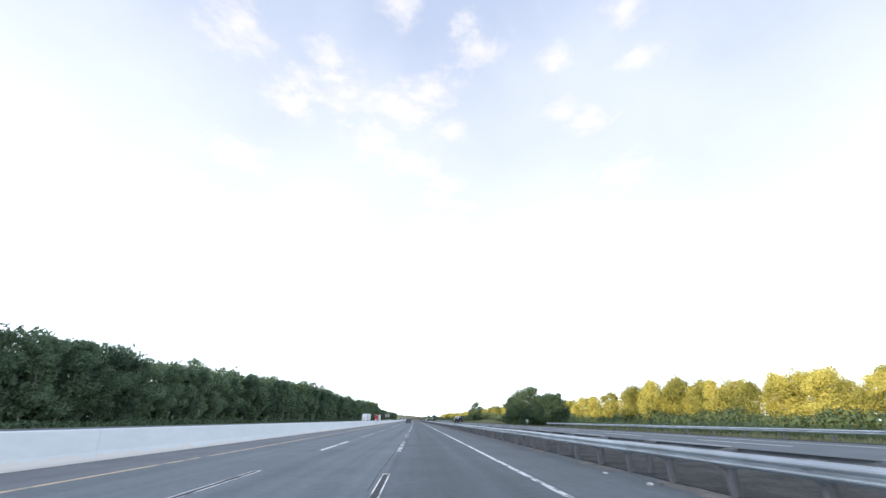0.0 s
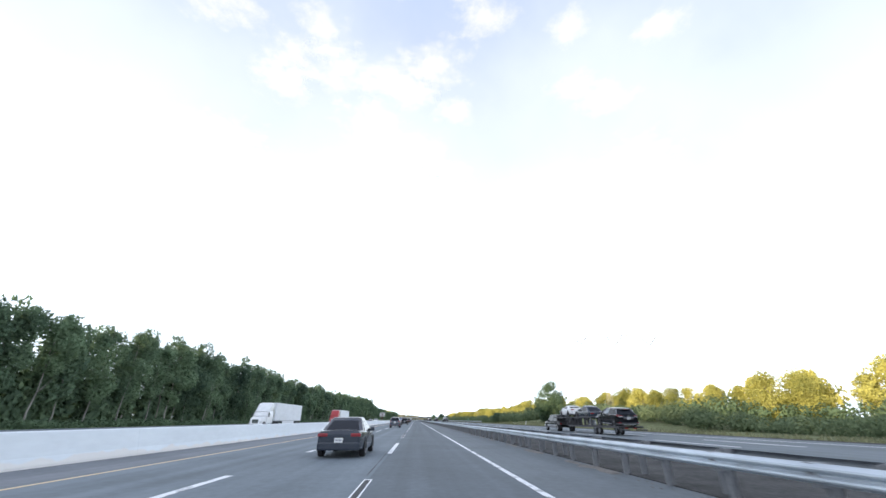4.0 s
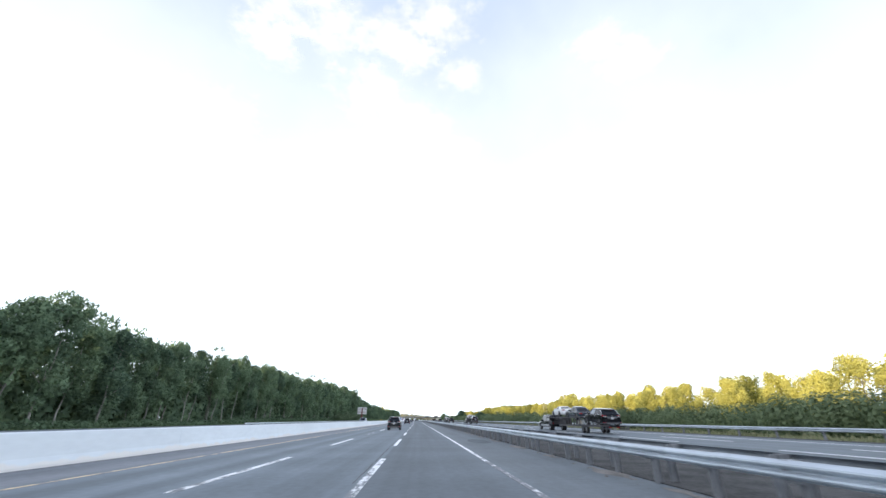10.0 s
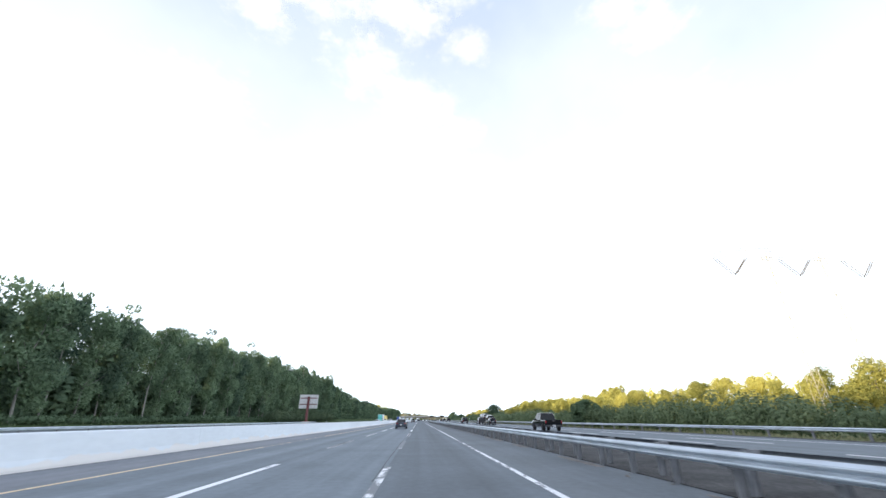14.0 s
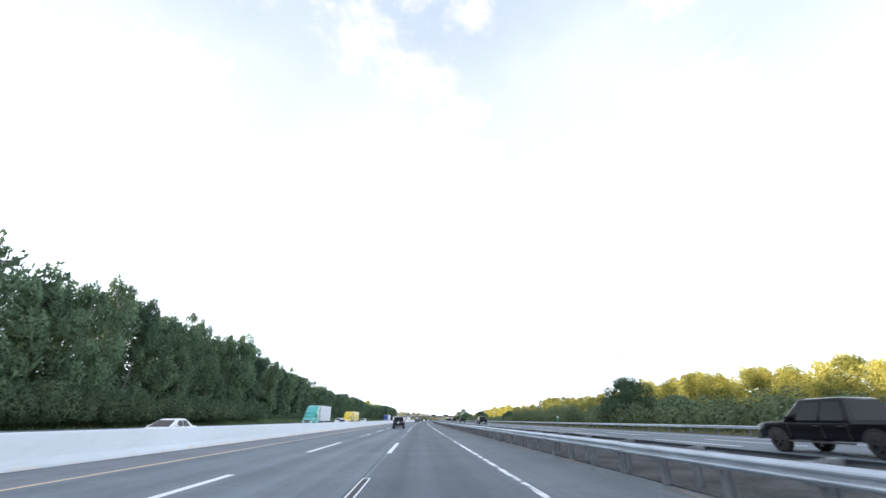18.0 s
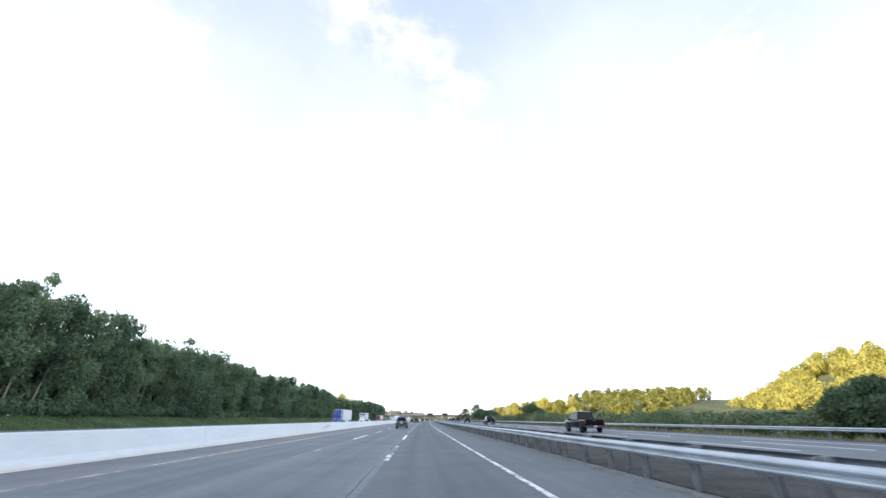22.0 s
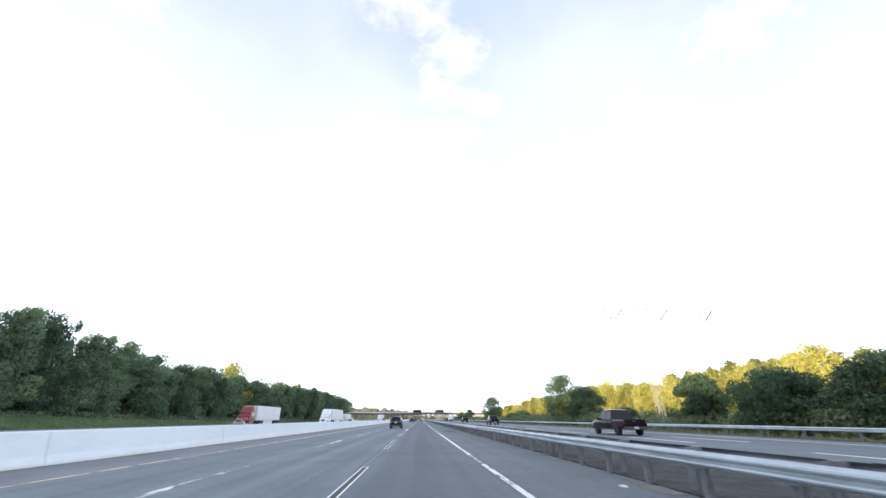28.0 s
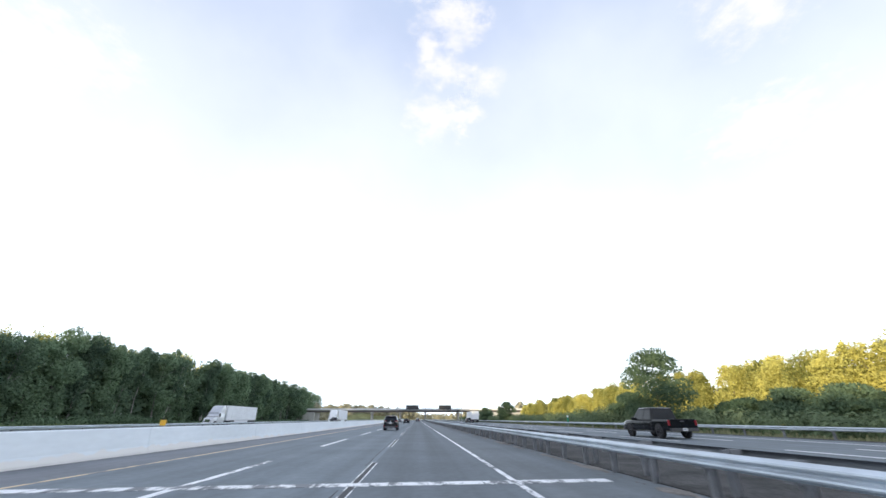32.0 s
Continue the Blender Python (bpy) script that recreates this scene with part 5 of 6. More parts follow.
    wrap(t, "plate_recess", L, hw, (0.0, 0.98), ((0.0, 0.76), (0.98, 0.79)), ((0.0, 0.94), (0.98, 0.93)), 0.010, M_GREY_TRIM, both=False)
    box_part(t, "front_bumper", -hw * 0.84, hw * 0.84, L - 0.22, L + 0.05, 0.30, 0.58, body, 0.05)
    box_part(t, "grille", -0.42, 0.42, L - 0.10, L + 0.015, 0.55, 0.70, M_GREY_TRIM, 0.02)
    box_part(t, "headlight", hw * 0.55, hw * 0.86, L - 0.18, L - 0.005, 0.70, 0.82, M_LAMP, 0.03, both=True)
    number_plate(t, -L - 0.024, 0.85)
    em = bmesh.new()
    tube(em, (0, -L - 0.03, 1.045), (0, -L + 0.02, 1.045), 0.062, sides=18)
    part("emblem", em, M_CHROME, t, "round chrome emblem")
    wp = bmesh.new()
    tube(wp, (0.30, -L + 0.17, 1.25), (-0.12, -L + 0.18, 1.22), 0.014, sides=6)
    part("rear_wiper", wp, M_GREY_TRIM, t)
    ex = bmesh.new()
    tube(ex, (0.35, -L - 0.05, 0.30), (0.35, -L + 0.35, 0.30), 0.035, sides=10)
    part("exhaust_pipe", ex, M_CHROME, t)
    for s in (-1, 1):
        mb = bmesh.new()
        bmesh.ops.create_uvsphere(mb, u_segments=12, v_segments=8, radius=1.0, matrix=Matrix.Translation((s * (hw * 0.90 + 0.12), L - 1.55, 1.20)) @ Matrix.Diagonal((0.125, 0.075, 0.085, 1)))
        for f in mb.faces:
            f.smooth = True
        mir = part("wing_mirror", mb, body, t)
        part("mirror_glass", slab(min(s * (hw * 0.90 + 0.04), s * (hw * 0.90 + 0.20)), max(s * (hw * 0.90 + 0.04), s * (hw * 0.90 + 0.20)), L - 1.632, L - 1.60, 1.155, 1.25, bevel=0.01), M_CHROME, mir)
    handles(t, (-0.62, 0.38), hw * 0.975, 1.0)
    door_seams(t, (-1.15, -0.08, 0.98), hw * 0.985, 0.36, 1.08)
    box_part(t, "side_sill", hw * 0.93, hw * 1.0, -0.95, 1.05, 0.22, 0.34, M_GREY_TRIM, 0.02, both=True)
    box_part(t, "sill_strip", hw * 0.975, hw * 1.008, -0.90, 1.0, 0.335, 0.355, M_CHROME, 0.004, both=True)
    box_part(t, "window_trim", hw * 0.925, hw * 0.95, -L + 0.30, L - 1.5, 1.135, 1.158, M_CHROME, 0.006, both=True)
    for s in (-1, 1):
        tb = bmesh.new()
        line = [(hw * 0.90, -L + 0.42, 1.24), (hw * 0.80, -L + 0.62, 1.54), (hw * 0.765, -L + 1.1, 1.625), (hw * 0.76, L - 2.2, 1.63), (hw * 0.84, L - 1.65, 1.42), (hw * 0.95, L - 1.15, 1.16)]
        for a, b in zip(line, line[1:]):
            tube(tb, (s * a[0], a[1], a[2]), (s * b[0], b[1], b[2]), 0.013, sides=6)
        part("roofline_trim", tb, M_CHROME, t, "chrome strip over the side windows")
    if rails:
        for s in (-1, 1):
            rb = bmesh.new()
            x = s * hw * 0.62
            tube(rb, (x, -L + 0.75, height - 0.02), (x, -L + 0.95, height + 0.05), 0.018, sides=6)
            tube(rb, (x, -L + 0.95, height + 0.05), (x, L - 2.35, height + 0.05), 0.020, sides=6)
            tube(rb, (x, L - 2.35, height + 0.05), (x, L - 2.1, height - 0.03), 0.018, sides=6)
            part("roof_rail", rb, M_GREY_TRIM, t)
        fin = slab(-0.02, 0.02, -L + 0.72, -L + 0.90, height - 0.01, height + 0.07, bevel=0.012)
        part("roof_aerial", fin, body, t)
    for y in (-L + 0.95, L - 0.95):
        arch(t, y, 0.42, hw * 0.997, 0.22)
    add_wheels(t, (-L + 0.95, L - 0.95), width - 0.20, 0.355, 0.235, rim)
    return t


def sedan(label, body, length=4.7, width=1.82, height=1.44, coupe=False, group=""):
    t = thing("sedan" if not coupe else "coupe", label, "car", group)
    L, hw = length / 2, width / 2
    st = [(-L, 0.42, 0.80, 0.78), (-L + 0.06, 0.30, 0.93, 0.88), (-L + 0.5, 0.24, 0.96, 0.97), (-L + 1.2, 0.2, 0.92, 1.0), (0, 0.19, 0.88, 1.0), (L - 1.5, 0.19, 0.90, 0.995), (L - 0.9, 0.20, 0.84, 0.97), (L - 0.3, 0.22, 0.72, 0.90), (L, 0.36, 0.58, 0.76)]
    part("body", loft([hull_section(y, zb, zt, hw * k) for y, zb, zt, k in st], body, "sedan_body"), None, t)
    win = ((0.16, 0.46), (0.49, 0.80)) if not coupe else ((0.30, 0.78),)
    cabin(t, body, (-L + 0.55, L - 1.15), (-L + 1.35, L - 2.15), 0.89, height, hw * 0.92, hw * 0.68, win)
    box_part(t, "rear_bumper", -hw * 0.88, hw * 0.88, -L - 0.04, -L + 0.2, 0.28, 0.56, body, 0.05)
    box_part(t, "front_bumper", -hw * 0.82, hw * 0.82, L - 0.22, L + 0.04, 0.24, 0.48, body, 0.05)
    box_part(t, "grille", -0.40, 0.40, L - 0.08, L + 0.05, 0.34, 0.50, M_GREY_TRIM, 0.02)
    box_part(t, "tail_light", hw * 0.48, hw * 0.90, -L - 0.01, -L + 0.14, 0.74, 0.86, M_TAIL, 0.03, both=True)
    box_part(t, "headlight", hw * 0.50, hw * 0.84, L - 0.26, L - 0.02, 0.54, 0.66, M_LAMP, 0.03, both=True)
    number_plate(t, -L - 0.03, 0.62)
    mirrors(t, hw * 0.90, L - 1.70, 0.94, body)
    handles(t, (-0.45, 0.45) if not coupe else (-0.1,), hw * 0.985, 0.78, body)
    door_seams(t, (-0.95, -0.02, 0.95) if not coupe else (-0.5, 0.9), hw * 0.998, 0.32, 0.84)
    for y in (-L + 1.0, L - 0.92):
        arch(t, y, 0.39, hw * 0.99, 0.2)
    add_wheels(t, (-L + 1.0, L - 0.92), width - 0.2, 0.325, 0.215)
    return t


def pickup(label, body, length=5.9, width=2.03, height=1.95, dually=False, two_tone=None, bed=True, group="", rim=None):
    t = thing("pickup_truck", label, "pickup truck", group)
    L, hw = length / 2, width / 2
    bed_y = -L + (1.85 if bed else 0.9)
    st = [(bed_y, 0.50, 1.10, 0.965), (bed_y + 0.1, 0.48, 1.12, 0.98), (0.4, 0.47, 1.12, 0.985), (L - 1.35, 0.46, 1.14, 0.985), (L - 0.5, 0.46, 1.12, 0.96), (L - 0.1, 0.48, 1.04, 0.92), (L, 0.56, 0.94, 0.88)]
    part("body", loft([hull_section(y, zb, zt, hw * k) for y, zb, zt, k in st], body, "pickup_body"), None, t)
    if two_tone:
        box_part(t, "lower_panel", hw * 0.965, hw * 0.998, bed_y + 0.1, L - 1.4, 0.52, 0.74, two_tone, 0.02, "silver lower body panel", both=True)
    cabin(t, body, (bed_y + 0.02, L - 1.30), (bed_y + 0.20, L - 2.15), 1.11, height, hw * 0.93, hw * 0.76, ((0.04, 0.40), (0.43, 0.80)))
    if bed:
        y0, y1 = -L + 0.05, bed_y - 0.03
        for s in (-1, 1):
            part("bed_side", loft([hull_section_side(s, y, hw) for y in (y0, y0 + 0.04, y1)], body, "bed_side", smooth=False), None, t)
        box_part(t, "bed_floor", -hw * 0.80, hw * 0.80, y0, y1, 0.62, 0.68, M_GREY_TRIM, 0)
        box_part(t, "bed_front", -hw * 0.80, hw * 0.80, y1 - 0.05, y1, 0.66, 1.16, body, 0)
        box_part(t, "tailgate", -hw * 0.82, hw * 0.82, y0 - 0.03, y0 + 0.05, 0.66, 1.19, body, 0.02)
        box_part(t, "tailgate_handle", -0.14, 0.14, y0 - 0.045, y0 - 0.02, 1.02, 1.10, M_GREY_TRIM, 0.01)
        box_part(t, "rear_bumper", -hw * 0.92, hw * 0.92, -L - 0.12, -L + 0.08, 0.46, 0.66, M_GREY_TRIM, 0.03, "dark steel rear bumper")
        box_part(t, "tail_light", hw * 0.835, hw * 0.975, -L - 0.012, -L + 0.10, 0.80, 1.14, M_TAIL, 0.02, both=True)
        number_plate(t, -L - 0.125, 0.57)
        hb = bmesh.new()
        tube(hb, (0, -L - 0.28, 0.46), (0, -L + 0.1, 0.46), 0.04, sides=8)
        part("tow_hitch", hb, M_GREY_TRIM, t)
    box_part(t, "front_bumper", -hw * 0.94, hw * 0.94, L - 0.14, L + 0.10, 0.46, 0.70, M_CHROME if two_tone else M_GREY_TRIM, 0.04)
    box_part(t, "grille", -hw * 0.60, hw * 0.60, L - 0.06, L + 0.03, 0.70, 1.00, M_GREY_TRIM, 0.03)
    box_part(t, "headlight", hw * 0.62, hw * 0.88, L - 0.14, L + 0.015, 0.76, 0.98, M_LAMP, 0.03, both=True)
    mirrors(t, hw * 0.93, L - 1.75, 1.22, body)
    handles(t, (bed_y + 0.30, bed_y + 1.25), hw * 0.985, 0.98, M_GREY_TRIM)
    door_seams(t, (bed_y + 0.12, bed_y + 1.05, L - 1.6), hw * 0.99, 0.55, 1.08)
    box_part(t, "running_board", hw * 0.90, hw * 1.02, bed_y + 0.1, L - 1.5, 0.40, 0.46, M_GREY_TRIM, 0.015, both=True)
    axles = (-L + (1.15 if bed else 0.55), L - 1.0)
    for y in axles:
        arch(t, y, 0.50, hw * 0.985, 0.48)
    add_wheels(t, axles[1:], width - 0.26, 0.41, 0.28, rim)
    add_wheels(t, axles[:1], width - (0.26 if not dually else 0.06), 0.41, 0.28 if not dually else 0.24, rim, dually)
    return t


def hull_section_side(s, y, hw):
    return [(s * hw * 0.82, y, 0.55), (s * hw * 0.95, y, 0.50), (s * hw * 0.985, y, 0.70), (s * hw * 0.975, y, 1.05), (s * hw * 0.945, y, 1.17), (s * hw * 0.83, y, 1.17)]


def semi(label, cab_mat, box_mat, trailer_len=16.1, group="", sleeper=True, stripe=None, height=4.05):
    """A long-nosed tractor unit and its box trailer, front bumper at y = 0, facing +y, trailer behind."""
    t = thing("tractor_trailer", label, "truck", group)
    part("bonnet", loft([hull_section(y, 0.70, zt, k) for y, zt, k in ((-0.02, 1.15, 0.80), (-0.25, 1.55, 0.98), (-1.2, 1.72, 1.06), (-1.75, 1.78, 1.10))], cab_mat, "bonnet"), None, t)
    y0 = -4.4 if sleeper else -3.1
    part("cab", loft([ring8(0.75, y0, -1.6, 1.20, 0.10), ring8(1.75, y0, -1.6, 1.22, 0.10), ring8(2.62, y0, -2.05, 1.14, 0.14), ring8(2.75, y0, -2.25, 1.05, 0.2)], cab_mat, "cab"), None, t)
    part("roof_fairing", loft([ring8(2.70, y0, -2.15, 1.12, 0.2), ring8(3.35, y0, -2.75, 1.14, 0.2), ring8(3.85, y0, -3.15, 1.08, 0.25), ring8(3.95, y0 + 0.1, -3.45, 0.9, 0.2)], cab_mat, "roof_fairing"), None, t)
    panel(t, "windscreen", [(-1.2, -1.6, 1.78), (1.2, -1.6, 1.78), (1.14, -2.03, 2.58), (-1.14, -2.03, 2.58)], 0.06, 0.94, 0.06, 0.94, M_GLASS)
    for s in (-1, 1):
        panel(t, "side_window", [(s * 1.22, -2.75, 1.75), (s * 1.22, -1.78, 1.75), (s * 1.155, -2.05, 2.55), (s * 1.155, -2.75, 2.55)], 0.06, 0.94, 0.06, 0.9, M_GLASS)
        box_part(t, "mirror", min(s * 1.28, s * 1.42), max(s * 1.28, s * 1.42), -1.75, -1.62, 1.75, 2.35, M_GREY_TRIM, 0.03)
        box_part(t, "headlight", min(s * 0.66, s * 0.94), max(s * 0.66, s * 0.94), -0.22, 0.0, 0.85, 1.08, M_LAMP, 0.04)
        st = bmesh.new()
        tube(st, (s * 1.12, y0 - 0.12, 0.9), (s * 1.12, y0 - 0.12, 3.5), 0.07, sides=8)
        part("exhaust_pipe", st, M_CHROME, t)
        box_part(t, "fuel_tank", min(s * 0.75, s * 1.2), max(s * 0.75, s * 1.2), -4.0, -2.2, 0.45, 1.0, M_CHROME, 0.12)
    box_part(t, "grille", -0.52, 0.52, -0.12, 0.03, 0.78, 1.40, M_CHROME, 0.05, "chrome radiator grille")
    box_part(t, "bumper", -1.18, 1.18, -0.25, 0.10, 0.38, 0.74, M_CHROME, 0.08, "chrome front bumper")
    box_part(t, "sun_visor", -1.12, 1.12, -2.10, -1.92, 2.54, 2.62, cab_mat, 0.02)
    box_part(t, "chassis", -0.45, 0.45, -7.4, -0.6, 0.55, 0.85, M_GREY_TRIM, 0)
    add_wheels(t, (-0.95,), 2.1, 0.5, 0.3)
    add_wheels(t, (-5.7, -7.0), 2.15, 0.5, 0.26, None, True)
    ty1 = y0 - 0.75
    ty0 = ty1 - trailer_len
    box = box_part(t, "trailer_box", -1.29, 1.29, ty0, ty1, 1.12, height, box_mat, 0.03)
    n = int(trailer_len / 1.22)
    for s in (-1, 1):
        for k in range(1, n):
            y = ty0 + trailer_len * k / n
            part("rivet_strip", slab(min(s * 1.288, s * 1.296), max(s * 1.288, s * 1.296), y - 0.03, y + 0.03, 1.20, height - 0.1), box_mat, box)
        box_part(t, "side_rail", min(s * 1.27, s * 1.31), max(s * 1.27, s * 1.31), ty0, ty1, 1.08, 1.24, M_SILVER, 0.01)
        box_part(t, "side_skirt", min(s * 1.24, s * 1.27), max(s * 1.24, s * 1.27), ty0 + 4.6, ty1 - 4.2, 0.42, 1.08, box_mat, 0.01)
        if stripe:
            part("lettering_block", slab(min(s * 1.297, s * 1.302), max(s * 1.297, s * 1.302), ty0 + 1.6, ty0 + 5.2, 3.05, 3.35), stripe, box, "faint plain bar of lettering")
    for s in (-1, 1):
        box_part(t, "rear_door", min(s * 0.02, s * 1.24), max(s * 0.02, s * 1.24), ty0 - 0.03, ty0 + 0.02, 1.24, height - 0.1, box_mat, 0.01)
        box_part(t, "tail_light", min(s * 0.85, s * 1.15), max(s * 0.85, s * 1.15), ty0 - 0.05, ty0, 1.00, 1.10, M_TAIL, 0.01)
        box_part(t, "mud_flap", min(s * 0.75, s * 1.25), max(s * 0.75, s * 1.25), ty0 + 0.55, ty0 + 0.58, 0.15, 0.95, M_TYRE, 0)
        box_part(t, "landing_leg", min(s * 0.80, s * 0.92), max(s * 0.80, s * 0.92), ty1 - 3.2, ty1 - 3.0, 0.35, 1.10, M_GREY_TRIM, 0)
    box_part(t, "underrun_bar", -1.1, 1.1, ty0 - 0.02, ty0 + 0.10, 0.50, 0.62, M_GREY_TRIM, 0.01)
    box_part(t, "trailer_frame", -0.5, 0.5, ty0 + 0.3, ty1 - 0.5, 0.85, 1.12, M_GREY_TRIM, 0)
    add_wheels(t, (ty0 + 1.3, ty0 + 2.55), 2.15, 0.5, 0.26, None, True)
    return t


def box_truck(label, cab_mat, box_mat, panel_mat=None, group=""):
    """A van-nosed rental-style truck with a square box over the cab, front at y = 0, facing +y."""
    t = thing("box_truck", label, "truck", group)
    part("bonnet", loft([hull_section(y, 0.55, zt, k) for y, zt, k in ((0.0, 0.95, 0.80), (-0.2, 1.15, 0.95), (-0.9, 1.32, 1.0), (-1.2, 1.36, 1.0))], cab_mat, "bonnet"), None, t)
    cabin(t, cab_mat, (-2.7, -0.85), (-2.7, -1.75), 1.34, 2.15, 0.98, 0.82, ((0.35, 0.80),), rear=False)
    part("cab_lower", slab(-0.99, 0.99, -2.7, -1.1, 0.55, 1.36, bevel=0.05), cab_mat, t)
    box = box_part(t, "cargo_box", -1.22, 1.22, -7.9, -2.8, 0.95, 3.45, box_mat, 0.04)
    box_part(t, "attic", -1.22, 1.22, -2.82, -1.75, 2.25, 3.45, box_mat, 0.12)
    if panel_mat:
        for s in (-1, 1):
            part("colour_panel", slab(min(s * 1.221, s * 1.227), max(s * 1.221, s * 1.227), -7.0, -3.6, 2.7, 3.1), panel_mat, box, "coloured side panel without lettering")
        part("attic_panel", slab(-1.0, 1.0, -1.752, -1.744, 2.75, 3.15), panel_mat, box)
    box_part(t, "headlight", 0.60, 0.88, -0.14, 0.005, 0.82, 1.0, M_LAMP, 0.03, both=True)
    box_part(t, "grille", -0.55, 0.55, -0.10, 0.02, 0.70, 1.0, M_GREY_TRIM, 0.03)
    box_part(t, "bumper", -1.0, 1.0, -0.18, 0.08, 0.42, 0.66, M_GREY_TRIM, 0.04)
    box_part(t, "chassis", -0.45, 0.45, -7.7, -1.0, 0.55, 0.95, M_GREY_TRIM, 0)
    mirrors(t, 0.98, -1.35, 1.5, M_GREY_TRIM)
    add_wheels(t, (-1.0,), 1.75, 0.38, 0.24)
    add_wheels(t, (-5.9,), 1.95, 0.38, 0.22, None, True)
    return t


def put(ob, x, y, turn=0.0, z=0.0, tip=0.0, size=1.0):
    ob.matrix_basis = pose(x, y, z, tip, 0, turn) @ Matrix.Scale(size, 4)
    return ob


# our own carriageway
put(suv("black compact SUV with roof rails driving in the middle lane", M_BLACK, rim=M_DARK_RIM), -3.2, gone(9.0) + 21.0)
put(suv("black compact SUV with chrome window trim in the middle lane", M_BLACK_SKY, rim=M_DARK_RIM), -3.85, gone(6.0) + 4.9)
put(suv("black compact SUV with red tail lights in the middle lane", M_BLACK, rim=M_DARK_RIM), -3.25, gone(7.0) + 10.4)
put(suv("black compact SUV with dark rear glass in the middle lane", M_BLACK, rim=M_DARK_RIM), -3.3, gone(8.0) + 15.2)
put(suv("black compact SUV well ahead in the middle lane", M_BLACK, rim=M_DARK_RIM), -3.3, gone(11.0) + 25.5)
put(suv("black compact SUV ahead in the middle lane", M_BLACK, rim=M_DARK_RIM), -3.3, gone(13.0) + 34.0)
put(suv("black SUV in the middle lane", M_BLACK, rails=False, rim=M_DARK_RIM), -3.2, gone(18.0) + 69.5)
put(suv("dark SUV in the middle lane before the overpass", M_BLACK, rails=False, rim=M_DARK_RIM), -3.2, gone(25.0) + 69.5)
put(sedan("black sedan in the inner lane among far traffic", M_BLACK), -6.8, gone(25.0) + 105.0)
put(suv("dark SUV in the middle lane among far traffic", M_BLACK, rails=False, rim=M_DARK_RIM), -3.2, gone(29.0) + 32.5)
put(sedan("dark sedan in the middle lane far ahead", M_DARK_BLUE), -3.1, gone(13.0) + 105.0)
put(suv("dark blue SUV driving far ahead in the middle lane", M_DARK_BLUE, rails=False, rim=M_DARK_RIM), -3.1, gone(22.0) + 69.5)
put(sedan("dark sedan driving in the middle lane", M_DARK_BLUE), -3.0, gone(0.0) + 160.0)
put(suv("black SUV driving in the middle lane toward the overpass", M_BLACK, rails=False, rim=M_DARK_RIM), -3.2, gone(32.0) + 56.0)
put(sedan("dark sedan driving in the inner lane toward the overpass", M_DARK_BLUE), -6.7, gone(32.0) + 165.0)
put(sedan("black sedan driving in the middle lane toward the overpass", M_BLACK), -3.0, gone(32.0) + 128.0)
put(sedan("dark sedan driving in the outer lane toward the overpass", M_DARK_BLUE), 0.7, gone(32.0) + 205.0)
put(suv("grey SUV driving in the outer lane beyond the other cars", M_SILVER, rails=False), 0.6, gone(32.0) + 240.0)

# outer carriageway
put(pickup("black crew-cab pickup truck driving on the outer carriageway", M_BLACK, rim=M_DARK_RIM), 19.0, gone(32.0) + 30.5, size=1.09)
put(pickup("black crew-cab pickup truck beside shrubs on the outer carriageway", M_BLACK, rim=M_DARK_RIM), 19.0, gone(28.0) + 37.0, size=1.09)
put(pickup("black crew-cab pickup truck in the middle of the outer carriageway", M_BLACK, rim=M_DARK_RIM), 18.8, gone(24.0) + 43.0, size=1.09)
put(pickup("black crew-cab pickup truck driving past shrubs on the outer carriageway", M_BLACK, rim=M_DARK_RIM), 18.2, gone(20.0) + 48.0, size=1.09)
put(pickup("black crew-cab pickup truck ahead of a loaded car trailer", M_BLACK, rim=M_DARK_RIM), 16.5, gone(14.0) + 54.0, size=1.09)
put(pickup("black crew-cab pickup truck well ahead on the outer carriageway", M_BLACK, rim=M_DARK_RIM), 17.4, gone(17.0) + 51.8, size=1.09)
put(pickup("black crew-cab pickup truck before golden woods on the outer carriageway", M_BLACK, rim=M_DARK_RIM), 18.5, gone(22.0) + 46.0, size=1.09)
put(pickup("black crew-cab pickup truck beside low shrubs on the outer carriageway", M_BLACK, rim=M_DARK_RIM), 18.9, gone(26.0) + 40.0, size=1.09)
put(pickup("black crew-cab pickup truck near the overpass on the outer carriageway", M_BLACK, rim=M_DARK_RIM), 19.0, gone(30.0) + 33.5, size=1.09)
put(semi("white tractor-trailer with a plain box driving away on the outer carriageway", M_WHITE, M_TRAILER), 22.8, gone(32.0) + 178.0)
put(suv("black SUV driving behind a white truck on the outer carriageway", M_BLACK, rails=False), 19.0, gone(13.0) + 145.0)
put(suv("dark SUV driving on the outer carriageway near the overpass", M_BLACK, rails=False), 19.1, gone(32.0) + 150.0)


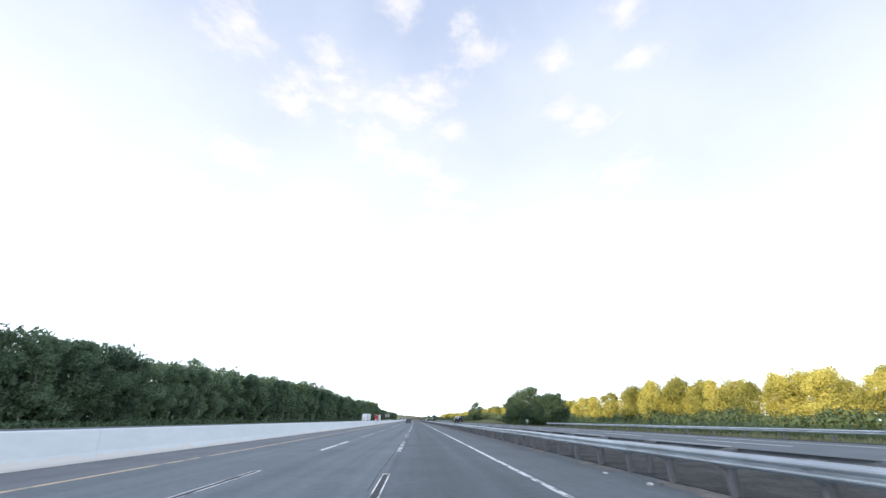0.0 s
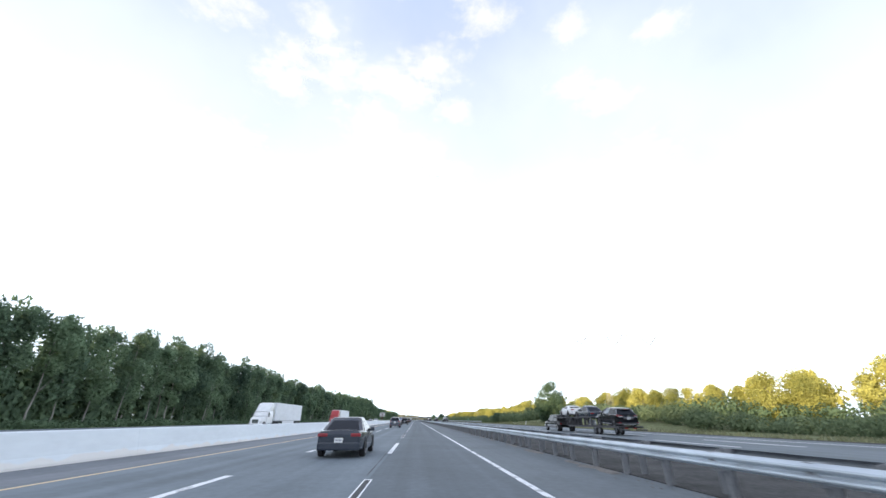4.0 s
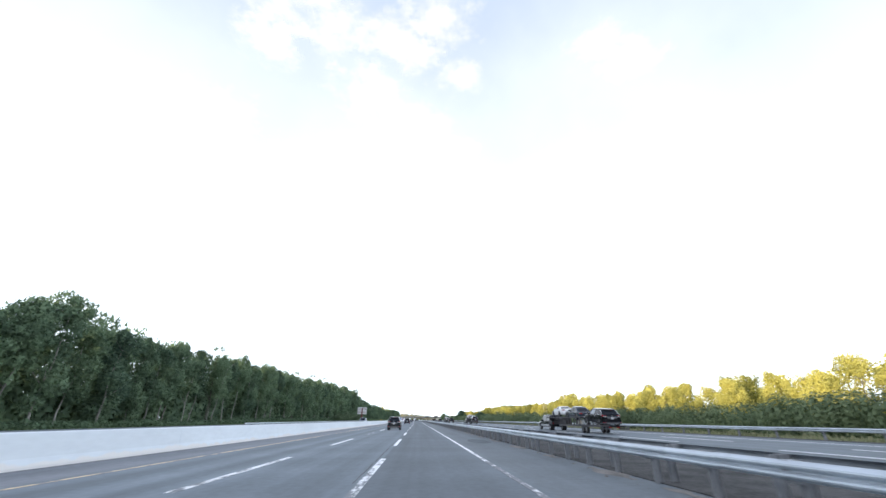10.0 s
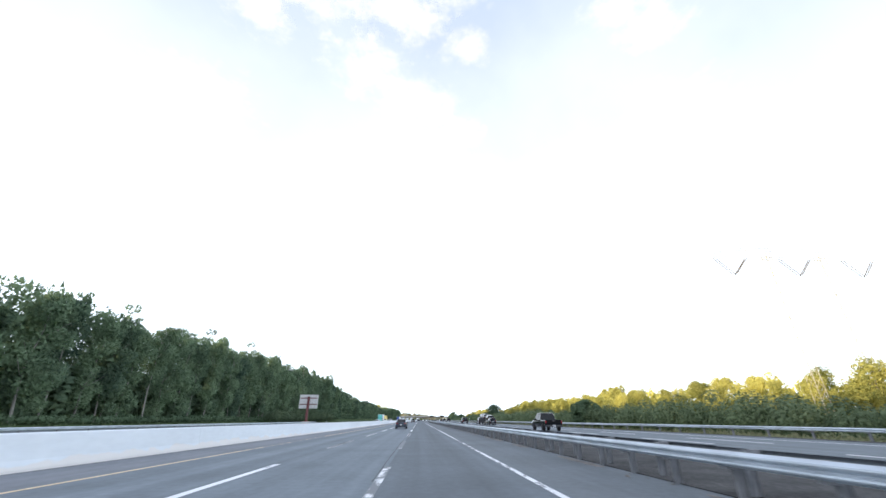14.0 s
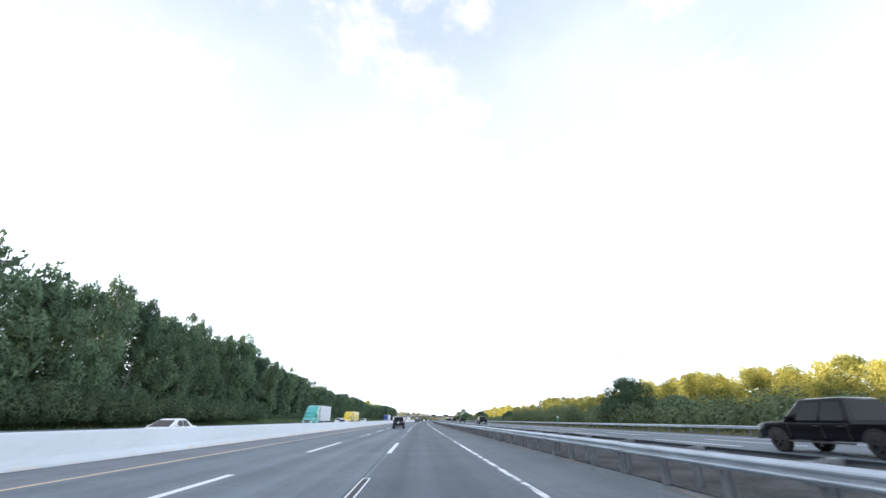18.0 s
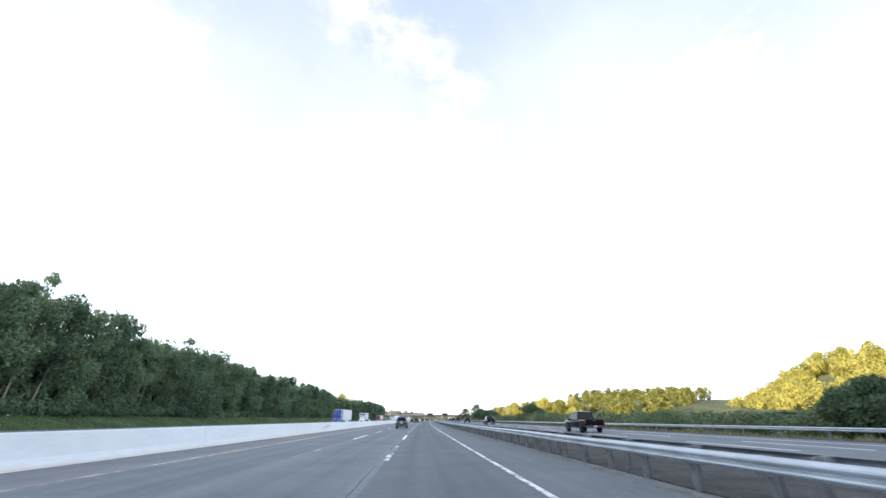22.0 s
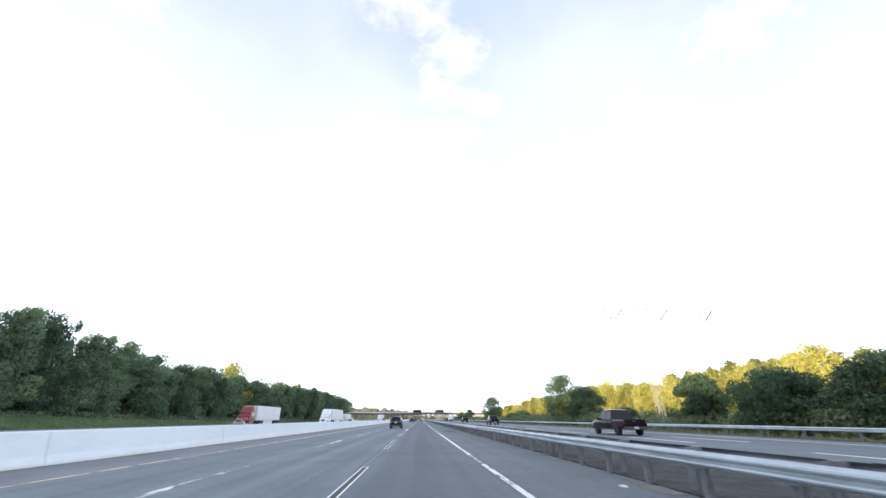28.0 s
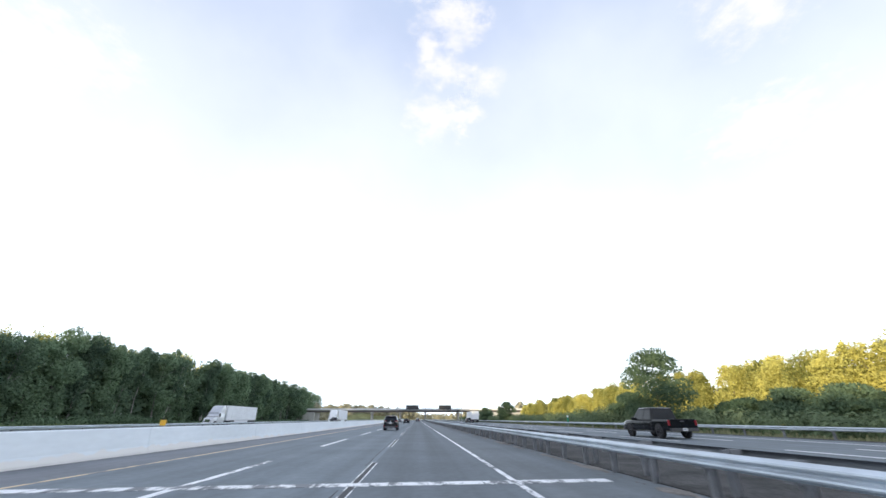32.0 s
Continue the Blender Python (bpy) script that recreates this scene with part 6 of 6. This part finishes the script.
def car_hauler(x, y):
    """A pickup with dual rear wheels, its long open gooseneck trailer and three cars. y is the trailer's tail."""
    truck = put(pickup("black crew-cab pickup truck with silver lower panels towing a car trailer", M_BLACK, length=6.2, dually=True, two_tone=M_SILVER, bed=False), x, y + 19.0)
    fb = truck
    box_part(fb, "service_bed", -1.02, 1.02, -3.25, -2.22, 0.72, 1.20, M_GREY_TRIM, 0.03, "black steel flatbed with lockers")
    box_part(fb, "headboard", -0.95, 0.95, -2.24, -2.18, 1.18, 1.75, M_GREY_TRIM, 0.01)
    box_part(fb, "tail_light", 0.78, 0.98, -3.28, -3.24, 0.80, 0.95, M_TAIL, 0.01, both=True)
    t = thing("car_trailer", "long black open gooseneck trailer loaded with three cars", "trailer")
    t.matrix_basis = pose(x, y, 0)
    bm = M_GREY_TRIM
    for s in (-1, 1):
        xx0, xx1 = min(s * 1.08, s * 1.20), max(s * 1.08, s * 1.20)
        part("lower_side_beam", slab(xx0, xx1, 0.0, 12.4, 0.62, 0.80), bm, t)
        part("upper_side_beam", slab(xx0, xx1, 5.6, 17.2, 1.52, 1.66), bm, t)
        for k in range(9):
            yy = 5.6 + k * 0.86
            part("upright", slab(xx0, xx1, yy, yy + 0.12, 0.78, 1.54), bm, t)
        part("ramp", slab(min(s * 0.55, s * 1.05), max(s * 0.55, s * 1.05), -0.9, 0.2, 0.45, 0.55, bevel=0.02), bm, t)
        part("tail_lamp", slab(min(s * 0.25, s * 0.55), max(s * 0.25, s * 0.55), -0.06, 0.0, 0.58, 0.66), M_TAIL, t)
        part("fender", slab(min(s * 0.98, s * 1.24), max(s * 0.98, s * 1.24), 3.3, 6.0, 0.80, 0.86, bevel=0.02), bm, t)
        part("lower_track", slab(min(s * 0.45, s * 1.08), max(s * 0.45, s * 1.08), 0.0, 6.0, 0.72, 0.80), bm, t)
        part("upper_track", slab(min(s * 0.45, s * 1.08), max(s * 0.45, s * 1.08), 5.6, 17.2, 1.58, 1.66), bm, t)
        part("gooseneck_arm", slab(min(s * 0.30, s * 0.45), max(s * 0.30, s * 0.45), 12.2, 16.6, 1.22, 1.52), bm, t)
    part("gooseneck_drop", slab(-0.45, 0.45, 12.2, 12.6, 0.62, 1.52), bm, t)
    part("king_pin", tube(bmesh.new(), (0, 16.2, 0.9), (0, 16.2, 1.3), 0.09, sides=10), bm, t)
    part("toolbox", slab(0.6, 1.1, 9.6, 10.7, 0.82, 1.35, bevel=0.03), M_TRAILER, t, "white toolbox")
    for k in range(4):
        part("cross_member", slab(-1.1, 1.1, 1.0 + k * 3.5, 1.15 + k * 3.5, 0.60, 0.70), bm, t)
    add_wheels(t, (3.9, 4.85), 2.2, 0.38, 0.24)
    put(suv("black minivan strapped on the sloping tail of a car trailer", M_BLACK, length=4.95, width=1.95, height=1.72, rails=False), x, y + 2.6, 0, 0.72, 3)
    put(sedan("dark blue sedan carried on the upper deck of a car trailer", M_DARK_BLUE, length=4.6), x, y + 8.6, 0, 1.36, 5)
    put(sedan("white two-door coupe carried over the gooseneck of a car trailer", M_WHITE, length=4.2, height=1.28, coupe=True), x, y + 13.8, 0, 1.66)


car_hauler(19.4, gone(3.0) + 72.0)
car_hauler(19.4, gone(10.0) + 40.0)
car_hauler(19.4, gone(13.0) + 29.5)
car_hauler(19.4, gone(17.0) + 4.2)

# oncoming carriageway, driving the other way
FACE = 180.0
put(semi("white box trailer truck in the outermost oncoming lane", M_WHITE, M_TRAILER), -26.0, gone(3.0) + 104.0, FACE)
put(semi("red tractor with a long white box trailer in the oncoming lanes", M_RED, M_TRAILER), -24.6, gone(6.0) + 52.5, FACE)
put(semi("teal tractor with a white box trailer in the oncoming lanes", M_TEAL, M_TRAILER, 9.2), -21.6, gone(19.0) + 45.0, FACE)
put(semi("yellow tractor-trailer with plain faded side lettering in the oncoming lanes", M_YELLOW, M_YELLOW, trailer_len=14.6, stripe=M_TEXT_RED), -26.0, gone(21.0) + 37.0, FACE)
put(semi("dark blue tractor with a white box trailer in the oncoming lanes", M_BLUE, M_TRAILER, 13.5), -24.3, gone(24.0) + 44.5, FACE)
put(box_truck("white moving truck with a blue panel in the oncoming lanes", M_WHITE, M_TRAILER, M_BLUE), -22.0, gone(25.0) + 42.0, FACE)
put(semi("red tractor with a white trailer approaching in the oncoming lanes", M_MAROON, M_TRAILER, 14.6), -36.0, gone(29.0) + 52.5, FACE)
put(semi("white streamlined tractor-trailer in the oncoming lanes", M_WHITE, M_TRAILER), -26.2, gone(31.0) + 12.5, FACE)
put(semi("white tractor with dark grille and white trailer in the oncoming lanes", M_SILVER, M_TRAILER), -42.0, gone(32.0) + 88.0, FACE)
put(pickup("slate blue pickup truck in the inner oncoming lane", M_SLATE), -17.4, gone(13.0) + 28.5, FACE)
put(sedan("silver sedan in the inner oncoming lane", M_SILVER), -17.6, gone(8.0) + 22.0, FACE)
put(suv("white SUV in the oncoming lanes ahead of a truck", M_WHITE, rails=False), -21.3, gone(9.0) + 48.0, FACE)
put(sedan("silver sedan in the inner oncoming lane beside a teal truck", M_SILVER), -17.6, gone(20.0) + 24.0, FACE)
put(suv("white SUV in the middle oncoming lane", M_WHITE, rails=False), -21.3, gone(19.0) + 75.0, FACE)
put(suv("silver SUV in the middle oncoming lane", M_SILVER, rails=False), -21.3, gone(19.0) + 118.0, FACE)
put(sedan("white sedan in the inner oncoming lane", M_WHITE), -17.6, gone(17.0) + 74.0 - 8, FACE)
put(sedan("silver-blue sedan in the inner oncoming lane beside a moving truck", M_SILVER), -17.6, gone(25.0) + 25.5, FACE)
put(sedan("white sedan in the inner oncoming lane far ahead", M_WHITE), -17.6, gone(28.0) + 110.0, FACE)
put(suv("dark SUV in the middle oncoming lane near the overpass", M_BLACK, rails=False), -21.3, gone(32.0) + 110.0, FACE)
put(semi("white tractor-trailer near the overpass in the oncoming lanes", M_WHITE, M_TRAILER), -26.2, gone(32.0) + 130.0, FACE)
# ---- sign seen from behind, on its post in the verge between the oncoming carriageways ----
M_SIGN_BACK = shade("sign_aluminium", (0.60, 0.60, 0.60), 0.5, metal=0.2, vary=0.10, scale=0.8, fine=0.05)
M_SIGN_RED = shade("rust_red_steel", (0.16, 0.055, 0.055), 0.7, vary=0.25, scale=2, fine=0.1)
sign = thing("road_sign", "large aluminium highway sign seen from behind on a rust-red post", "road sign", at=pose(-36.6, gone(16.5) + 46.0, -0.25))
for k in range(7):
    x0 = -3.0 + k * 6.0 / 7
    part("sign_panel", slab(x0 + 0.012, x0 + 6.0 / 7 - 0.012, -0.04, 0.0, 5.0, 9.2, bevel=0.006), M_SIGN_BACK, sign)
part("sign_face", slab(-3.0, 3.0, 0.0, 0.02, 5.0, 9.2), shade("sign_green", (0.02, 0.20, 0.09), 0.5), sign)
for z in (6.25, 8.15):
    part("cross_beam", slab(-2.75, 2.75, -0.20, -0.04, z - 0.14, z + 0.14), M_SIGN_RED, sign, "rust-red cross beam")
part("post", slab(-0.36, 0.36, -0.62, -0.20, 0.6, 8.6, bevel=0.04), M_SIGN_RED, sign, "wide rust-red steel post")
part("footing", slab(-1.0, 1.0, -1.0, 0.5, -0.3, 1.15, bevel=0.05), shade("footing_concrete", (0.50, 0.36, 0.28), 0.9, vary=0.2, scale=1.2, fine=0.1), sign, "stained concrete footing")

# ---- pylons of the power line beyond the outer carriageway ----
M_PYLON = shade("pylon_steel", (0.54, 0.50, 0.41), 0.5, metal=0.3, vary=0.1, scale=0.5)
M_INSULATOR = shade("insulator", (0.16, 0.15, 0.15), 0.4, vary=0.2, scale=5)


def pylon_column(x):
    bm = bmesh.new()
    w = 0.7
    top = 30.5
    for sx in (-1, 1):
        for sy in (-1, 1):
            tube(bm, (x + sx * w, sy * w, -0.3), (x + sx * w * 0.75, sy * w * 0.75, top), 0.055, sides=4)
    n = 15
    for k in range(n):
        z0, z1 = top * k / n, top * (k + 1) / n
        k0, k1 = w * (1 - 0.25 * k / n), w * (1 - 0.25 * (k + 1) / n)
        for a, b, c, d in ((-1, -1, 1, -1), (1, -1, 1, 1), (1, 1, -1, 1), (-1, 1, -1, -1)):
            tube(bm, (x + a * k0, b * k0, z0), (x + c * k1, d * k1, z1), 0.025, sides=4)
            tube(bm, (x + c * k0, d * k0, z0), (x + a * k1, b * k1, z1), 0.025, sides=4)
    return bm


pylon = thing("pylon", "pale steel lattice portal pylon carrying three V-shaped insulator strings", "pylon", "power line pylons", pose(71.0, 275.0, -0.25))
part("column", pylon_column(-5.4), M_PYLON, pylon)
part("column", pylon_column(5.4), M_PYLON, pylon)
bm = bmesh.new()
for sy in (-0.6, 0.6):
    for z in (29.6, 31.4):
        tube(bm, (-16.5, sy * 0.6, 29.6 if z < 30 else 30.4), (-10, sy, z), 0.05, sides=4)
        tube(bm, (-10, sy, z), (10, sy, z), 0.055, sides=4)
        tube(bm, (10, sy, z), (16.5, sy * 0.6, 29.6 if z < 30 else 30.4), 0.05, sides=4)
    for k in range(14):
        x0, x1 = -10 + k * 20 / 14, -10 + (k + 1) * 20 / 14
        za, zb = (29.6, 31.4) if k % 2 else (31.4, 29.6)
        tube(bm, (x0, sy, za), (x1, sy, zb), 0.03, sides=4)
part("crossarm", bm, M_PYLON, pylon)
for x in (-12.9, 0.0, 12.9):
    bm = bmesh.new()
    for s, off in ((-1, -0.22), (-1, 0.22), (1, -0.22), (1, 0.22)):
        a, b = Vector((x + s * 3.3, off, 29.6)), Vector((x + s * 0.15, off, 26.2))
        tube(bm, a, b, 0.04, sides=5)
        for k in range(3, 24):
            p = a + (b - a) * (k / 24)
            q = a + (b - a) * ((k + 0.45) / 24)
            tube(bm, p, q, 0.10, 0.08, 8)
    tube(bm, (x - 0.25, 0, 26.1), (x + 0.25, 0, 26.1), 0.06, sides=6)
    part("insulator_string", bm, M_INSULATOR, pylon, "dark V-shaped insulator string")
for x, y, tall in ((71.0, 561.0, 1.0), (74.0, 807.0, 1.05), (66.0, 1093.0, 1.0)):
    copy_thing(pylon, pose(x, y, -0.25) @ Matrix.Diagonal((1, 1, tall, 1)))

# ---- overpass ----
BRIDGE_Y = gone(32.0) + 292.0
bridge = thing("overpass", "concrete and steel girder overpass crossing the whole highway", "bridge", at=pose(0, BRIDGE_Y, 0), kind="structure")
part("deck", slab(-95, 80, 0, 12.0, 6.95, 7.25), M_BRIDGE, bridge)
for y in (0.0, 11.7):
    for k in range(17):
        x0 = -95 + k * 175 / 17
        part("parapet_panel", slab(x0 + 0.02, x0 + 175 / 17 - 0.02, y, y + 0.3, 7.25, 8.15), M_CONCRETE, bridge)
for k in range(5):
    part("girder", slab(-95, 80, 0.4 + k * 2.6, 0.7 + k * 2.6, 5.75, 6.95), M_RUST, bridge, "dark steel girder")
for x in (-57.0, -32.0, -11.75, 6.2, 30.0, 50.0):
    part("pier_cap", slab(x - 0.7, x + 0.7, 0.2, 11.8, 4.95, 5.75, bevel=0.05), M_BRIDGE, bridge)
    for y in (1.6, 6.0, 10.4):
        part("pier_column", tube(bmesh.new(), (x, y, -0.3), (x, y, 4.95), 0.5, sides=16), M_BRIDGE, bridge)
for x0, x1 in ((-95, -72), (62, 90)):
    part("abutment", slab(x0 - 20, x1 + 1, -2, 14, -0.4, 5.6, bevel=0.2), M_BRIDGE, bridge)

M_SIGN_BLACK = shade("matrix_sign", (0.03, 0.03, 0.032), 0.5, vary=0.2, scale=3)
gantry = thing("sign_gantry", "steel truss gantry carrying two dark message boards before the overpass", "sign gantry", at=pose(0, BRIDGE_Y - 4.0, -0.02))
for x in (-14.0, 6.15, 31.5):
    bm = bmesh.new()
    for sy in (-0.5, 0.5):
        tube(bm, (x, sy, 0), (x, sy, 9.9), 0.16, sides=8)
    for k in range(8):
        tube(bm, (x, -0.5, 0.5 + k * 1.1), (x, 0.5, 1.6 + k * 1.1), 0.05, sides=5)
    part("gantry_leg", bm, M_POST, gantry)
for x0, x1 in ((-14.0, 6.15), (6.15, 31.5)):
    bm = bmesh.new()
    for sy in (-0.5, 0.5):
        for z in (7.2, 9.9):
            tube(bm, (x0, sy, z), (x1, sy, z), 0.09, sides=6)
        n = 12
        for k in range(n):
            a, b = x0 + (x1 - x0) * k / n, x0 + (x1 - x0) * (k + 1) / n
            tube(bm, (a, sy, 7.2 if k % 2 else 9.9), (b, sy, 9.9 if k % 2 else 7.2), 0.045, sides=5)
            tube(bm, (a, sy, 7.2), (a, sy, 9.9), 0.04, sides=5)
    part("truss", bm, M_STEEL, gantry)
for x in (-3.2, 19.8):
    mb = part("message_board", slab(x - 4.4, x + 4.4, -1.25, -0.6, 7.2, 10.1, bevel=0.05), M_SIGN_BLACK, gantry, "unlit dark message board")
    part("frame", slab(x - 4.5, x + 4.5, -1.30, -1.22, 10.1, 10.22), M_STEEL, mb)
    part("frame", slab(x - 4.5, x + 4.5, -1.30, -1.22, 7.08, 7.2), M_STEEL, mb)

# ---- roadside posts ----
M_POST_WHITE = shade("marker_white", (0.75, 0.76, 0.75), 0.5, vary=0.1, scale=4)
M_POST_GREEN = shade("marker_green", (0.03, 0.26, 0.15), 0.5, vary=0.1, scale=4)
for y, x in ((gone(9.0) + 32.0, 26.9), (gone(32.0) + 71.0, 27.2), (gone(18.0) + 79.0, 27.0)):
    mp = thing("mile_marker", "slim green and white mile marker post at the road edge", "road marker", "mile markers", pose(x, y, 0.0))
    part("post", tube(bmesh.new(), (0, 0, -0.2), (0, 0, 1.5), 0.035, sides=8), M_STEEL, mp)
    part("panel", slab(-0.15, 0.15, -0.05, -0.035, 0.75, 1.9, bevel=0.004), M_POST_GREEN, mp)
    part("white_cap", slab(-0.15, 0.15, -0.056, -0.05, 1.55, 1.88), M_POST_WHITE, mp)
for x, y, lean in ((29.6, gone(6.0) + 40.0, 14), (29.4, gone(7.0) + 78.0, 4), (29.5, gone(13.0) + 34.0, 8), (-37.0, gone(3.0) + 58.0, 0), (-37.5, gone(31.0) + 55.0, 0), (-38.0, gone(16.5) + 82.0, 0)):
    d = thing("delineator", "white flexible delineator post with a reflector", "road marker", "delineator posts", pose(x, y, -0.26, 0, lean, 0))
    part("blade", slab(-0.06, 0.06, -0.012, 0.012, -0.05, 1.25, bevel=0.004), M_POST_WHITE, d)
    part("reflector", slab(-0.045, 0.045, -0.02, -0.012, 0.95, 1.15), M_SILVER, d)

# small square board on a post before the roadside trees
board = thing("road_sign", "small pale square sign on a steel post before roadside trees", "road sign", at=pose(30.0, gone(2.0) + 40.0, -0.26))
part("post", slab(-0.03, 0.03, -0.02, 0.02, -0.2, 1.65), M_STEEL, board)
part("panel", slab(-0.36, 0.36, -0.04, -0.02, 0.95, 1.70, bevel=0.006), M_SIGN_BACK, board)

# litter by the near guardrail
M_LITTER = shade("pale_litter", (0.70, 0.69, 0.66), 0.8, vary=0.2, scale=10)
rl = random.Random(21)
for t0, dy, x in ((0.0, 11.5, 4.75), (0.0, 9.6, 4.9), (13.0, 16.0, 4.6), (28.0, 9.0, 4.8), (31.0, 27.0, 4.4)):
    bm = bmesh.new()
    bmesh.ops.create_icosphere(bm, subdivisions=1, radius=0.07)
    for v in bm.verts:
        v.co = Vector((v.co.x * rl.uniform(0.7, 1.6), v.co.y * rl.uniform(0.8, 2.0), max(-0.02, v.co.z * rl.uniform(0.3, 0.7))))
    ob = tagged(part("litter", bm, M_LITTER), "small crumpled pale litter lying on the shoulder", "litter", "litter on the shoulder")
    ob.location = (x, gone(t0) + dy, 0.015)

# ---- clouds: thin sheets at their true height ----
def cloud_material():
    m = bpy.data.materials.new("cloud")
    m.use_nodes = True
    nt = m.node_tree
    nt.nodes.clear()
    out = nt.nodes.new("ShaderNodeOutputMaterial")
    em = nt.nodes.new("ShaderNodeEmission")
    em.inputs["Color"].default_value = (1.0, 0.965, 0.965, 1)
    em.inputs["Strength"].default_value = 0.92
    tr = nt.nodes.new("ShaderNodeBsdfTransparent")
    mx = nt.nodes.new("ShaderNodeMixShader")
    co = nt.nodes.new("ShaderNodeTexCoord")
    ln = nt.nodes.new("ShaderNodeVectorMath")
    ln.operation = "LENGTH"
    nt.links.new(co.outputs["Object"], ln.inputs[0])
    g = nt.nodes.new("ShaderNodeNewGeometry")
    n = nt.nodes.new("ShaderNodeTexNoise")
    n.inputs["Scale"].default_value, n.inputs["Detail"].default_value, n.inputs["Roughness"].default_value = 0.011, 8, 0.62
    nt.links.new(g.outputs["Position"], n.inputs["Vector"])
    a = nt.nodes.new("ShaderNodeMath")
    a.operation = "MULTIPLY_ADD"
    a.inputs[1].default_value = -0.85
    a.inputs[2].default_value = 0.0
    nt.links.new(ln.outputs["Value"], a.inputs[0])
    b = nt.nodes.new("ShaderNodeMath")
    b.operation = "MULTIPLY_ADD"
    b.inputs[1].default_value = 1.5
    nt.links.new(n.outputs["Fac"], b.inputs[0])
    nt.links.new(a.outputs[0], b.inputs[2])
    r = ramp(nt, [(0.04, (0, 0, 0)), (0.85, (0.72, 0.72, 0.72))])
    r.color_ramp.interpolation = "EASE"
    nt.links.new(b.outputs[0], r.inputs["Fac"])
    nt.links.new(r.outputs["Color"], mx.inputs[0])
    nt.links.new(tr.outputs[0], mx.inputs[1])
    nt.links.new(em.outputs[0], mx.inputs[2])
    nt.links.new(mx.outputs[0], out.inputs["Surface"])
    return m


M_CLOUD = cloud_material()
puff = mesh_of("cloud_puff", [(math.cos(i * math.pi / 12), math.sin(i * math.pi / 12), 0) for i in range(24)], [tuple(range(24))], M_CLOUD)
CLOUD_H = 1400.0
CLOUDS = (
    ((-540, 1296, 130), (-400, 1167, 90), (-645, 1440, 115), (-359, 1367, 125), (-172, 1390, 125), (58, 1305, 120), (-63, 1458, 120), (-270, 1691, 150), (-90, 1850, 130)),
    ((208, 1058, 100), (170, 951, 62), (-90, 914, 72), (150, 1570, 90)),
    ((713, 1386, 105),), ((923, 1064, 75), (569, 1101, 72), (746, 869, 80)), ((-756, 1060, 130),),
    ((130, 2069, 120), (200, 2145, 92), (30, 1960, 115), (70, 2243, 60)),
    ((143, 2331, 118), (352, 2380, 84), (145, 2647, 170), (289, 2618, 100)),
    ((889, 1470, 110), (1300, 1900, 190), (1900, 2500, 260)), ((-1500, 2400, 260), (-1100, 1900, 200)),
)
for k, puffs in enumerate(CLOUDS):
    cl = thing("backdrop_cloud", "small white evening cloud drifting over the highway", "cloud", at=pose(0, 0, CLOUD_H + 6 * k), kind="structure")
    for i, (x, y, r) in enumerate(puffs):
        o = part("puff", puff, None, cl)
        o.matrix_basis = pose(x, y, i * 0.7, 0, 0, 40 * i) @ Matrix.Diagonal((r * 1.75, r * 1.6, 1, 1))

# ---- lay the straight plan along the road's bends ----
def placed(ob):
    return ob.matrix_basis if ob.parent is None else placed(ob.parent) @ ob.matrix_parent_inverse @ ob.matrix_basis


def swing(ob):
    """Moves and turns a thing as a whole."""
    m = placed(ob)
    p = m.translation
    y = p.y
    turn = Matrix.Translation((p.x + float(curve(y)), y, p.z)) @ pose(0, 0, 0, 0, 0, -math.degrees(math.atan(float(heading(y))))) @ Matrix.Translation(-p)
    back = Matrix.Identity(4) if ob.parent is None else (placed(ob.parent) @ ob.matrix_parent_inverse).inverted()
    ob.matrix_basis = back @ turn @ m


def warp(ob):
    """Bends a long mesh vertex by vertex."""
    me, m = ob.data, np.array(placed(ob))
    n = len(me.vertices)
    co = np.empty(n * 3, np.float32)
    me.vertices.foreach_get("co", co)
    w = co.reshape(n, 3) @ m[:3, :3].T + m[:3, 3]
    w[:, 0] += curve(w[:, 1])
    back = np.linalg.inv(m)
    co = (w @ back[:3, :3].T + back[:3, 3]).astype(np.float32)
    me.vertices.foreach_set("co", np.ascontiguousarray(co).ravel())
    me.update()


def lay(ob):
    if ob.type == "MESH":
        if ob.data.users > 1 or ob.parent is None and ob.location.length > 1.0:
            swing(ob)
        else:
            warp(ob)


bpy.context.view_layer.update()
for ob in [o for o in scene.objects if o.parent is None and o.type in ("MESH", "EMPTY")]:
    kids = list(ob.children)
    ys = [placed(k).translation.y for k in kids]
    if ob.name.startswith(("backdrop_cloud", "ground")) and not ob.name.startswith("ground_"):
        continue
    if ob.type == "MESH":
        for k in kids:
            lay(k)
        lay(ob)
    elif len(ys) > 1 and max(ys) - min(ys) > 60:
        for k in kids:
            lay(k)
    else:
        swing(ob)
